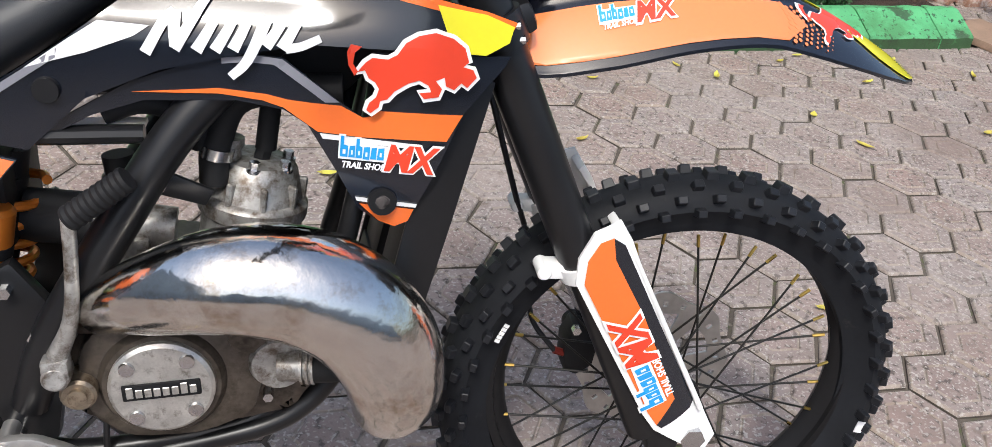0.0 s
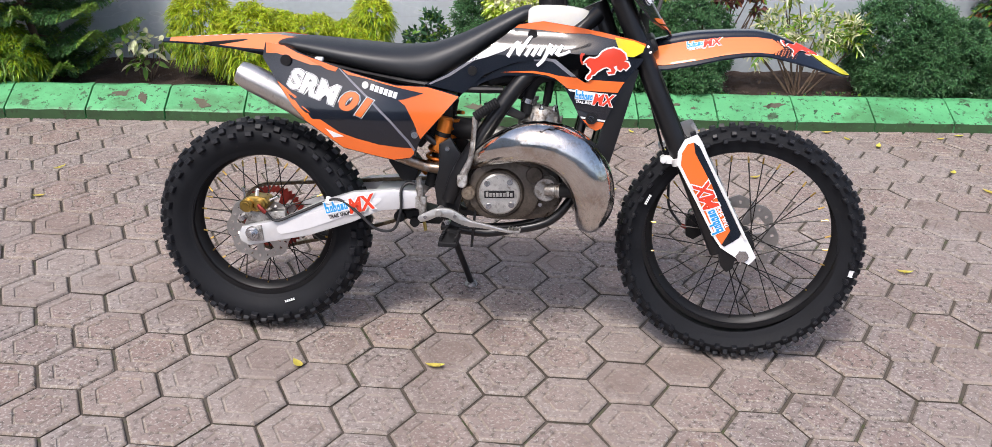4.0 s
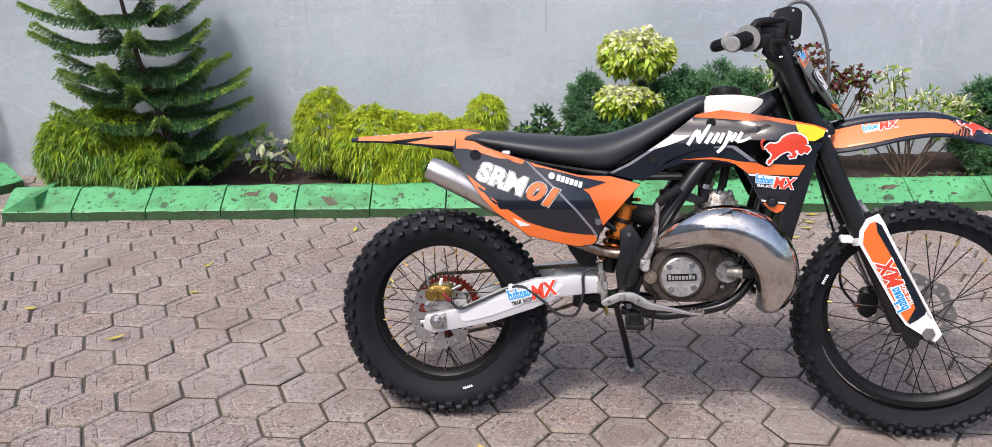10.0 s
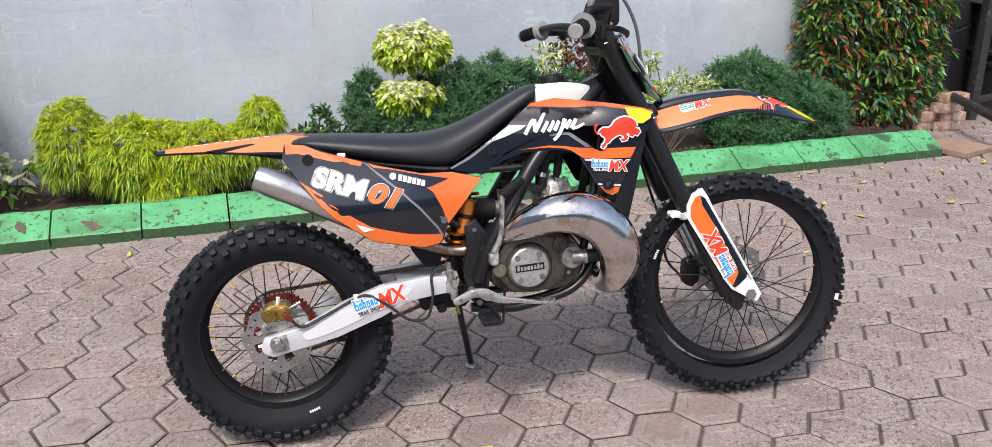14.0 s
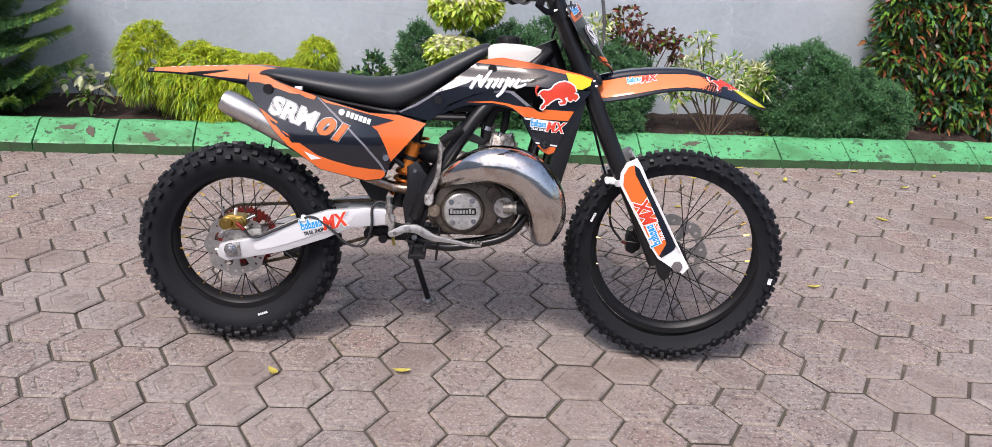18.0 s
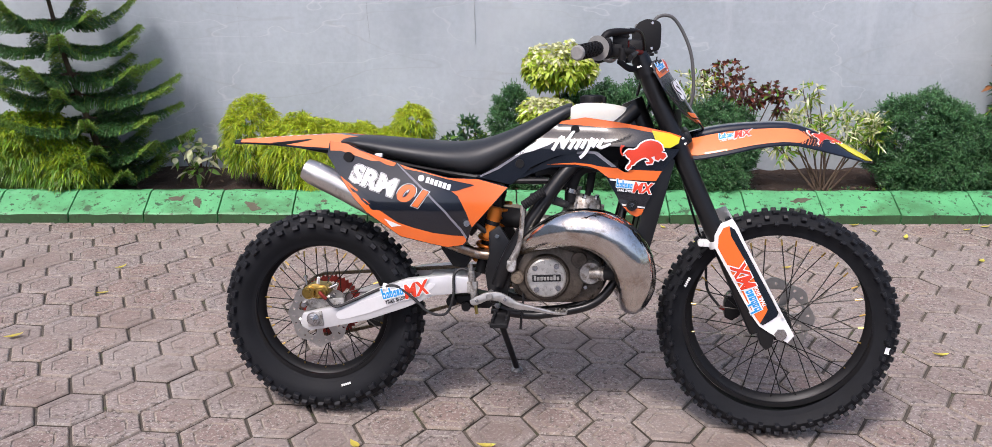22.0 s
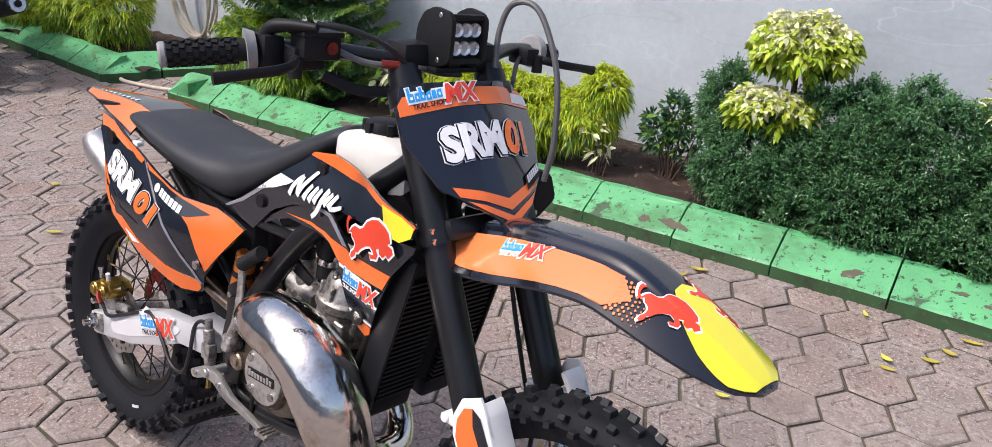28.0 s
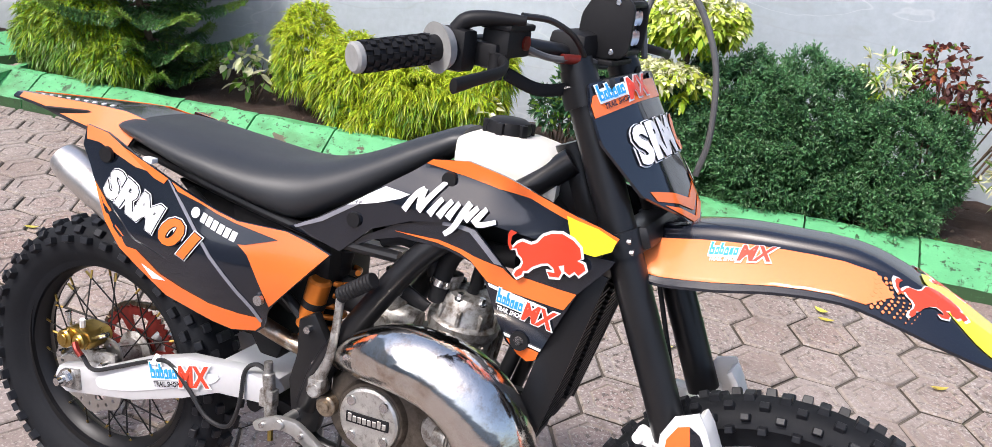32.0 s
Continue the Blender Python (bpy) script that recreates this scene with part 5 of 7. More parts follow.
part("linkage_bolt", rod((0.560, -0.118, 0.372), (0.560, -0.10, 0.372), 0.009, 6), STEEL, bike)
part("pivot_bolt", lathe([(0.014, -0.112), (0.015, -0.106), (0, -0.105)], (0.575, 0, 0.46), "y", 18), STEEL, bike)
part("head_tube", rod((0.935, 0, 0.965), (0.995, 0, 0.83), 0.032, 24), BLACKF, bike)
part("head_gusset", prism([(0.86, 0.90), (0.945, 0.955), (0.985, 0.85), (0.95, 0.78), (0.88, 0.82)], -0.028, 0.028, 0.008), BLACKF, bike)

# rear shock
shock = part("rear_shock", merge(rod((0.555, -0.02, 0.70), (0.50, -0.02, 0.45), 0.020, 20), lathe([(0.026, 0), (0.026, 0.012), (0, 0.012)], (0.542, -0.02, 0.655), "z", 20)), BLACKM, bike, "rear shock absorber")
coil = [(0.553 - 0.045 * k / 60 + 0.033 * math.cos(k * 0.8), -0.02 + 0.033 * math.sin(k * 0.8), 0.66 - 0.17 * k / 60) for k in range(61)]
part("spring", tube(coil, 0.0055, 8, 2), ORSPRING, shock, "orange coil spring")
part("reservoir", rod((0.548, -0.075, 0.655), (0.528, -0.075, 0.560), 0.021, 20, bev=0.005), ORSPRING, shock, "orange shock reservoir")
part("reservoir_band", rod((0.540, -0.075, 0.615), (0.537, -0.075, 0.603), 0.0218, 20), BLACKM, shock)

# rear master cylinder
part("master_cylinder", merge(rod((0.480, -0.108, 0.47), (0.492, -0.108, 0.385), 0.011, 14, bev=0.002), box(0.470, 0.500, -0.118, -0.098, 0.405, 0.440, 0.004), rod((0.478, -0.108, 0.49), (0.480, -0.108, 0.468), 0.008, 10)), ALU, bike, "rear brake master cylinder")
part("pushrod", rod((0.492, -0.108, 0.385), (0.500, -0.115, 0.345), 0.005, 8), GOLD, bike)

# mudguard behind the shock, black flap
part("inner_mudguard", prism([(0.36, 0.60), (0.42, 0.56), (0.47, 0.50), (0.46, 0.47), (0.42, 0.47), (0.385, 0.52)], -0.06, 0.06, 0.006), BLACKM, bike)
part("chain_guide", prism([(0.12, 0.275), (0.22, 0.285), (0.24, 0.265), (0.20, 0.245), (0.13, 0.25)], 0.05, 0.085, 0.005), BLACKM, bike)

part("rear_inner_fender", prism([(0.20, 0.755), (0.44, 0.735), (0.52, 0.64), (0.475, 0.56), (0.40, 0.60), (0.30, 0.69)], -0.055, 0.055, 0.008), BLACKM, bike, "black inner rear fender")
part("coolant_pipe", tube([(0.752, -0.052, 0.712), (0.745, -0.06, 0.745), (0.70, -0.07, 0.765), (0.66, -0.075, 0.755)], 0.0135, 12, 5), BLACKR, bike)
part("spark_lead", tube([(0.822, -0.03, 0.755), (0.815, -0.045, 0.785), (0.78, -0.05, 0.80), (0.74, -0.045, 0.79)], 0.0042, 8, 5), CABLE, bike)
part("ignition_coil", box(0.715, 0.765, -0.055, -0.025, 0.745, 0.785, 0.006), BLACKM, bike, "black ignition coil")
part("overflow_hose", tube([(0.655, -0.03, 0.555), (0.650, -0.075, 0.520), (0.640, -0.10, 0.44), (0.632, -0.10, 0.36), (0.628, -0.095, 0.30)], 0.0038, 8, 5), CABLE, bike)

# ---- muffler ----
muf = part("muffler", tube([(0.33, -0.095, 0.585, 0.020), (0.27, -0.10, 0.615, 0.030), (0.24, -0.103, 0.632, 0.036), (0.10, -0.11, 0.705, 0.037), (0.02, -0.112, 0.742, 0.036), (-0.012, -0.112, 0.757, 0.030)], 0.03, 24, 5), MUFF, bike, "brushed aluminium muffler")
part("outlet", tube([(-0.006, -0.112, 0.754, 0.015), (-0.018, -0.112, 0.760, 0.014)], 0.014, 18, 1), BLACKM, muf)
part("tailpipe", tube([(0.60, -0.082, 0.53, 0.017), (0.52, -0.060, 0.51, 0.016), (0.43, -0.070, 0.535, 0.016), (0.33, -0.095, 0.585, 0.019)], 0.016, 16, 6), PIPEB, bike)

# ---- expansion chamber ----
PIPE = [(0.590, -0.075, 0.525, 0.018), (0.640, -0.112, 0.553, 0.026), (0.700, -0.150, 0.588, 0.041), (0.770, -0.172, 0.612, 0.053), (0.840, -0.172, 0.608, 0.060), (0.900, -0.170, 0.578, 0.063), (0.940, -0.165, 0.525, 0.062), (0.957, -0.150, 0.465, 0.056), (0.955, -0.115, 0.415, 0.046), (0.95, -0.06, 0.385, 0.036), (0.945, 0.0, 0.385, 0.028), (0.915, 0.03, 0.42, 0.024), (0.88, 0.02, 0.49, 0.022), (0.83, 0.0, 0.55, 0.021)]
part("expansion_chamber", tube(PIPE, 0.03, 36, 7), CHROME, bike, "polished bulging expansion chamber exhaust")
part("stinger_joint", tube([(0.645, -0.115, 0.556, 0.0275), (0.625, -0.101, 0.545, 0.0245), (0.60, -0.083, 0.531, 0.0205), (0.585, -0.072, 0.522, 0.0195)], 0.02, 24, 4), PIPEB, bike)

# ---- engine ----
eng = part("engine", merge(prism(rounded([(0.600, 0.52), (0.625, 0.555), (0.70, 0.56), (0.80, 0.545), (0.86, 0.50), (0.868, 0.43), (0.845, 0.395), (0.78, 0.382), (0.66, 0.382), (0.60, 0.41)], 4, 0.25), -0.095, 0.10, 0.012),
                           prism(rounded([(0.615, 0.50), (0.65, 0.545), (0.73, 0.55), (0.80, 0.53), (0.815, 0.47), (0.80, 0.41), (0.74, 0.386), (0.66, 0.388), (0.62, 0.425)], 4, 0.3), -0.118, -0.09, 0.008),
                           lathe([(0.062, -0.126), (0.068, -0.118), (0.070, -0.10), (0.0, -0.10)], (0.703, 0, 0.462), "y", 48)), ENGINE, bike, "grimy two-stroke crankcase")
part("clutch_cover", lathe([(0.0, -0.134), (0.052, -0.134), (0.056, -0.131), (0.057, -0.122), (0.0, -0.122)], (0.703, 0, 0.462), "y", 56), BRUSHED, eng, "round scuffed cover with a black badge")
for k in range(4):
    a = math.pi / 4 + k * math.pi / 2 + 0.1
    part("screw", lathe([(0.008, -0.137), (0.009, -0.133), (0.0, -0.133)], (0.703 + 0.044 * math.cos(a), 0, 0.462 + 0.044 * math.sin(a)), "y", 12), STEEL, eng)
part("badge", moved(box(-0.041, 0.041, -0.1362, -0.133, -0.010, 0.010, 0.002), Matrix.Translation((0.703, 0, 0.462)) @ Matrix.Rotation(radians(-3), 4, "Y")), BLACKM, eng)
for k in range(8):
    x = -0.033 + k * 0.0094
    h = 0.0070 if k in (0, 6) else 0.0052
    part("badge_letter", moved(box(x - 0.0036, x + 0.0036, -0.1372, -0.1360, -0.0062, -0.0062 + 2 * h, 0.0006, 1), Matrix.Translation((0.703, 0, 0.462)) @ Matrix.Rotation(radians(-3), 4, "Y")), BRUSHED, eng)
part("oil_plug", merge(rod((0.665, -0.105, 0.545), (0.665, -0.105, 0.575), 0.013, 18, bev=0.002), rod((0.665, -0.105, 0.57), (0.665, -0.105, 0.582), 0.009, 6)), RUSTY, eng)
part("inspection_plug", lathe([(0.021, -0.122), (0.024, -0.115), (0.0, -0.115)], (0.795, 0, 0.515), "y", 24), ENGINE, eng)
# water pump with elbow and hose
pump = part("water_pump", merge(lathe([(0.030, -0.125), (0.034, -0.118), (0.036, -0.095), (0.0, -0.095)], (0.828, 0, 0.478), "y", 24), rod((0.828, -0.125, 0.478), (0.872, -0.135, 0.481), 0.0165, 18), *[rod((0.852 + k * 0.006, -0.1305 - k * 0.0013, 0.4796 + k * 0.0004), (0.855 + k * 0.006, -0.131 - k * 0.0013, 0.4798 + k * 0.0004), 0.0205, 18) for k in range(3)]), ALU, eng, "water pump housing")
part("bolt", rod((0.815, -0.128, 0.437), (0.815, -0.11, 0.437), 0.006, 6), STEEL, pump)
part("bolt", rod((0.845, -0.125, 0.492), (0.845, -0.11, 0.492), 0.006, 6), STEEL, pump)
part("water_hose", tube([(0.865, -0.134, 0.480), (0.905, -0.138, 0.485), (0.93, -0.125, 0.50), (0.945, -0.10, 0.53)], 0.0185, 14, 6), BLACKR, bike, "black water hose")
# cylinder and head
HEADM = pose(0.792, -0.025, 0.560, 0, 8, 0)
cyl = part("cylinder", moved(merge(lathe([(0.056, 0.0), (0.056, 0.062), (0.050, 0.064), (0.0, 0.064)], (0, 0, 0), "z", 36), *[box(0.030, 0.058, -0.058 + 0.028 * k, -0.050 + 0.028 * k, 0.0, 0.060, 0.003, 1) for k in range(5)]), HEADM), ALU, bike, "cast cylinder barrel")
part("cylinder_head", moved(merge(lathe([(0.061, 0.066), (0.062, 0.070), (0.062, 0.082), (0.059, 0.086), (0.054, 0.088), (0.049, 0.108), (0.045, 0.122), (0.040, 0.128), (0.026, 0.131), (0.0, 0.131)], (0, 0, 0), "z", 40)), HEADM), ALU, cyl, "cast cylinder head")
for k in range(9):
    part("head_rib", moved(box(0.030, 0.058, -0.0035, 0.0035, 0.084, 0.112, 0.002, 1), HEADM @ Matrix.Rotation(2 * math.pi * k / 9, 4, "Z")), ALU, cyl)
part("water_outlet", moved(merge(rod((-0.030, -0.012, 0.122), (-0.034, -0.014, 0.150), 0.0125, 16), rod((-0.033, -0.014, 0.143), (-0.034, -0.014, 0.153), 0.0165, 18)), HEADM), ALU, cyl)
for k in range(6):
    a = 0.4 + k * math.pi / 3
    part("head_bolt", moved(merge(rod((0.036 * math.cos(a), 0.036 * math.sin(a), 0.120), (0.036 * math.cos(a), 0.036 * math.sin(a), 0.136), 0.0062, 6), rod((0.036 * math.cos(a), 0.036 * math.sin(a), 0.124), (0.036 * math.cos(a), 0.036 * math.sin(a), 0.128), 0.009, 12)), HEADM), STEEL, cyl)
part("spark_plug_cap", merge(rod((0.812, -0.03, 0.685), (0.818, -0.03, 0.705), 0.010, 6), rod((0.818, -0.03, 0.70), (0.826, -0.03, 0.76), 0.012, 14)), BLACKR, eng)
part("hose_clamp", rod((0.765, -0.055, 0.70), (0.768, -0.055, 0.712), 0.019, 18), STEEL, eng)
part("water_hose", tube([(0.763, -0.055, 0.67), (0.768, -0.055, 0.72), (0.80, -0.06, 0.77), (0.90, -0.07, 0.78)], 0.0165, 14, 6), BLACKR, bike, "black water hose")
part("engine_stay", prism([(0.69, 0.685), (0.715, 0.695), (0.765, 0.672), (0.755, 0.655), (0.71, 0.668)], -0.085, -0.078, 0.002), BLACKF, bike)
part("bolt", lathe([(0.010, -0.094), (0.011, -0.086), (0.0, -0.086)], (0.708, 0, 0.683), "y", 16), STEEL, bike)
# carburettor
carb = part("carburettor", merge(rod((0.62, -0.02, 0.615), (0.715, -0.02, 0.60), 0.024, 20), box(0.645, 0.69, -0.05, 0.01, 0.545, 0.60, 0.006), rod((0.668, -0.02, 0.61), (0.662, -0.02, 0.67), 0.021, 20, bev=0.003), rod((0.662, -0.055, 0.60), (0.662, -0.045, 0.60), 0.012, 14)), ALU, bike, "carburettor")
part("carburettor_cap", rod((0.662, -0.02, 0.668), (0.660, -0.02, 0.69), 0.017, 16), BLACKM, carb)
part("intake_boot", rod((0.56, -0.02, 0.62), (0.63, -0.02, 0.613), 0.030, 20), BLACKR, bike)
part("air_box", prism([(0.34, 0.75), (0.56, 0.72), (0.56, 0.60), (0.50, 0.58), (0.36, 0.65)], -0.07, 0.07, 0.015), BLACKM, bike)
part("expansion_bottle", sheet(rounded(true([(0.60, 0.768), (0.705, 0.772), (0.672, 0.750), (0.61, 0.752)]), 3, 0.25), lambda u, v, d: (u, -0.085 - d, v), 0.03, 0.05), TANKW, bike, "translucent coolant bottle")

# kick start
kick = part("kick_starter", merge(tube([(0.632, -0.140, 0.668, 0.0075), (0.629, -0.140, 0.61, 0.0070), (0.622, -0.140, 0.555, 0.0080), (0.604, -0.135, 0.512, 0.011)], 0.01, 12, 5), rod((0.602, -0.150, 0.492), (0.600, -0.115, 0.488), 0.014, 16, bev=0.003), box(0.588, 0.616, -0.148, -0.125, 0.484, 0.512, 0.005)), ALU, bike, "cast kick start lever")
ru = [(0.632 + 0.058 * t, -0.142, 0.668 + 0.042 * t, 0.0125 + (0.0014 if k % 2 else 0)) for k, t in enumerate([i / 20 for i in range(21)])]
part("rubber", tube(ru, 0.013, 16, 1), BLACKR, kick, "ribbed black rubber")
part("shaft_boss", merge(rod((0.618, -0.135, 0.460), (0.618, -0.10, 0.460), 0.019, 20, bev=0.003), rod((0.618, -0.139, 0.460), (0.618, -0.13, 0.460), 0.010, 16)), RUSTY, eng)

# brake pedal, foot pegs, stand
PEDAL = [(0.480, 0.390), (0.497, 0.400), (0.530, 0.417), (0.570, 0.419), (0.600, 0.404), (0.625, 0.388), (0.665, 0.381), (0.735, 0.366), (0.735, 0.357), (0.662, 0.368), (0.622, 0.370), (0.592, 0.378), (0.565, 0.393), (0.535, 0.394), (0.508, 0.380), (0.488, 0.376)]
pedal = part("brake_pedal", merge(prism(rounded(PEDAL, 3, 0.3), -0.146, -0.134, 0.003), rod((0.540, -0.152, 0.406), (0.540, -0.10, 0.406), 0.010, 16, bev=0.002)), mat("smooth_cast_alloy", (0.50, 0.49, 0.47), 0.38, 0.8, var=0.15, scale=30, bump=0.15, dirt=(0.22, 0.18, 0.14), dirt_amount=0.1), bike, "cast aluminium brake pedal")
for x, z in ((0.503, 0.392), (0.585, 0.398)):
    part("rivet", rod((x, -0.150, z), (x, -0.144, z), 0.005, 12), STEEL, pedal)
part("pedal_tip", merge(box(0.730, 0.764, -0.160, -0.128, 0.362, 0.370, 0.002), *[box(0.732 + k * 0.010, 0.736 + k * 0.010, -0.158, -0.130, 0.368, 0.375, 0.001, 1) for k in range(4)]), ALU, pedal, "toothed pedal tip")
for s in (-1, 1):
    pegb = [box(0.55, 0.60, min(s * 0.13, s * 0.225), max(s * 0.13, s * 0.225), 0.335, 0.347, 0.002, 1)]
    for k in range(6):
        for xx in (0.552, 0.591):
            pegb.append(box(xx, xx + 0.008, s * (0.135 + k * 0.015) - 0.004, s * (0.135 + k * 0.015) + 0.004, 0.345, 0.358, 0.001, 1))
    part("foot_peg", merge(*pegb, box(0.56, 0.59, min(s * 0.09, s * 0.135), max(s * 0.09, s * 0.135), 0.325, 0.355, 0.004)), BLACKM, bike, "black toothed foot peg")
part("bash_plate_tube", tube([(0.54, -0.085, 0.352), (0.651, -0.085, 0.340), (0.709, -0.085, 0.346), (0.811, -0.085, 0.368), (0.862, -0.083, 0.397), (0.895, -0.080, 0.439), (0.916, -0.070, 0.475), (0.925, -0.05, 0.56)], 0.013, 14, 6), BLACKF, bike, "black lower frame tube")
foot_w = TRUE_INV @ BIKE.inverted() @ Vector((0.620, 0.317, 0.010))
stand = part("side_stand", tube([(0.525, 0.095, 0.335), tuple(Vector((0.525, 0.095, 0.335)).lerp(foot_w, 0.5)), tuple(foot_w)], 0.0105, 12, 4), BLACKF, bike, "black side stand")
st = lathe([(0.020, -0.012), (0.022, -0.008), (0.020, -0.003), (0.010, 0.004), (0.0, 0.004)], (0, 0, 0), "z", 20)
st.transform(Matrix.Translation(foot_w) @ (BIKE.to_3x3().inverted().to_4x4()))
part("stand_foot", st, ALU, stand)
# linkage below the swing arm pivot
part("linkage", merge(prism([(0.40, 0.375), (0.47, 0.385), (0.55, 0.37), (0.53, 0.345), (0.46, 0.345)], -0.05, 0.05, 0.006), rod((0.415, -0.06, 0.365), (0.415, 0.06, 0.365), 0.016, 16), rod((0.46, -0.065, 0.352), (0.46, 0.065, 0.352), 0.014, 16)), BLACKM, bike)

# ---- front end (all turned by the steering) ----


def fpart(name, bm, material, parent=None, label="", **k):
    return part(name, moved(bm, STEER), material, parent or bike, label, **k)


FT, FB = Vector((0.955, 0, 1.085)), Vector((1.322, 0, 0.315))   # fork line
fdir = (FB - FT).normalized()
FW = 0.090
for s in (-1, 1):
    o = Vector((0, s * FW, 0))
    fk = fpart("fork_leg", merge(rod(FT + o, FT.lerp(FB, 0.66) + o, 0.0265, 28), rod(FT + o - fdir * 0.012, FT + o, 0.024, 24)), BLACKF, None, "black upside-down fork leg")
    fpart("slider", rod(FT.lerp(FB, 0.655) + o, FB + o - fdir * 0.01, 0.0225, 24), BLACKF if s < 0 else STEEL, fk)
    fpart("axle_lug", merge(prism([(FB.x - 0.016, FB.z + 0.05), (FB.x + 0.014, FB.z + 0.062), (FB.x + 0.046, FB.z + 0.015), (FB.x + 0.040, FB.z - 0.030), (FB.x + 0.022, FB.z - 0.045), (FB.x + 0.004, FB.z - 0.025)], s * FW - 0.022, s * FW + 0.022, 0.008), rod((FAO.x, s * (FW + 0.024), FAO.z), (FAO.x, s * 0.05, FAO.z), 0.016, 18)), BLACKF if s < 0 else ALU, fk)
    # white fork guard, wrapped round the front of the slider
    G = [(1.167, 0.600), (1.182, 0.634), (1.214, 0.648), (1.232, 0.622), (1.248, 0.590), (1.365, 0.386), (1.372, 0.374), (1.405, 0.318), (1.386, 0.300), (1.345, 0.322), (1.304, 0.346), (1.284, 0.372), (1.168, 0.566)]

    def gsurf(u, v, d, s=s):
        # distance across from the fork line
        a = (u - FT.x) * -fdir.z + (v - FT.z) * fdir.x
        return (u + 0.016, s * (FW + 0.031 - 0.012 * (max(0, abs(a) - 0.01) / 0.05) ** 2 + d), v)
    gd = fpart("fork_guard", sheet(G, gsurf, 0.0045, 0.014), WHITEP, None, "white fork guard with orange and black stickers")
    fpart("guard_front", merge(prism([(x + 0.016, z) for x, z in ((1.218, 0.640), (1.232, 0.622), (1.248, 0.590), (1.365, 0.386), (1.372, 0.374), (1.366, 0.368), (1.235, 0.600), (1.210, 0.632))], min(s * (FW - 0.02), s * (FW + 0.026)), max(s * (FW - 0.02), s * (FW + 0.026)), 0.003)), WHITEP, gd)
    fpart("decal", sheet([(1.178, 0.598), (1.190, 0.622), (1.206, 0.628), (1.212, 0.600), (1.262, 0.520), (1.325, 0.395), (1.306, 0.355), (1.290, 0.376), (1.178, 0.566)], gsurf, 0.0008, 0.014, 0.002), ORANGE, gd, "orange sticker")
    fpart("decal", sheet([(1.206, 0.628), (1.222, 0.618), (1.356, 0.386), (1.352, 0.376), (1.314, 0.350), (1.306, 0.355), (1.325, 0.395), (1.262, 0.520), (1.212, 0.600)], gsurf, 0.0008, 0.014, 0.002), BLACKG, gd)
    if s < 0:
        old = part



        def part(name, bm, material, parent, label="", **k):
            return old(name, moved(bm, STEER), material, parent, label, **k)
        maker_mark(gsurf, true([(1.283, 0.487)])[0], 0.068, 119, gd, 0.0042, WHITED)
        part = old
    fpart("guard_clamp", merge(box(1.148, 1.180, min(s * (FW - 0.012), s * (FW + 0.014)), max(s * (FW - 0.012), s * (FW + 0.014)), 0.562, 0.582, 0.005), rod((1.148, s * (FW + 0.018), 0.572), (1.148, s * (FW - 0.016), 0.572), 0.009, 16, bev=0.002), moved(lathe([(0.031, -0.010), (0.031, 0.010), (0.026, 0.010), (0.026, -0.010)], (0, 0, 0), "z", 28, True), Matrix.Translation(FT.lerp(FB, 0.66) + o) @ fdir.to_track_quat("Z", "Y").to_matrix().to_4x4())), WHITEP, fk, "white guard clamp")
    # clamps
for k, (t, w) in enumerate(((0.045, 0.03), (0.30, 0.036))):
    c = FT.lerp(FB, t)
    q = fdir.to_track_quat("Z", "Y").to_matrix().to_4x4()
    cl = [moved(box(-0.095, 0.095, -0.03, 0.045, -w / 2, w / 2, 0.010), Matrix.Translation(c) @ q)]
    for s in (-1, 1):
        cl.append(moved(lathe([(0.0325, -w / 2), (0.0325, w / 2), (0.0, w / 2)], (0, 0, 0), "z", 28), Matrix.Translation(c + Vector((0, s * FW, 0))) @ q))
    tc = fpart("triple_clamp", merge(*cl), BLACKF, None, "black fork clamp")
    for s in (-1, 1):
        for e in (-0.008, 0.008):
            p = c + Vector((0.012, s * (FW + 0.022), 0)) + fdir * e
            fpart("bolt", rod(p + Vector((0.012, 0, 0.005)), p - Vector((0.03, 0, 0.0)), 0.005, 8), STEEL, tc)
fpart("front_axle", merge(rod((FA.x, -FW - 0.028, FA.z), (FA.x, FW + 0.028, FA.z), 0.010, 16), rod((FA.x, -FW - 0.036, FA.z), (FA.x, -FW - 0.020, FA.z), 0.018, 6)), STEEL, front_wheel)
# front caliper and hose on the far side
fc = fpart("front_caliper", merge(prism([(1.238, 0.36), (1.250, 0.388), (1.278, 0.395), (1.290, 0.36), (1.286, 0.322), (1.262, 0.305), (1.240, 0.315)], 0.050, 0.098, 0.006), rod((1.262, 0.105, 0.37), (1.262, 0.09, 0.37), 0.018, 18), rod((1.262, 0.105, 0.325), (1.262, 0.09, 0.325), 0.018, 18)), BLACKM, None, "black front brake caliper")
fpart("bolt", rod((1.25, 0.04, 0.39), (1.25, 0.05, 0.39), 0.007, 6), STEEL, fc)
fpart("hose_end", rod((1.255, 0.06, 0.335), (1.225, 0.06, 0.345), 0.006, 10), REDAN, fc)
fpart("brake_hose", tube([(1.225, 0.06, 0.345), (1.185, 0.07, 0.40), (1.175, 0.08, 0.50), (1.14, 0.075, 0.60), (1.10, 0.07, 0.72), (1.06, 0.075, 0.84), (1.06, 0.08, 0.95)], 0.0042, 8, 6), CABLE, None, "black front brake hose")

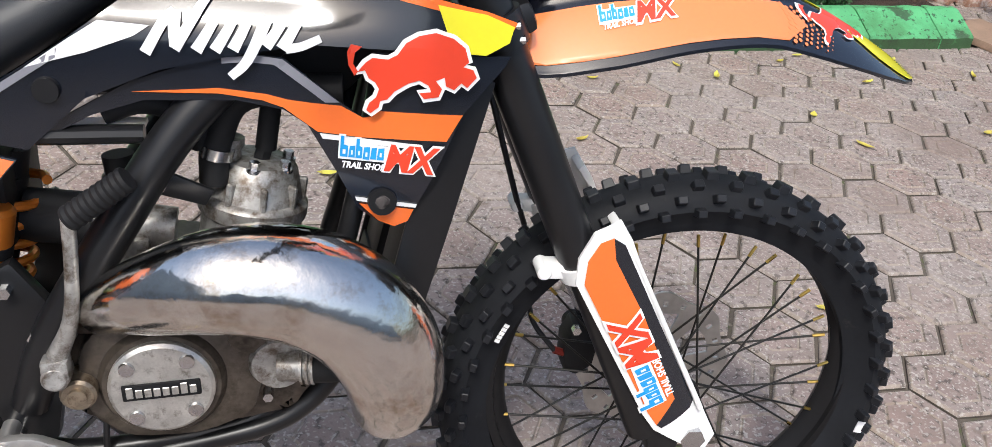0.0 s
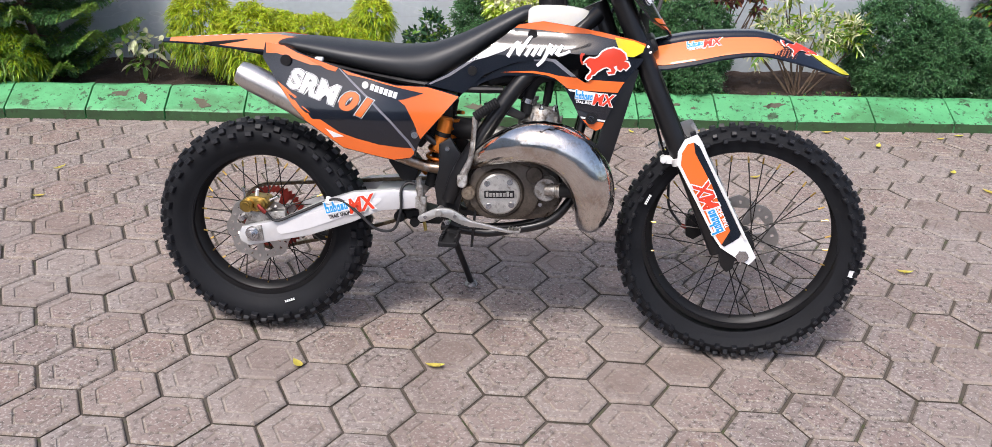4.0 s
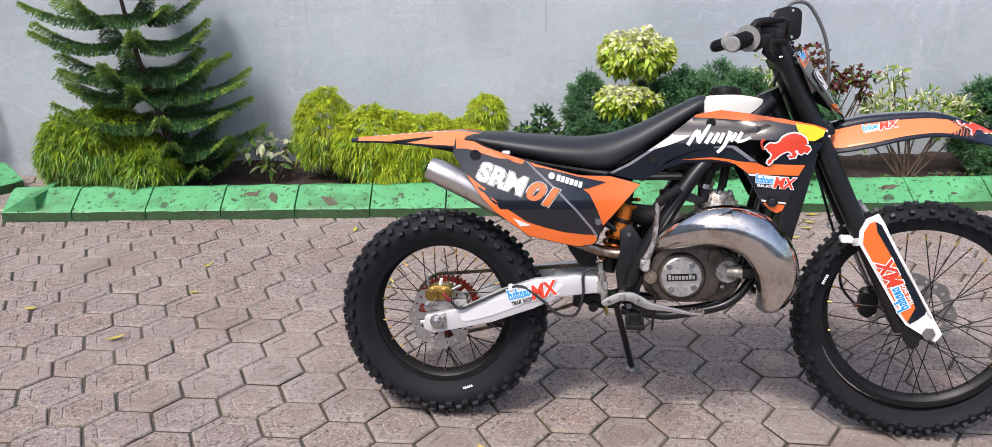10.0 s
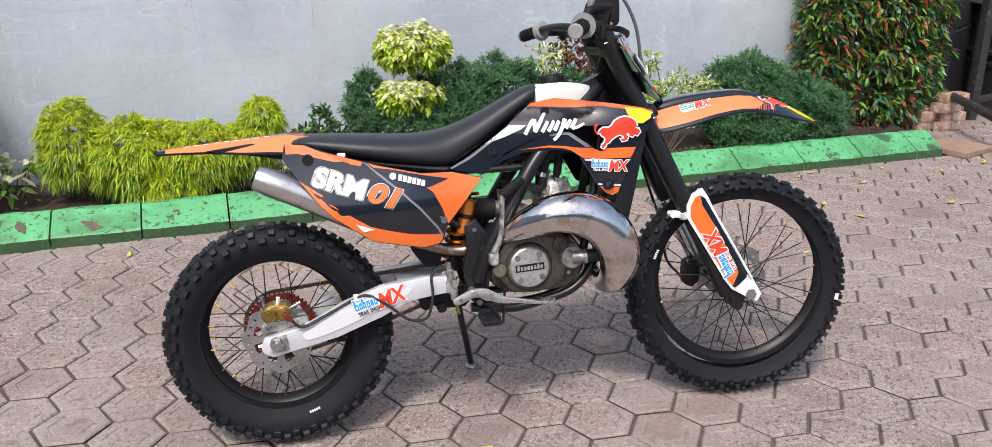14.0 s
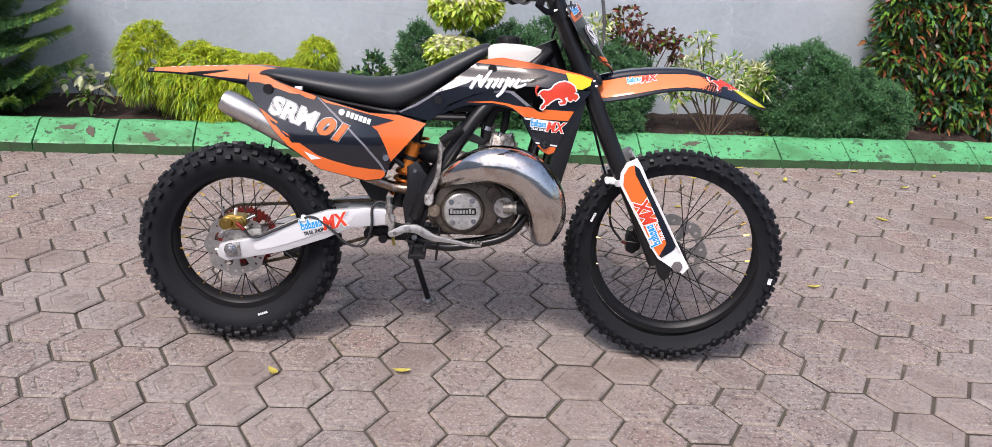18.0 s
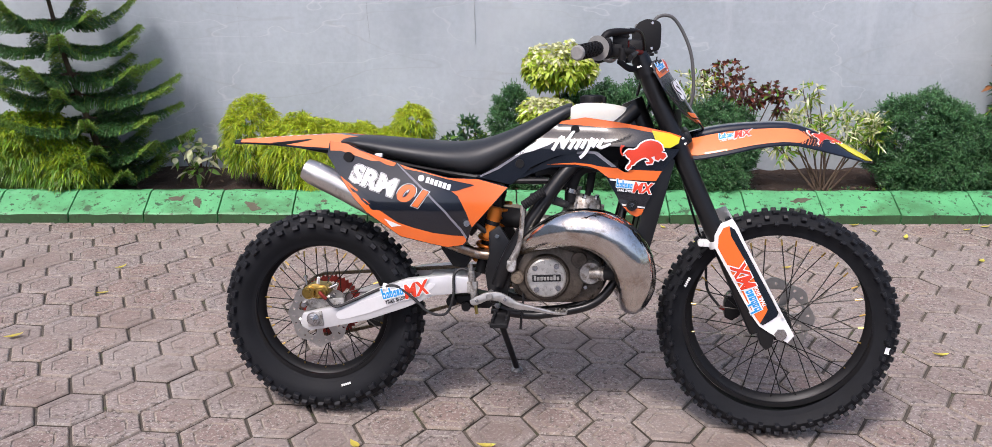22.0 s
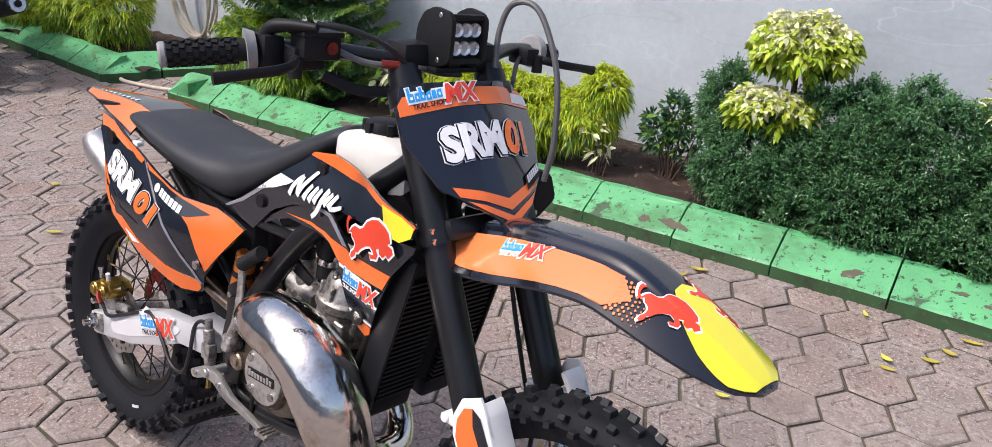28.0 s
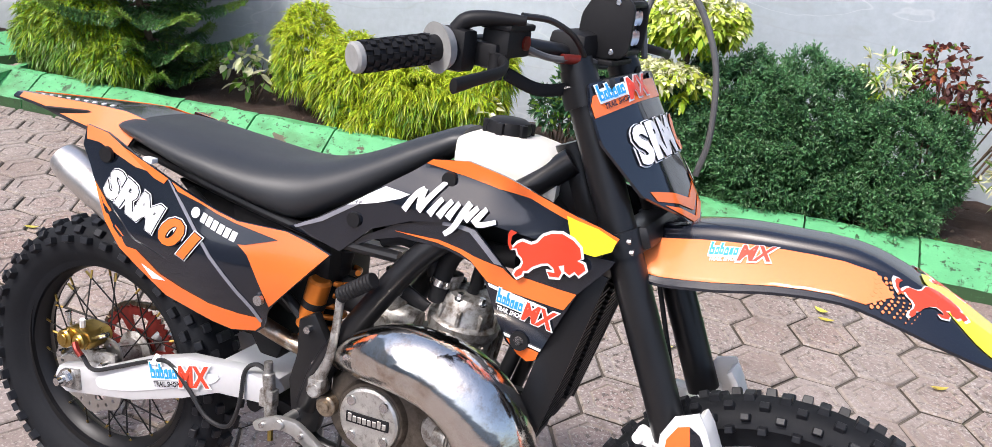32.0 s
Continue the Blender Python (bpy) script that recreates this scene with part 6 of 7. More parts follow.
# front fender: a ridged blade with a raised middle
FEN = [(1.062, 0.868, 0.085, 0.020), (1.10, 0.880, 0.090, 0.058), (1.19, 0.902, 0.097, 0.068), (1.29, 0.912, 0.096, 0.054), (1.375, 0.914, 0.094, 0.046), (1.43, 0.903, 0.093, 0.043), (1.50, 0.878, 0.087, 0.034), (1.56, 0.850, 0.071, 0.021), (1.60, 0.828, 0.046, 0.008), (1.615, 0.818, 0.018, 0.0)]


def fen_surf(u, s, d):
    z, w, dr = lerp_table(u, FEN)
    a = abs(s)
    drop = dr * max(0, (a - 0.34) / 0.66) ** 1.25
    ridge = 0.010 * max(0, 1 - (a / 0.42) ** 4) * sm((1.55 - u) / 0.2)
    return (u, -w * s, z - drop + d - 0.012 + ridge)


fender = fpart("front_fender", sheet([(1.062, -1), (1.062, 1), (1.615, 1), (1.615, -1)], lambda u, s, d: fen_surf(u, s, d), 0.004, 0.02), BLACKG, None, "black and orange front fender with a yellow tip")
for e in (1, -1):
    # right panel in the sheen-paled orange, left panel in the plain one
    fpart("decal", sheet([(1.085, 0.50 * e), (1.085, 0.94 * e), (1.40, 0.94 * e), (1.43, 0.70 * e), (1.40, 0.50 * e)], fen_surf, 0.001, 0.035, 0.0022), ORANGEP if e > 0 else ORANGE, fender, "orange panel")
    # fading dots at the panel's end
    for i in range(9):
        for j in range(8):
            r = 0.0030 - 0.00028 * i
            uu, ss = 1.408 + i * 0.0072 - 0.008 * abs(j - 3.5) / 3.5, e * (0.52 + j * 0.056 + (0.028 if i % 2 else 0))
            fpart("dot", sheet([(uu + r * math.cos(a * math.pi / 3), ss + r * 9 * math.sin(a * math.pi / 3)) for a in range(6)], fen_surf, 0.0005, 0.05, 0.0024), ORANGEP, fender, smooth=False)
for u0, s0 in ((1.480, 0.50), (1.498, -0.42)):
    for grow, m, lf in ((1.09, WHITED, 0.0029), (1.0, REDD, 0.0034)):
        fpart("emblem", sheet([(u0 + x * 0.66 * grow - y * 0.16, s0 - (y * 6.2 * grow + x * 1.2)) for x, y in BULL], fen_surf, 0.0006, 0.012, lf), m, fender, "red animal emblem with a white edge", smooth=False)
fpart("decal", sheet([(1.455, -0.1), (1.460, 0.15), (1.485, 0.42), (1.535, 0.72), (1.585, 0.95), (1.609, 0.9), (1.609, -0.9), (1.575, -0.95), (1.515, -0.80), (1.475, -0.5)], fen_surf, 0.001, 0.015, 0.0024), YELLOW, fender, "yellow tip")
for e in (1,):
    _p = part

    def part(name, bm, material, parent, label="", **k):
        return _p(name, moved(bm, STEER), material, parent, label, **k)
    maker_mark(lambda u, s, d: fen_surf(u, 0.72 - (s - 0.9) * 7.5, d), (1.225, 0.905), 0.040, 4, fender, 0.0035, WHITED)
    part = _p

# number plate over the forks
PLT, PLB = Vector((1.016, 0, 1.085)), Vector((1.149, 0, 0.882))


def plate_surf(u, v, d):
    """u across to the rider's left, v up along the plate (0 to 0.25)."""
    n = Vector((0.8, 0, 0.6))
    c = PLB.lerp(PLT, v / 0.25)
    bend = 0.55 * max(0, abs(u) - 0.045) + 0.06 * abs(u)
    return tuple(c + Vector((0, u * 1.07, 0)) + n * (d - bend * 0.65))


PLATE = [(-0.012, -0.005), (0.012, -0.005), (0.100, 0.080), (0.132, 0.170), (0.122, 0.225), (0.095, 0.252), (0.04, 0.248), (0.03, 0.232), (-0.03, 0.232), (-0.04, 0.248), (-0.115, 0.256), (-0.128, 0.225), (-0.132, 0.170), (-0.100, 0.080)]
plate = fpart("number_plate", sheet(PLATE, plate_surf, 0.004, 0.012), BLACKG, None, "black number plate with white and orange race number")
fpart("decal", sheet([(-0.128, 0.207), (0.128, 0.207), (0.123, 0.226), (0.108, 0.238), (-0.118, 0.238), (-0.127, 0.226)], plate_surf, 0.0008, 0.012, 0.0016), ORANGE, plate)
fpart("decal", sheet([(0.075, 0.212), (0.126, 0.212), (0.120, 0.230), (0.080, 0.230)], plate_surf, 0.0008, 0.012, 0.0026), WHITED, plate)
fpart("decal", sheet([(-0.085, 0.080), (0.0, 0.044), (0.085, 0.080), (0.078, 0.062), (0.0, 0.024), (-0.078, 0.062)], plate_surf, 0.0008, 0.012, 0.0016), ORANGE, plate)
fpart("decal", sheet([(-0.068, 0.052), (0.0, 0.014), (0.068, 0.052), (0.045, 0.028), (0.0, 0.0), (-0.045, 0.028)], plate_surf, 0.0008, 0.012, 0.0016), ORANGE, plate)
for off, m1, m2, lf in ((0.0066, WHITED, WHITED, 0.0018), (0.0052, BLACKG, BLACKG, 0.0034), (0.0038, WHITED, ORANGE, 0.0054)):
    for tx, at, m, wd in (("SRM", (-0.031, 0.143), m1, 0.100), ("01", (0.053, 0.143), m2, 0.052)):
        fpart("lettering", text_on(tx, plate_surf, at, 0.076, 0, off, lf, 1, 0.0 if tx == "SRM" else 0.2, fit=wd), m, plate, smooth=False)
_p = part


def part(name, bm, material, parent, label="", **k):
    return _p(name, moved(bm, STEER), material, parent, label, **k)


maker_mark(plate_surf, (-0.062, 0.222), 0.050, 0, plate, 0.003, BLACKG)
part = _p
fpart("bolt", lathe([(0.008, 0), (0.009, 0.004), (0, 0.004)], (1.0, 0.03, 1.082), "x", 14), BLACKM, plate)
# black box beside the plate's lower corner
fpart("side_box", moved(prism(rounded([(-0.045, -0.040), (0.012, -0.048), (0.046, -0.008), (0.030, 0.040), (-0.040, 0.044)], 3, 0.2), -0.012, 0.012, 0.005), Matrix.Translation((1.062, 0.118, 0.895)) @ Matrix.Rotation(radians(68), 4, "Z")), BLACKM, None, "small black wing behind the plate's corner")
fpart("word_mark", sheet([(0.044, 0.052), (0.098, 0.080), (0.102, 0.104), (0.046, 0.076)], plate_surf, 0.0006, 0.012, 0.0030), BLACKM, plate)
for k in range(6):
    fpart("word_mark", sheet([(0.0505 + k * 0.0082 + a, 0.0645 + k * 0.0043 + b) for a, b in ((0, 0), (0.0062, 0.0032), (0.0068, 0.0162), (0.0006, 0.0130))], plate_surf, 0.0005, 0.02, 0.0038), WHITED, plate, smooth=False)

# handlebar
BZ = 1.095
BAR = [(0.812, -0.395, 1.092), (0.852, -0.29, 1.107), (0.888, -0.19, 1.112), (0.928, -0.11, 1.105), (0.935, -0.06, 1.10), (0.935, 0.06, 1.10), (0.928, 0.11, 1.105), (0.888, 0.19, 1.112), (0.852, 0.28, 1.107), (0.812, 0.385, 1.092)]
bar = fpart("handlebar", tube(BAR, 0.0125, 16, 6), BLACKF, None, "black tapered handlebar")
fpart("bar_pad", merge(box(0.905, 0.965, -0.10, 0.10, 1.085, 1.135, 0.015)), BLACKM, bar, "black bar pad with yellow print")
fpart("pad_print", box(0.9652, 0.9665, -0.045, -0.005, 1.10, 1.118, 0), YELLOW, bar, smooth=False)
for s in (-1, 1):
    a, b = Vector((0.808, s * 0.402, 1.091)), Vector((0.850, s * 0.300, 1.105))
    gp = []
    for k in range(23):
        t = k / 22
        gp.append((*a.lerp(b, t), 0.0165))
    g1 = tube(gp, 0.0165, 18, 1)
    d = (b - a).normalized()
    sx, sy = d.orthogonal().normalized(), d.cross(d.orthogonal()).normalized()
    gr = fpart("grip", g1, BLACKR, bar, "black studded rubber grip")
    studs = []
    for i in range(11):
        for j in range(9):
            an = 2 * math.pi * (j + (i % 2) * 0.5) / 9
            p = a.lerp(b, 0.08 + 0.078 * i)
            r = sx * math.cos(an) + sy * math.sin(an)
            q = box(-0.0035, 0.0035, -0.0035, 0.0035, -0.001, 0.0028, 0)
            q.transform(Matrix.Translation(p + r * 0.0165) @ r.to_track_quat("Z", "Y").to_matrix().to_4x4())
            studs.append(q)
    tagged(fpart("grip_studs", merge(*studs), BLACKR, bar, "small rubber studs of the grip"), kind="stuff")
    if True:
        fpart("grip_flange", rod(a.lerp(b, 1.0), a.lerp(b, 1.0) + d * 0.014, 0.032, 28, 0.026), GREYR, gr)
        fpart("grip_end", rod(a - d * 0.006, a + d * 0.006, 0.0185, 20, bev=0.003), GREYR, gr)
    lv = Vector((0.075, 0, -0.012))
    lever = [(0.880, s * 0.245, 1.102), (0.925, s * 0.262, 1.098), (0.945, s * 0.30, 1.092), (0.942, s * 0.35, 1.086), (0.936, s * 0.392, 1.080)]
    fpart("lever", tube([(*p, 0.008 if k < 4 else 0.0095) for k, p in enumerate(lever)], 0.008, 10, 6, flat=0.6), BLACKM, bar, "black control lever")
    fpart("lever_perch", merge(box(0.862, 0.912, min(s * 0.225, s * 0.258), max(s * 0.225, s * 0.258), 1.086, 1.118, 0.006), rod((0.912, s * 0.255, 1.106), (0.912, s * 0.255, 1.074), 0.010, 14)), BLACKM, bar)
# throttle housing and brake reservoir on the right
fpart("throttle_housing", merge(box(0.838, 0.884, -0.290, -0.254, 1.078, 1.132, 0.010), tube([(0.862, -0.276, 1.128, 0.011), (0.874, -0.272, 1.142, 0.0105), (0.90, -0.260, 1.148, 0.009), (0.94, -0.240, 1.150, 0.006)], 0.01, 12, 5)), BLACKM, bar, "black throttle housing")
fpart("brake_reservoir", merge(box(0.884, 0.924, -0.250, -0.186, 1.100, 1.137, 0.006), box(0.881, 0.927, -0.253, -0.183, 1.134, 1.143, 0.004), box(0.872, 0.905, -0.24, -0.20, 1.082, 1.108, 0.008)), BLACKM, bar, "black brake fluid reservoir with a red eye")
fpart("sight_glass", rod((0.922, -0.204, 1.119), (0.9275, -0.204, 1.119), 0.0095, 18), REDAN, bar)
fpart("front_brake_hose", tube([(0.90, -0.185, 1.115), (0.935, -0.150, 1.10), (0.96, -0.10, 1.098), (0.968, -0.065, 1.095), (0.955, -0.02, 1.085), (0.95, 0.03, 1.08)], 0.0048, 8, 6), CABLEG, None, "brake hose with a red sleeve")
fpart("hose_sleeve", rod((0.945, -0.128, 1.099), (0.965, -0.095, 1.0985), 0.007, 12), REDAN, None)
fpart("big_hose", tube([(1.0, 0.06, 1.10), (0.985, 0.075, 1.16), (1.0, 0.085, 1.205), (1.05, 0.095, 1.20), (1.10, 0.10, 1.11), (1.115, 0.10, 1.0), (1.105, 0.10, 0.93)], 0.0052, 10, 8), CABLEG, None, "looping grey brake hose")
fpart("throttle_cable", tube([(0.93, -0.235, 1.155), (0.955, -0.19, 1.15), (0.965, -0.12, 1.12), (0.965, -0.05, 1.05), (0.95, -0.02, 0.98)], 0.0042, 8, 6), CABLE, None)
fpart("clutch_cable", tube([(0.885, 0.235, 1.10), (0.93, 0.18, 1.09), (0.98, 0.12, 1.05), (0.985, 0.07, 0.95), (0.93, 0.06, 0.85)], 0.0042, 8, 6), CABLE, None)
# work lamp with six cells
LC = Vector((0.978, -0.012, 1.146))
lm = Matrix.Translation(LC) @ Matrix.Rotation(radians(4), 4, "Z") @ Matrix.Diagonal((0.9, 0.80, 1.02, 1))
lamp = fpart("work_lamp", merge(moved(box(-0.026, 0.020, -0.040, 0.040, -0.034, 0.034, 0.005), lm), moved(box(0.016, 0.030, -0.044, 0.044, 0.029, 0.038, 0.003), lm), moved(box(0.016, 0.030, -0.044, 0.044, -0.038, -0.029, 0.003), lm)), BLACKM, None, "black work lamp with rounded side plates")
DSHAPE = [(0.034, -0.030), (0.034, 0.030), (0.022, 0.041), (-0.012, 0.046), (-0.038, 0.036), (-0.052, 0.014), (-0.054, -0.010), (-0.042, -0.034), (-0.014, -0.046), (0.022, -0.041)]
for sd in (-1, 1):
    plate_s = fpart("side_plate", moved(prism(rounded(DSHAPE, 3, 0.25), sd * 0.046 - 0.006, sd * 0.046 + 0.006, 0.003), lm), BLACKM, lamp)
    for bx, bz in ((0.006, 0.034), (0.006, -0.034)):
        fpart("bolt", moved(rod((bx, sd * 0.050, bz), (bx, sd * 0.055, bz), 0.0045, 10, bev=0.001), lm), STEEL, plate_s)
for k in range(6):
    fpart("cooling_fin", moved(box(-0.046, -0.024, -0.034 + k * 0.013, -0.029 + k * 0.013, -0.032, 0.032, 0.001, 1), lm), ALU, lamp)
for r in range(2):
    for c in range(3):
        p = lm @ Vector((0.0215, -0.025 + c * 0.025, -0.014 + r * 0.028))
        q = lathe([(0.0118, 0.0), (0.0108, 0.004), (0.004, -0.004), (0.0, -0.004)], (0, 0, 0), "x", 18)
        q.transform(Matrix.Translation(p))
        fpart("lamp_cell", q, GLASSM, lamp, "clear lamp cell")
fpart("lamp_bracket", merge(box(0.968, 0.988, -0.030, -0.006, 1.095, 1.125, 0.003), box(0.958, 0.993, -0.060, 0.025, 1.092, 1.10, 0.002)), BLACKM, lamp)
fpart("strap", tube([(0.90, -0.20, 1.075), (0.93, -0.15, 1.055), (0.96, -0.08, 1.06), (0.97, -0.02, 1.065)], 0.009, 8, 6, flat=0.5), BLACKR, None)
maker_mark(swing_surf, true([(0.281, 0.407)])[0], 0.066, 16, swing, 0.0046)

# ---- planting ----
def leaf_mat(name, color, hue=0.02, isl=0.22, rough=0.38):
    m = mat(name, color, rough, var=0.15, scale=30, fine=200, bump=0.0, random_hue=hue, island=isl)
    nt = m.node_tree
    N, Lk = nt.nodes, nt.links
    p = N["Principled BSDF"]
    tr = N.new("ShaderNodeBsdfTranslucent")
    mx = N.new("ShaderNodeMixShader")
    mx.inputs[0].default_value = 0.28
    Lk.new(p.inputs["Base Color"].links[0].from_socket, tr.inputs["Color"])
    Lk.new(p.outputs[0], mx.inputs[1])
    Lk.new(tr.outputs[0], mx.inputs[2])
    Lk.new(mx.outputs[0], N["Material Output"].inputs["Surface"])
    return m


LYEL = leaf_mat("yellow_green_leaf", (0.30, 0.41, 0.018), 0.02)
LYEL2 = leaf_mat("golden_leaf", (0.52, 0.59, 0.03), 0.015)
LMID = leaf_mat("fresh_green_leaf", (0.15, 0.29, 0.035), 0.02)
LTOP = leaf_mat("lime_leaf", (0.56, 0.66, 0.10), 0.02)
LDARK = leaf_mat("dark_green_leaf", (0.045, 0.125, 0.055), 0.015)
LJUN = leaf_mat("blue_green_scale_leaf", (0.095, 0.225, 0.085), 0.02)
LCREAM = leaf_mat("cream_leaf", (0.74, 0.74, 0.46), 0.01)
LRED = leaf_mat("dark_red_leaf", (0.13, 0.042, 0.036), 0.02)
LORANGE = leaf_mat("bronze_leaf", (0.30, 0.085, 0.035), 0.02)
LCON = leaf_mat("conifer_needle", (0.07, 0.165, 0.05), 0.02)
LTIP = leaf_mat("conifer_tip", (0.20, 0.32, 0.05), 0.02)
LFALL = leaf_mat("fallen_yellow_leaf", (0.62, 0.52, 0.10), 0.03)
BARK = mat("brown_bark", (0.11, 0.075, 0.05), 0.9, var=0.35, scale=25, bump=0.6)
rng = np.random.default_rng(11)


def unit(v):
    return v / np.maximum(np.linalg.norm(v, axis=-1, keepdims=True), 1e-9)


def blades(P, D, length, width, droop, seg=3, shape="blade"):
    """Leaves as bent strips: points P, directions D; returns vertices and faces."""
    n = len(P)
    L = np.broadcast_to(np.asarray(length, float), (n,))[:, None]
    W = np.broadcast_to(np.asarray(width, float), (n,))[:, None]
    D = unit(D)
    side = unit(np.cross(D, unit(rng.normal(size=(n, 3)) * 0.6 + np.array([0, 0, 1.0]))))
    prof = {"blade": [0.5, 1.0, 0.75, 0.05], "oval": [0.15, 1.0, 0.85, 0.05], "scale": [0.7, 1.0, 0.8, 0.2]}[shape]
    rows = []
    for k in range(seg + 1):
        t = k / seg
        w = np.interp(t, [0, 0.35, 0.7, 1], prof)
        c = P + D * L * t + np.array([0, 0, -1.0]) * (droop * L * t * t)
        rows += [c - side * W * w / 2, c + side * W * w / 2]
    V = np.stack(rows, 1).reshape(-1, 3)
    m = 2 * (seg + 1)
    base = np.arange(n)[:, None] * m
    F = np.concatenate([base + np.array([2 * k, 2 * k + 1, 2 * k + 3, 2 * k + 2]) for k in range(seg)], 0)
    fi = np.tile(np.arange(n), seg)
    return V, F, fi


def foliage(name, parent, groups):
    """One mesh of leaves; groups: (V, F, face material index) with the list of materials."""
    mats, VV, FF, MI, o = [], [], [], [], 0
    for V, F, m in groups:
        if m not in mats:
            mats.append(m)
        VV.append(V)
        FF.append(F + o)
        MI.append(np.full(len(F), mats.index(m)))
        o += len(V)
    V, F, MI = np.concatenate(VV), np.concatenate(FF), np.concatenate(MI)
    me = bpy.data.meshes.new(name)
    me.vertices.add(len(V))
    me.vertices.foreach_set("co", V.astype(np.float32).ravel())
    me.loops.add(F.size)
    me.loops.foreach_set("vertex_index", F.astype(np.int32).ravel())
    me.polygons.add(len(F))
    me.polygons.foreach_set("loop_start", np.arange(0, F.size, 4, dtype=np.int32))
    me.polygons.foreach_set("material_index", MI.astype(np.int32))
    me.update(calc_edges=True)
    for m in mats:
        me.materials.append(m)
    ob = new(name, me)
    ob.parent = parent
    return ob


def shell_points(n, centre, radii, low=-0.55, lump=0.12, fill=0.25):
    """Points on a lumpy ellipsoid's skin and a little inside it, with outward directions."""
    d = unit(rng.normal(size=(n * 2, 3)))
    d = d[d[:, 2] > low][:n]
    lumps = 1 + lump * np.sin(d[:, 0] * 7 + centre[0] * 9) * np.cos(d[:, 2] * 6 + d[:, 1] * 5)
    r = lumps * (1 - fill * rng.random(len(d)) ** 2)
    return np.array(centre) + d * np.array(radii) * r[:, None], d


def stems(parent, base, tops, r=0.008, name="stem"):
    for k, t in enumerate(tops):
        b = Vector(base) + Vector((0.02 * math.sin(k * 2.1), 0.02 * math.cos(k * 1.7), -0.03))
        m = b.lerp(Vector(t), 0.5) + Vector((0.02 * math.sin(k), 0.02 * math.cos(k * 3), 0))
        part(name, tube([(*b, r), (*m, r * 0.8), (*t, r * 0.35)], r, 7, 4), BARK, parent)


def grassy_bush(domes, label, n=900, pale=None, deep=None):
    """Golden bush: drooping rosettes of narrow leaves all over rounded domes."""
    t = thing("golden_bush", label, "bush", YARD @ pose(domes[0][0][0], domes[0][0][1], 0.06))
    o = np.array([domes[0][0][0], domes[0][0][1], 0.06])
    groups = []
    for c, r in domes:
        k = int(n * 0.55 * (r[0] * r[2] + r[0] * r[1]) / 0.06)
        P, d = shell_points(k, np.array(c) - o, np.array(r) * 0.90, -0.75, 0.10, 0.30)
        # light from above put into colour: upper leaves pale, lower ones deep
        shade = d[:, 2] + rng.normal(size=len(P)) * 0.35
        for j in range(16):
            ring = rng.normal(size=d.shape)
            D = unit(d * 0.75 + unit(ring) * 0.85 + np.array([0, 0, 0.50]))
            V, F, fi = blades(P + rng.normal(size=P.shape) * 0.006, D, rng.uniform(0.034, 0.064, len(P)), rng.uniform(0.0048, 0.0075, len(P)), 0.75)
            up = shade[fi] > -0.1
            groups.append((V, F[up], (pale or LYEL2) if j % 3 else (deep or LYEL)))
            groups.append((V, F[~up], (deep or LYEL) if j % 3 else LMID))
    for c, r in domes[:3]:
        stems(t, (c[0] - o[0], c[1] - o[1], 0.0), [(c[0] - o[0] + r[0] * 0.5 * s, c[1] - o[1] + 0.05 * s, c[2] - o[2]) for s in (-1, 0, 1)])
    foliage("foliage", t, groups)
    return t


def fine_shrub(blobs, label, name="juniper_shrub", n=2600, mats=(None, None)):
    """Dense dark shrub of short scaly sprays, gathered in tufts with dark gaps between."""
    t = thing(name, label, "shrub", YARD @ pose(blobs[0][0][0], blobs[0][0][1], 0.06))
    o = np.array([blobs[0][0][0], blobs[0][0][1], 0.06])
    groups = []
    for c, r in blobs:
        k = int(n * 0.15 * (r[0] * r[2] + r[0] * r[1] + r[1] * r[2]) / 0.10)
        T, dt = shell_points(k, np.array(c) - o, np.array(r) * 0.93, -0.8, 0.18, 0.22)
        for j in range(13):
            D0 = unit(dt + rng.normal(size=dt.shape) * 0.55 + np.array([0, 0, 0.18]))
            Ls = rng.uniform(0.035, 0.068, len(T))
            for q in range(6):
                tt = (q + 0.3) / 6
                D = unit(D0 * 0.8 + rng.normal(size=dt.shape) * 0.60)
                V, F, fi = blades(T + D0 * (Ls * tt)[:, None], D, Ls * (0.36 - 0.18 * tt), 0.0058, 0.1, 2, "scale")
                # lighter scales at the tips; darker inner ones put gap shade into colour
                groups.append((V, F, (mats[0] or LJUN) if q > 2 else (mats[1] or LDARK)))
    for c, r in blobs[:3]:
        stems(t, (c[0] - o[0], c[1] - o[1], 0.0), [(c[0] - o[0] + r[0] * 0.5 * s, c[1] - o[1], c[2] - o[2]) for s in (-1, 0, 1)], 0.010)
    foliage("foliage", t, groups)
    return t


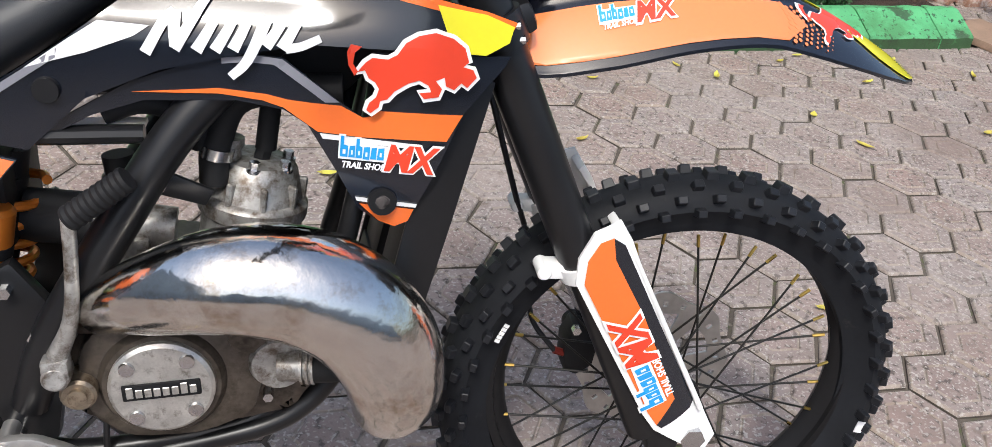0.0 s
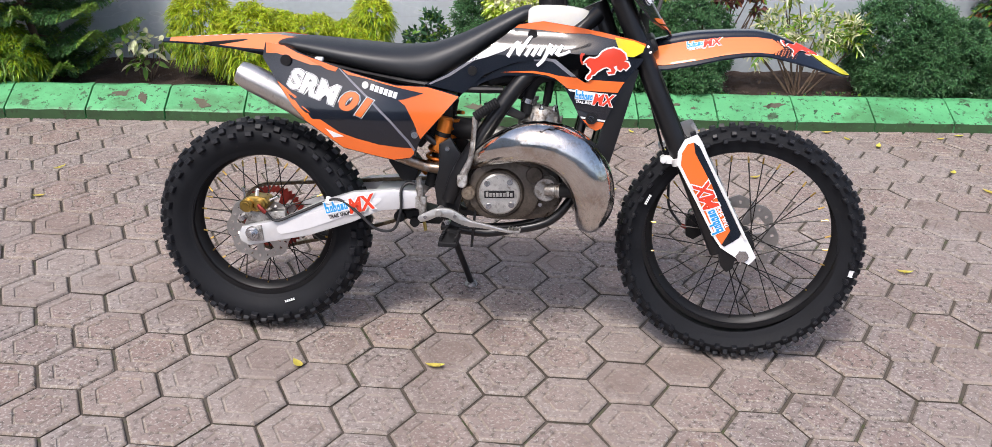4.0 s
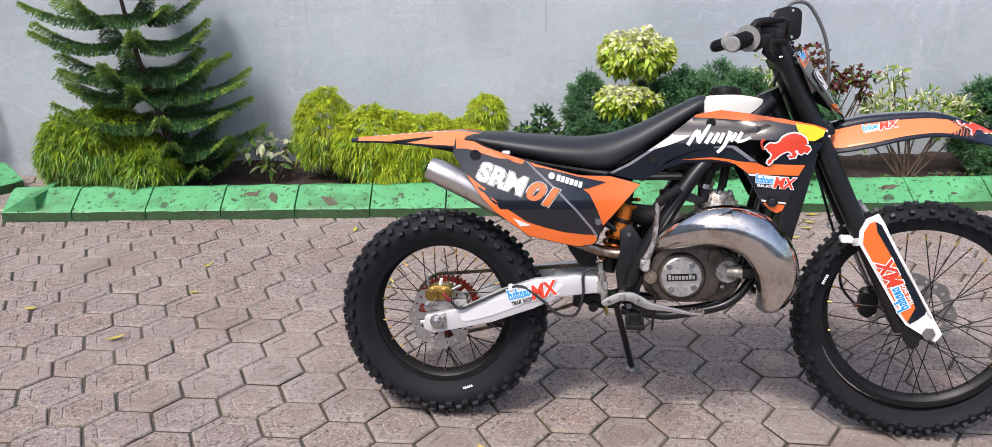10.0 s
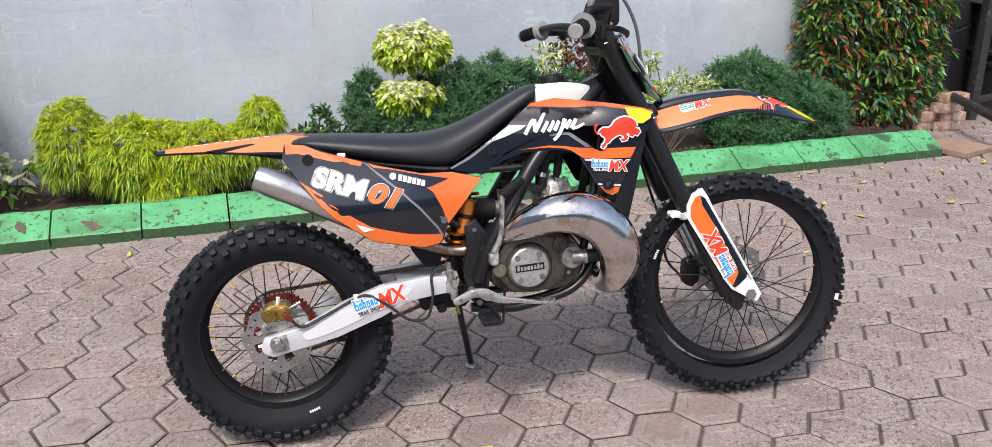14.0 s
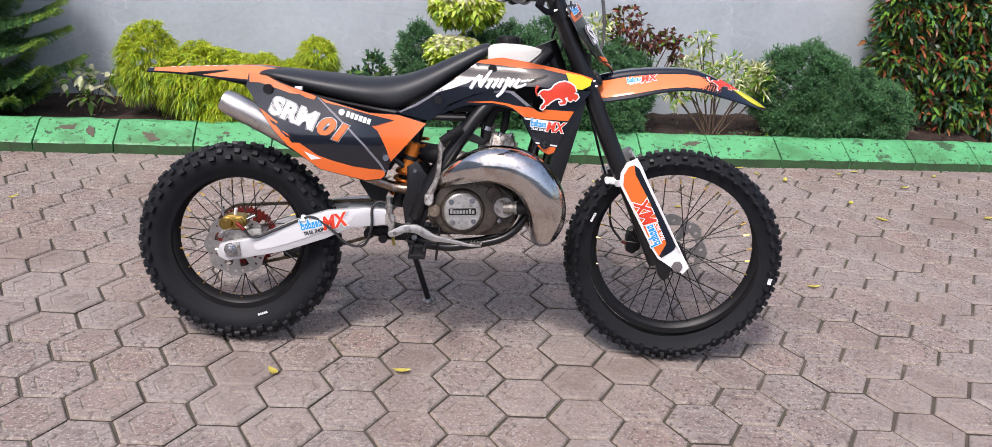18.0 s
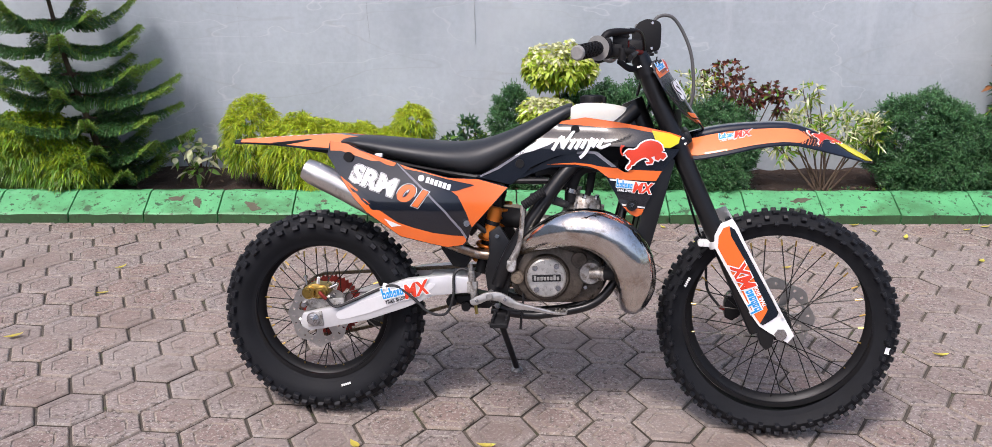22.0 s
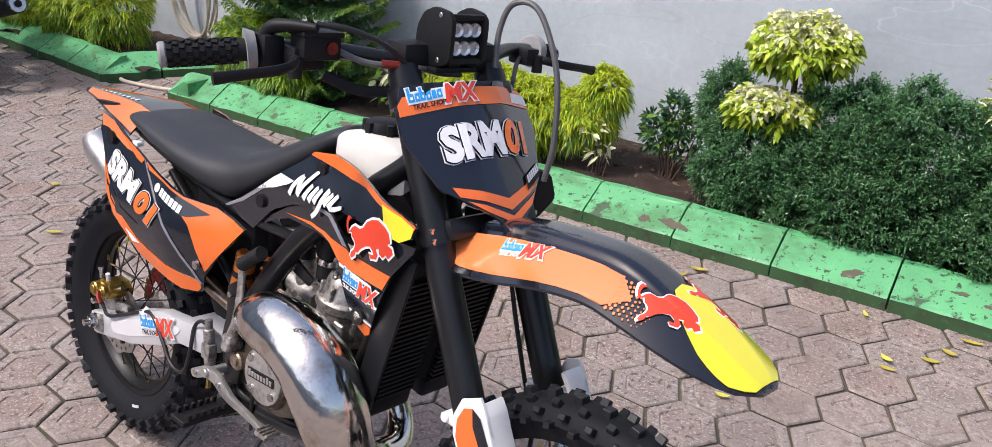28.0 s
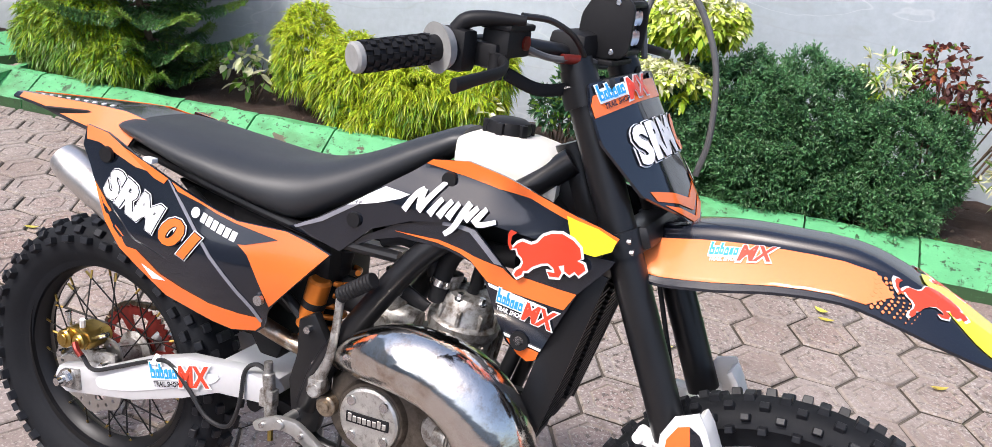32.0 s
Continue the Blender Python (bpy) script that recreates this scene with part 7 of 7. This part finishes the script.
def leafy(name, label, base, clumps, mats, length, width, category="shrub", droop=0.25, shape="oval", per=5, stem_r=0.006, spread=0.8, trunk=None, pale_top=None):
    """A shrub of stems that end in clumps of leaves: clumps of (centre, radii, count)."""
    t = thing(name, label, category, YARD @ pose(*base))
    o = np.array(base)
    groups = []
    for c, r, k in clumps:
        P, d = shell_points(k, np.array(c) - o, r, -0.9, 0.12, 0.7)
        for j in range(per):
            D = d + rng.normal(size=d.shape) * spread + np.array([0, 0, 0.15])
            V, F, fi = blades(P, D, rng.uniform(length * 0.6, length, len(P)), rng.uniform(width * 0.7, width, len(P)), droop, 3, shape)
            pick = rng.random(len(P))
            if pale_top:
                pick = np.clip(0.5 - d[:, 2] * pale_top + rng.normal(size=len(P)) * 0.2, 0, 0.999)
            e = np.cumsum([w for _, w in mats]) / sum(w for _, w in mats)
            for q, (m, _) in enumerate(mats):
                lo = 0 if q == 0 else e[q - 1]
                sel = ((pick >= lo) & (pick < e[q]))[fi]
                if sel.any():
                    groups.append((V, F[sel], m))
    if trunk:
        part("trunk", tube(trunk, 0.012, 9, 4), BARK, t)
    else:
        for c, r, k in clumps:
            stems(t, (0, 0, 0), [tuple(np.array(c) - o), tuple(np.array(c) - o + np.array([r[0] * 0.6, 0, r[2] * 0.5])), tuple(np.array(c) - o - np.array([r[0] * 0.6, 0, -r[2] * 0.4]))], stem_r)
    foliage("foliage", t, groups)
    return t


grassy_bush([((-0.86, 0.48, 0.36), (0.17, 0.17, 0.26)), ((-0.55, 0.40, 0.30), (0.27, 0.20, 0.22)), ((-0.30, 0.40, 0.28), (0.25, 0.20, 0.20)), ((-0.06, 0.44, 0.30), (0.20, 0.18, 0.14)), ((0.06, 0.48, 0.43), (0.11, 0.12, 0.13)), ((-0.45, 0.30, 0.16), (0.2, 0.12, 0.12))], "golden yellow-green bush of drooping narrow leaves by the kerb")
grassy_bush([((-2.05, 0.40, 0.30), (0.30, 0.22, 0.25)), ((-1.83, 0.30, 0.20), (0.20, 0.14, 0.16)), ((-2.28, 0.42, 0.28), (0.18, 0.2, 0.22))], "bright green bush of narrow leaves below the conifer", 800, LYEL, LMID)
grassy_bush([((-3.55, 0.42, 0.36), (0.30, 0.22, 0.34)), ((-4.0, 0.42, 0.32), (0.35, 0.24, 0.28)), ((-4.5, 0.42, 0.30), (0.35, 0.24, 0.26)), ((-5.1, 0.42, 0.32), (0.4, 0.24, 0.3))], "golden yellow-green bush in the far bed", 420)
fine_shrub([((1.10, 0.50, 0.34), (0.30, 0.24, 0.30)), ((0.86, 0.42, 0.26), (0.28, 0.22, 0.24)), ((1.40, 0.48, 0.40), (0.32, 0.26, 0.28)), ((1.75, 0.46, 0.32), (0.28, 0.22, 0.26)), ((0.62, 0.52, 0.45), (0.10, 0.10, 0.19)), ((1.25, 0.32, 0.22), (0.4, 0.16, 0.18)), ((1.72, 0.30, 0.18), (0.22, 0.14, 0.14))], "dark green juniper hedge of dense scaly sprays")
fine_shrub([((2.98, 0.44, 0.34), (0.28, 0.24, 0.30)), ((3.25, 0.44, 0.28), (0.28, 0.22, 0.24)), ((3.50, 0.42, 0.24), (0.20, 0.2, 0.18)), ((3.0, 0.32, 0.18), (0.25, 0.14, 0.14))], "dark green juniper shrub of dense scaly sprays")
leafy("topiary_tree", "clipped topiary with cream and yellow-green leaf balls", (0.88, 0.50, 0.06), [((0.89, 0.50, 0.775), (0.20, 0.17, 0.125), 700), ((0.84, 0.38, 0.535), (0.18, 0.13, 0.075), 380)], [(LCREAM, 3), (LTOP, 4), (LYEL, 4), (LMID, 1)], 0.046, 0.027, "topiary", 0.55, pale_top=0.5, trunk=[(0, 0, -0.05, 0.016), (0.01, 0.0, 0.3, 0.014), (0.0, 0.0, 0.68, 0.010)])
leafy("red_leaf_shrub", "dark red-leaved shrub with thin crooked branches", (1.93, 0.52, 0.06), [((1.86, 0.52, 0.69), (0.13, 0.10, 0.12), 90), ((1.98, 0.50, 0.60), (0.08, 0.08, 0.08), 50), ((2.12, 0.48, 0.63), (0.10, 0.06, 0.06), 50), ((2.16, 0.47, 0.55), (0.03, 0.03, 0.04), 14)], [(LRED, 5), (LORANGE, 1), (LMID, 1)], 0.042, 0.020, droop=0.3)
leafy("variegated_shrub", "cream-edged variegated shrub beside the red shrub", (1.70, 0.55, 0.06), [((1.66, 0.50, 0.66), (0.13, 0.09, 0.10), 60)], [(LCREAM, 3), (LYEL, 2), (LMID, 3)], 0.06, 0.012, droop=0.2, shape="blade")
leafy("variegated_shrub", "sparse variegated shrub with cream-edged lance leaves", (2.45, 0.45, 0.06), [((2.28, 0.48, 0.42), (0.16, 0.12, 0.12), 130), ((2.50, 0.44, 0.42), (0.18, 0.14, 0.13), 150), ((2.70, 0.42, 0.42), (0.12, 0.10, 0.11), 90), ((2.34, 0.52, 0.62), (0.07, 0.06, 0.08), 26), ((2.18, 0.44, 0.32), (0.10, 0.1, 0.08), 40)], [(LCREAM, 4), (LYEL, 2), (LMID, 3)], 0.065, 0.013, droop=0.2, shape="blade", per=4)
leafy("variegated_plant", "small plant with broad cream-edged leaves", (-1.2, 0.50, 0.06), [((-1.25, 0.52, 0.27), (0.09, 0.08, 0.07), 22), ((-1.13, 0.52, 0.27), (0.09, 0.08, 0.06), 22), ((-1.20, 0.48, 0.18), (0.07, 0.06, 0.05), 12)], [(LCREAM, 3), (LMID, 3)], 0.07, 0.035, "plant", 0.35, per=2, stem_r=0.004)
leafy("small_shrub", "small upright dark green shrub", (0.37, 0.55, 0.06), [((0.30, 0.55, 0.28), (0.07, 0.07, 0.12), 90), ((0.38, 0.55, 0.36), (0.06, 0.06, 0.12), 90), ((0.45, 0.55, 0.26), (0.07, 0.06, 0.10), 70)], [(LDARK, 5), (LMID, 1)], 0.05, 0.016, droop=0.1, shape="oval", per=4, stem_r=0.005)
leafy("variegated_plant", "little pale-leaved plant in bare soil", (0.12, 0.34, 0.06), [((0.13, 0.36, 0.20), (0.06, 0.06, 0.05), 18), ((0.08, 0.34, 0.30), (0.05, 0.05, 0.04), 14)], [(LCREAM, 4), (LMID, 1)], 0.055, 0.024, "plant", 0.3, per=2, stem_r=0.004)
hv = [((3.75 + 0.22 * i, 0.72 + 0.05 * math.sin(i * 2.0), 0.25 + 0.30 * j), (0.20, 0.15, 0.21), 210) for i in range(5) for j in range(6) if not (i == 0 and j == 0)]
leafy("climbing_hedge", "tall green hedge with bronze-red young leaves at the wall's end", (4.0, 0.72, 0.06), hv, [(LDARK, 5), (LMID, 4), (LORANGE, 2)], 0.080, 0.026, "hedge", 0.45, per=4)
# low weeds at the kerb's back
leafy("weeds", "low mossy weeds along the kerb", (2.3, 0.24, 0.06), [((x, 0.24 + 0.04 * math.sin(x * 5), 0.10), (0.16, 0.05, 0.035), 60) for x in (1.55, 1.9, 2.2, 2.5, 2.75)], [(LDARK, 4), (LMID, 2)], 0.025, 0.008, "weed", 0.3, stem_r=0.002)


def conifer():
    t = thing("conifer", "young araucaria conifer with tiers of feathery branches", "tree", YARD @ pose(-1.67, 0.47, 0.06))
    axis = [(0, 0, -0.05, 0.020), (-0.11, 0.0, 0.42, 0.017), (-0.18, -0.01, 0.75, 0.013), (-0.23, -0.01, 1.10, 0.010), (-0.27, -0.01, 1.55, 0.005)]
    part("trunk", tube(axis, 0.015, 10, 5), BARK, t)
    C = curve_pts(axis, 8)
    groups = []
    rnd = random.Random(4)
    tiers = [(0.16, 0.40, 8), (0.27, 0.50, 8), (0.40, 0.54, 8), (0.54, 0.54, 7), (0.68, 0.52, 7), (0.83, 0.50, 6), (0.98, 0.46, 6), (1.14, 0.40, 6), (1.30, 0.30, 5), (1.44, 0.18, 5)]
    for z, reach, nb in tiers:
        c = min(C, key=lambda p: abs(p[2] - z))
        a0 = rnd.random() * 6
        for b in range(nb):
            a = a0 + 2 * math.pi * b / nb + rnd.uniform(-0.25, 0.25)
            d = np.array([math.cos(a), math.sin(a) * 0.72, 0])
            R = reach * rnd.uniform(0.8, 1.15)
            sag, lift = rnd.uniform(0.03, 0.06), rnd.uniform(0.04, 0.11)
            pts = [np.array(c[:3]) + d * R * q + np.array([0, 0, -sag * math.sin(q * 3.0) + lift * q * q]) for q in [k / 8 for k in range(9)]]
            part("branch", tube([(*p, 0.0045 * (1 - 0.75 * i / 8)) for i, p in enumerate(pts)], 0.004, 6, 2), BARK, t)
            # hanging combs of needles on both sides of the branch
            n_tw = int(20 + 46 * R / 0.5)
            for k in range(n_tw):
                q0 = 0.10 + 0.90 * k / (n_tw - 1)
                f = min(7, int(q0 * 8))
                p = pts[f] + (pts[f + 1] - pts[f]) * (q0 * 8 - f)
                for sg in (-1, 1):
                    side = np.array([-d[1], d[0], 0]) * sg
                    tw = 0.150 * (1 - 0.62 * q0 ** 2) * rnd.uniform(0.75, 1.1)
                    n = 8
                    w = np.array([(i + 0.2) / n for i in range(n)])[:, None]
                    q = p + (side * 0.85 + d * 0.50) * tw * w + np.array([0, 0, -1.0]) * (0.055 * w ** 1.6 * (1.25 - q0)) + np.array([0, 0, 0.012]) * np.sin(w * 3.1)
                    V, F, fi = blades(q[:-1], np.diff(q, axis=0), tw / n * 1.5, 0.0085, 0.0, 2, "scale")
                    tip = q0 > 0.80 or rnd.random() < 0.10
                    groups.append((V, F, LTIP if tip else LCON))
                    dirs = (side * 0.55 + d * 0.6) + rng.normal(size=(n, 3)) * 0.35 + np.array([0, 0, 0.25])
                    V, F, fi = blades(q, dirs, 0.019, 0.0050, 0.0, 2, "scale")
                    groups.append((V, F, LTIP if tip else LCON))
    foliage("foliage", t, groups)


conifer()

# soil litter
rnd = random.Random(21)
V, F = [], []
P = np.stack([rng.uniform(-2.3, 4.1, 420), rng.uniform(0.2, 0.85, 420), np.full(420, 0.10)], 1)
Vb, Fb, _ = blades(P, rng.normal(size=(420, 3)) * np.array([1, 1, 0.15]), rng.uniform(0.02, 0.05, 420), 0.016, 0.1, 2, "oval")
litter = thing("leaf_litter", "scattered dry leaves on the garden soil", "leaves", YARD, kind="stuff")
foliage("dry_leaves", litter, [(Vb, Fb, BARK)])

# fallen leaves on the paving
spots = [(0.135, -0.182, 130), (0.525, -0.178, 175), (-1.27, 0.527, 40), (-1.127, 0.956, 20), (-1.177, 1.255, 60), (2.52, 1.927, 100), (2.637, 1.817, 60), (3.146, 2.02, 10), (2.17, 0.465, 170), (1.882, 1.352, 20), (2.85, 1.479, 50), (2.449, 2.02, 15), (2.107, 1.803, 5), (-1.736, 0.792, 10), (0.816, 1.884, 20), (0.78, 1.793, 60), (1.205, 1.157, 15), (1.542, 1.684, 150), (1.558, 1.629, 5), (1.697, 1.86, 160), (1.412, 1.94, 120), (1.746, 1.98, 10), (1.657, 1.77, 10), (1.071, 1.207, 0), (3.02, 1.96, 20), (3.3, 1.75, 15), (3.62, 1.98, 40), (2.9, 1.25, 120), (3.5, 1.3, 10), (3.9, 1.8, 60), (4.3, 1.9, 30), (-0.15, 1.55, 50), (-0.6, 1.75, 90)]
for k, (x, y, a) in enumerate(spots):
    L, W = rnd.uniform(0.045, 0.075), rnd.uniform(0.016, 0.026)
    curl = rnd.uniform(0.004, 0.014)

    def lsurf(u, v, d, L=L, W=W, curl=curl):
        return (u, v, 0.0035 + d + curl * ((2 * u / L) ** 2) + 0.5 * curl * (2 * v / W) ** 2)
    pts = [(-L / 2, 0), (-L * 0.25, -W * 0.42), (L * 0.08, -W * 0.5), (L * 0.33, -W * 0.28), (L / 2, 0), (L * 0.33, W * 0.28), (L * 0.08, W * 0.5), (-L * 0.25, W * 0.42)]
    lf = obj("fallen_leaf", sheet(pts, lsurf, 0.0008, 0.02), LFALL, smooth=True)
    lf.matrix_world = pose(x, y, 0.0, 0, 0, a)
    tagged(lf, "fallen yellow leaf lying on the pavers", "leaf", "fallen leaves on the paving")

# ---- things at the bed's end ----
tank_t = thing("water_tank", "large black plastic water tank with ribbed sides", "water tank", YARD @ pose(5.98, 1.0, 0.0) @ Matrix.Scale(0.78, 4))
part("body", lathe([(0.58, 0.12), (0.60, 0.14), (0.60, 0.45), (0.625, 0.46), (0.625, 0.49), (0.60, 0.50), (0.60, 0.56), (0.625, 0.57), (0.625, 0.60), (0.60, 0.61), (0.60, 1.0), (0.58, 1.03), (0.0, 1.04)], (0, 0, 0), "z", 56), TANKB, tank_t)
part("lid", lathe([(0.66, 1.03), (0.67, 1.05), (0.64, 1.07), (0.0, 1.10)], (0, 0, 0), "z", 48), PIPEG, tank_t, "grey flat lid")
part("base", box(-0.5, 0.5, -0.5, 0.5, 0.0, 0.13, 0.01), MORTAR, tank_t)
pipe = thing("steel_pipe_rail", "dull grey bent pipe standing on the paving", "pipe", YARD @ pose(4.60, -0.12, 0))
part("pipe", tube([(0, 0, 0.0), (0, 0, 0.12), (0.005, 0.02, 0.165), (0.03, 0.10, 0.185), (0.10, 0.36, 0.215), (0.18, 0.68, 0.245)], 0.030, 14, 5), PIPEG, pipe)
post = thing("steel_post", "dark upright steel post beside the water tank", "post", YARD @ pose(5.22, 0.80, 0))
part("pole", box(-0.035, 0.035, -0.035, 0.035, 0.0, 1.3, 0.006), PIPEG, post)
part("brace", rod((0, 0, 0.14), (0.6, 0.1, 0.16), 0.028, 12), PIPEG, post)
for k, (dx, dy, dz, a) in enumerate(((0, 0, 0.0, 4), (0.02, 0.01, 0.066, -10), (-0.03, 0.0, 0.132, 8), (0.02, 0.0, 0.198, -3), (-0.14, 0.06, 0.0, 30), (-0.13, 0.05, 0.066, 22))):
    b = obj("brick", box(-0.10, 0.10, -0.05, 0.05, 0.0, 0.064, 0.006), BRICKM)
    b.matrix_world = YARD @ pose(4.80 + dx, 0.60 + dy, dz, 0, 0, a)
    tagged(b, "old mortar-stained brick stacked by the wall", "brick", "stacked bricks by the wall")
pl = obj("plank", box(-0.17, 0.17, -0.16, 0.16, 0.0, 0.035, 0.004), mat("worn_plank", (0.30, 0.20, 0.14), 0.8, var=0.25, scale=9, bump=0.4))
pl.matrix_world = YARD @ pose(4.40, 0.10, 0.0, 0, 0, 14)
tagged(pl, "worn brown board lying past the kerb's end", "board")

# ---- hose by the opening ----
hose = thing("garden_hose", "beige garden hose coiled on the wall and trailing over the pavers", "hose", YARD @ pose(-3.22, 0.60, 0))
coil = []
for k in range(110):
    a = k * 2 * math.pi / 24
    coil.append((0.0 + 0.20 * math.cos(a) + 0.012 * math.sin(k * 0.7), 0.27 - 0.0011 * k, 0.50 + 0.36 * math.sin(a) + 0.01 * math.sin(k)))
part("coil", tube(coil, 0.010, 8, 2), HOSE, hose)
part("trailing_length", tube([(0.10, 0.22, 0.20), (0.20, 0.15, 0.08), (0.30, 0.05, 0.02), (0.22, -0.10, 0.012), (0.11, -0.35, 0.012), (0.17, -0.52, 0.012), (0.47, -0.50, 0.012), (0.67, -0.44, 0.012)], 0.011, 8, 8), HOSE, hose)
part("hook", rod((0.0, 0.33, 0.855), (0.0, 0.14, 0.855), 0.010, 8), WHITEP, hose)

# ---- a second motorcycle, parked at the far end ----
pk = thing("parked_motorcycle", "dark street motorcycle parked at the far end of the yard", "motorcycle", pose(-3.55, 1.30, 0, 0, 0, 170) @ pose(0, 0, 0, 6, 0, 0))
for nm, x in (("rear_wheel", 0.0), ("front_wheel", 1.27)):
    w = part(nm, lathe([(0.20, -0.03), (0.235, -0.04), (0.235, 0.04), (0.20, 0.03)], (x, 0, 0.29), "y", 40, True), RIM, pk)
    part("tyre", lathe([(0.23, -0.04), (0.26, -0.055), (0.283, -0.04), (0.292, 0.0), (0.283, 0.04), (0.26, 0.055), (0.23, 0.04)], (x, 0, 0.29), "y", 48, True), RUBBER, w)
    for k in range(5):
        a = 2 * math.pi * k / 5
        part("spoke", rod((x, 0, 0.29), (x + 0.21 * math.cos(a), 0, 0.29 + 0.21 * math.sin(a)), 0.013, 8), RIM, w)
part("muffler", tube([(0.35, -0.16, 0.34, 0.03), (0.10, -0.18, 0.42, 0.045), (-0.28, -0.19, 0.52, 0.05)], 0.045, 20, 5), BLACKM, pk)
part("muffler_end", tube([(-0.27, -0.19, 0.518, 0.051), (-0.295, -0.19, 0.525, 0.044)], 0.05, 20, 1), STEEL, pk)
part("muffler_outlet", rod((-0.285, -0.19, 0.522), (-0.305, -0.19, 0.528), 0.020, 16), BLACKM, pk)
part("engine", prism(rounded([(0.40, 0.25), (0.78, 0.25), (0.86, 0.40), (0.72, 0.55), (0.50, 0.52)], 3, 0.25), -0.14, 0.14, 0.02), ENGINE, pk)
part("seat", prism(rounded([(-0.25, 0.76), (0.35, 0.74), (0.55, 0.78), (0.50, 0.84), (0.0, 0.84), (-0.3, 0.86)], 3, 0.25), -0.12, 0.12, 0.03), SEATM, pk)
part("tank", prism(rounded([(0.48, 0.72), (0.95, 0.72), (1.0, 0.88), (0.80, 0.98), (0.55, 0.92)], 3, 0.25), -0.14, 0.14, 0.04), BLACKG, pk)
part("swing_arm", box(-0.02, 0.48, -0.10, 0.10, 0.28, 0.33, 0.01), BLACKF, pk)
for s in (-1, 1):
    part("fork_leg", rod((1.27, s * 0.09, 0.29), (1.02, s * 0.09, 0.98), 0.024, 14), BLACKF, pk)
part("handlebar", tube([(0.88, -0.34, 1.03), (0.98, -0.15, 1.0), (0.98, 0.15, 1.0), (0.88, 0.34, 1.03)], 0.013, 10, 5), BLACKM, pk)
part("tail", prism(rounded([(-0.35, 0.80), (0.0, 0.74), (0.0, 0.68), (-0.30, 0.72)], 3, 0.25), -0.09, 0.09, 0.02), BLACKG, pk)
# unseen walls added to close the yard; the tall west one casts far shadow
for nm, m, ln in (("wall_south", pose(-1, -9, 0), 26), ("wall_west", pose(-7.1, -3.2, 0, 0, 0, 90), 11.5)):
    b = obj(nm, box(-ln / 2, ln / 2, -0.1, 0.1, -0.1, 2.4 if nm == "wall_south" else 5.2, 0.01), WALLM)
    b.matrix_world = m
    tagged(b, "plain plastered yard wall", "wall", kind="structure")

# ---- pavers: the nearest as pieces, the rest joined ----
paving = thing("pavement", "red-brown hexagonal concrete pavers with embossed hexagons", "paving", kind="structure")
near, far = [], []
for x, y in paver_centres():
    (near if (x - 0.75) ** 2 / 2.6 + (y + 0.15) ** 2 < 1.55 else far).append((x, y))
near.sort(key=lambda p: (p[0] - 0.75) ** 2 / 2.6 + (p[1] + 0.15) ** 2)
far += near[300:]
near = near[:300]
shared = []
for k in range(8):
    V, F, M = paver_mesh(k)
    me = bpy.data.meshes.new("paver")
    me.from_pydata(V, [], F)
    for m in (PAVER, PAVER_IN, PAVER_EDGE, JOINT):
        me.materials.append(m)
    me.polygons.foreach_set("material_index", M)
    shared.append(me)
rnd = random.Random(9)
for x, y in near:
    ob = new("paver", shared[rnd.randrange(8)])
    ob.matrix_world = pose(x, y, rnd.uniform(-0.0015, 0.0015), rnd.uniform(-0.5, 0.5), rnd.uniform(-0.5, 0.5), math.degrees(PAV_A) + rnd.uniform(-1, 1) + 180 * rnd.randrange(2))
    ob.parent = paving
AV, AF, AM = [], [], []
vars_ = [paver_mesh(k) for k in range(8)]
for x, y in far:
    V, F, M = vars_[rnd.randrange(8)]
    m = pose(x, y, rnd.uniform(-0.003, 0.002), rnd.uniform(-0.7, 0.7), rnd.uniform(-0.7, 0.7), math.degrees(PAV_A) + rnd.uniform(-1.5, 1.5))
    o = len(AV)
    R = np.array(m)[:3]
    A = np.array(V) @ R[:, :3].T + R[:, 3]
    AV += A.tolist()
    AM += M
    AF += [tuple(i + o for i in f) for f in F]
field = tagged(from_arrays("paver_field", AV, AF, PAVER, paving), kind="stuff")
for m in (PAVER_IN, PAVER_EDGE, JOINT):
    field.data.materials.append(m)
field.data.polygons.foreach_set("material_index", AM)
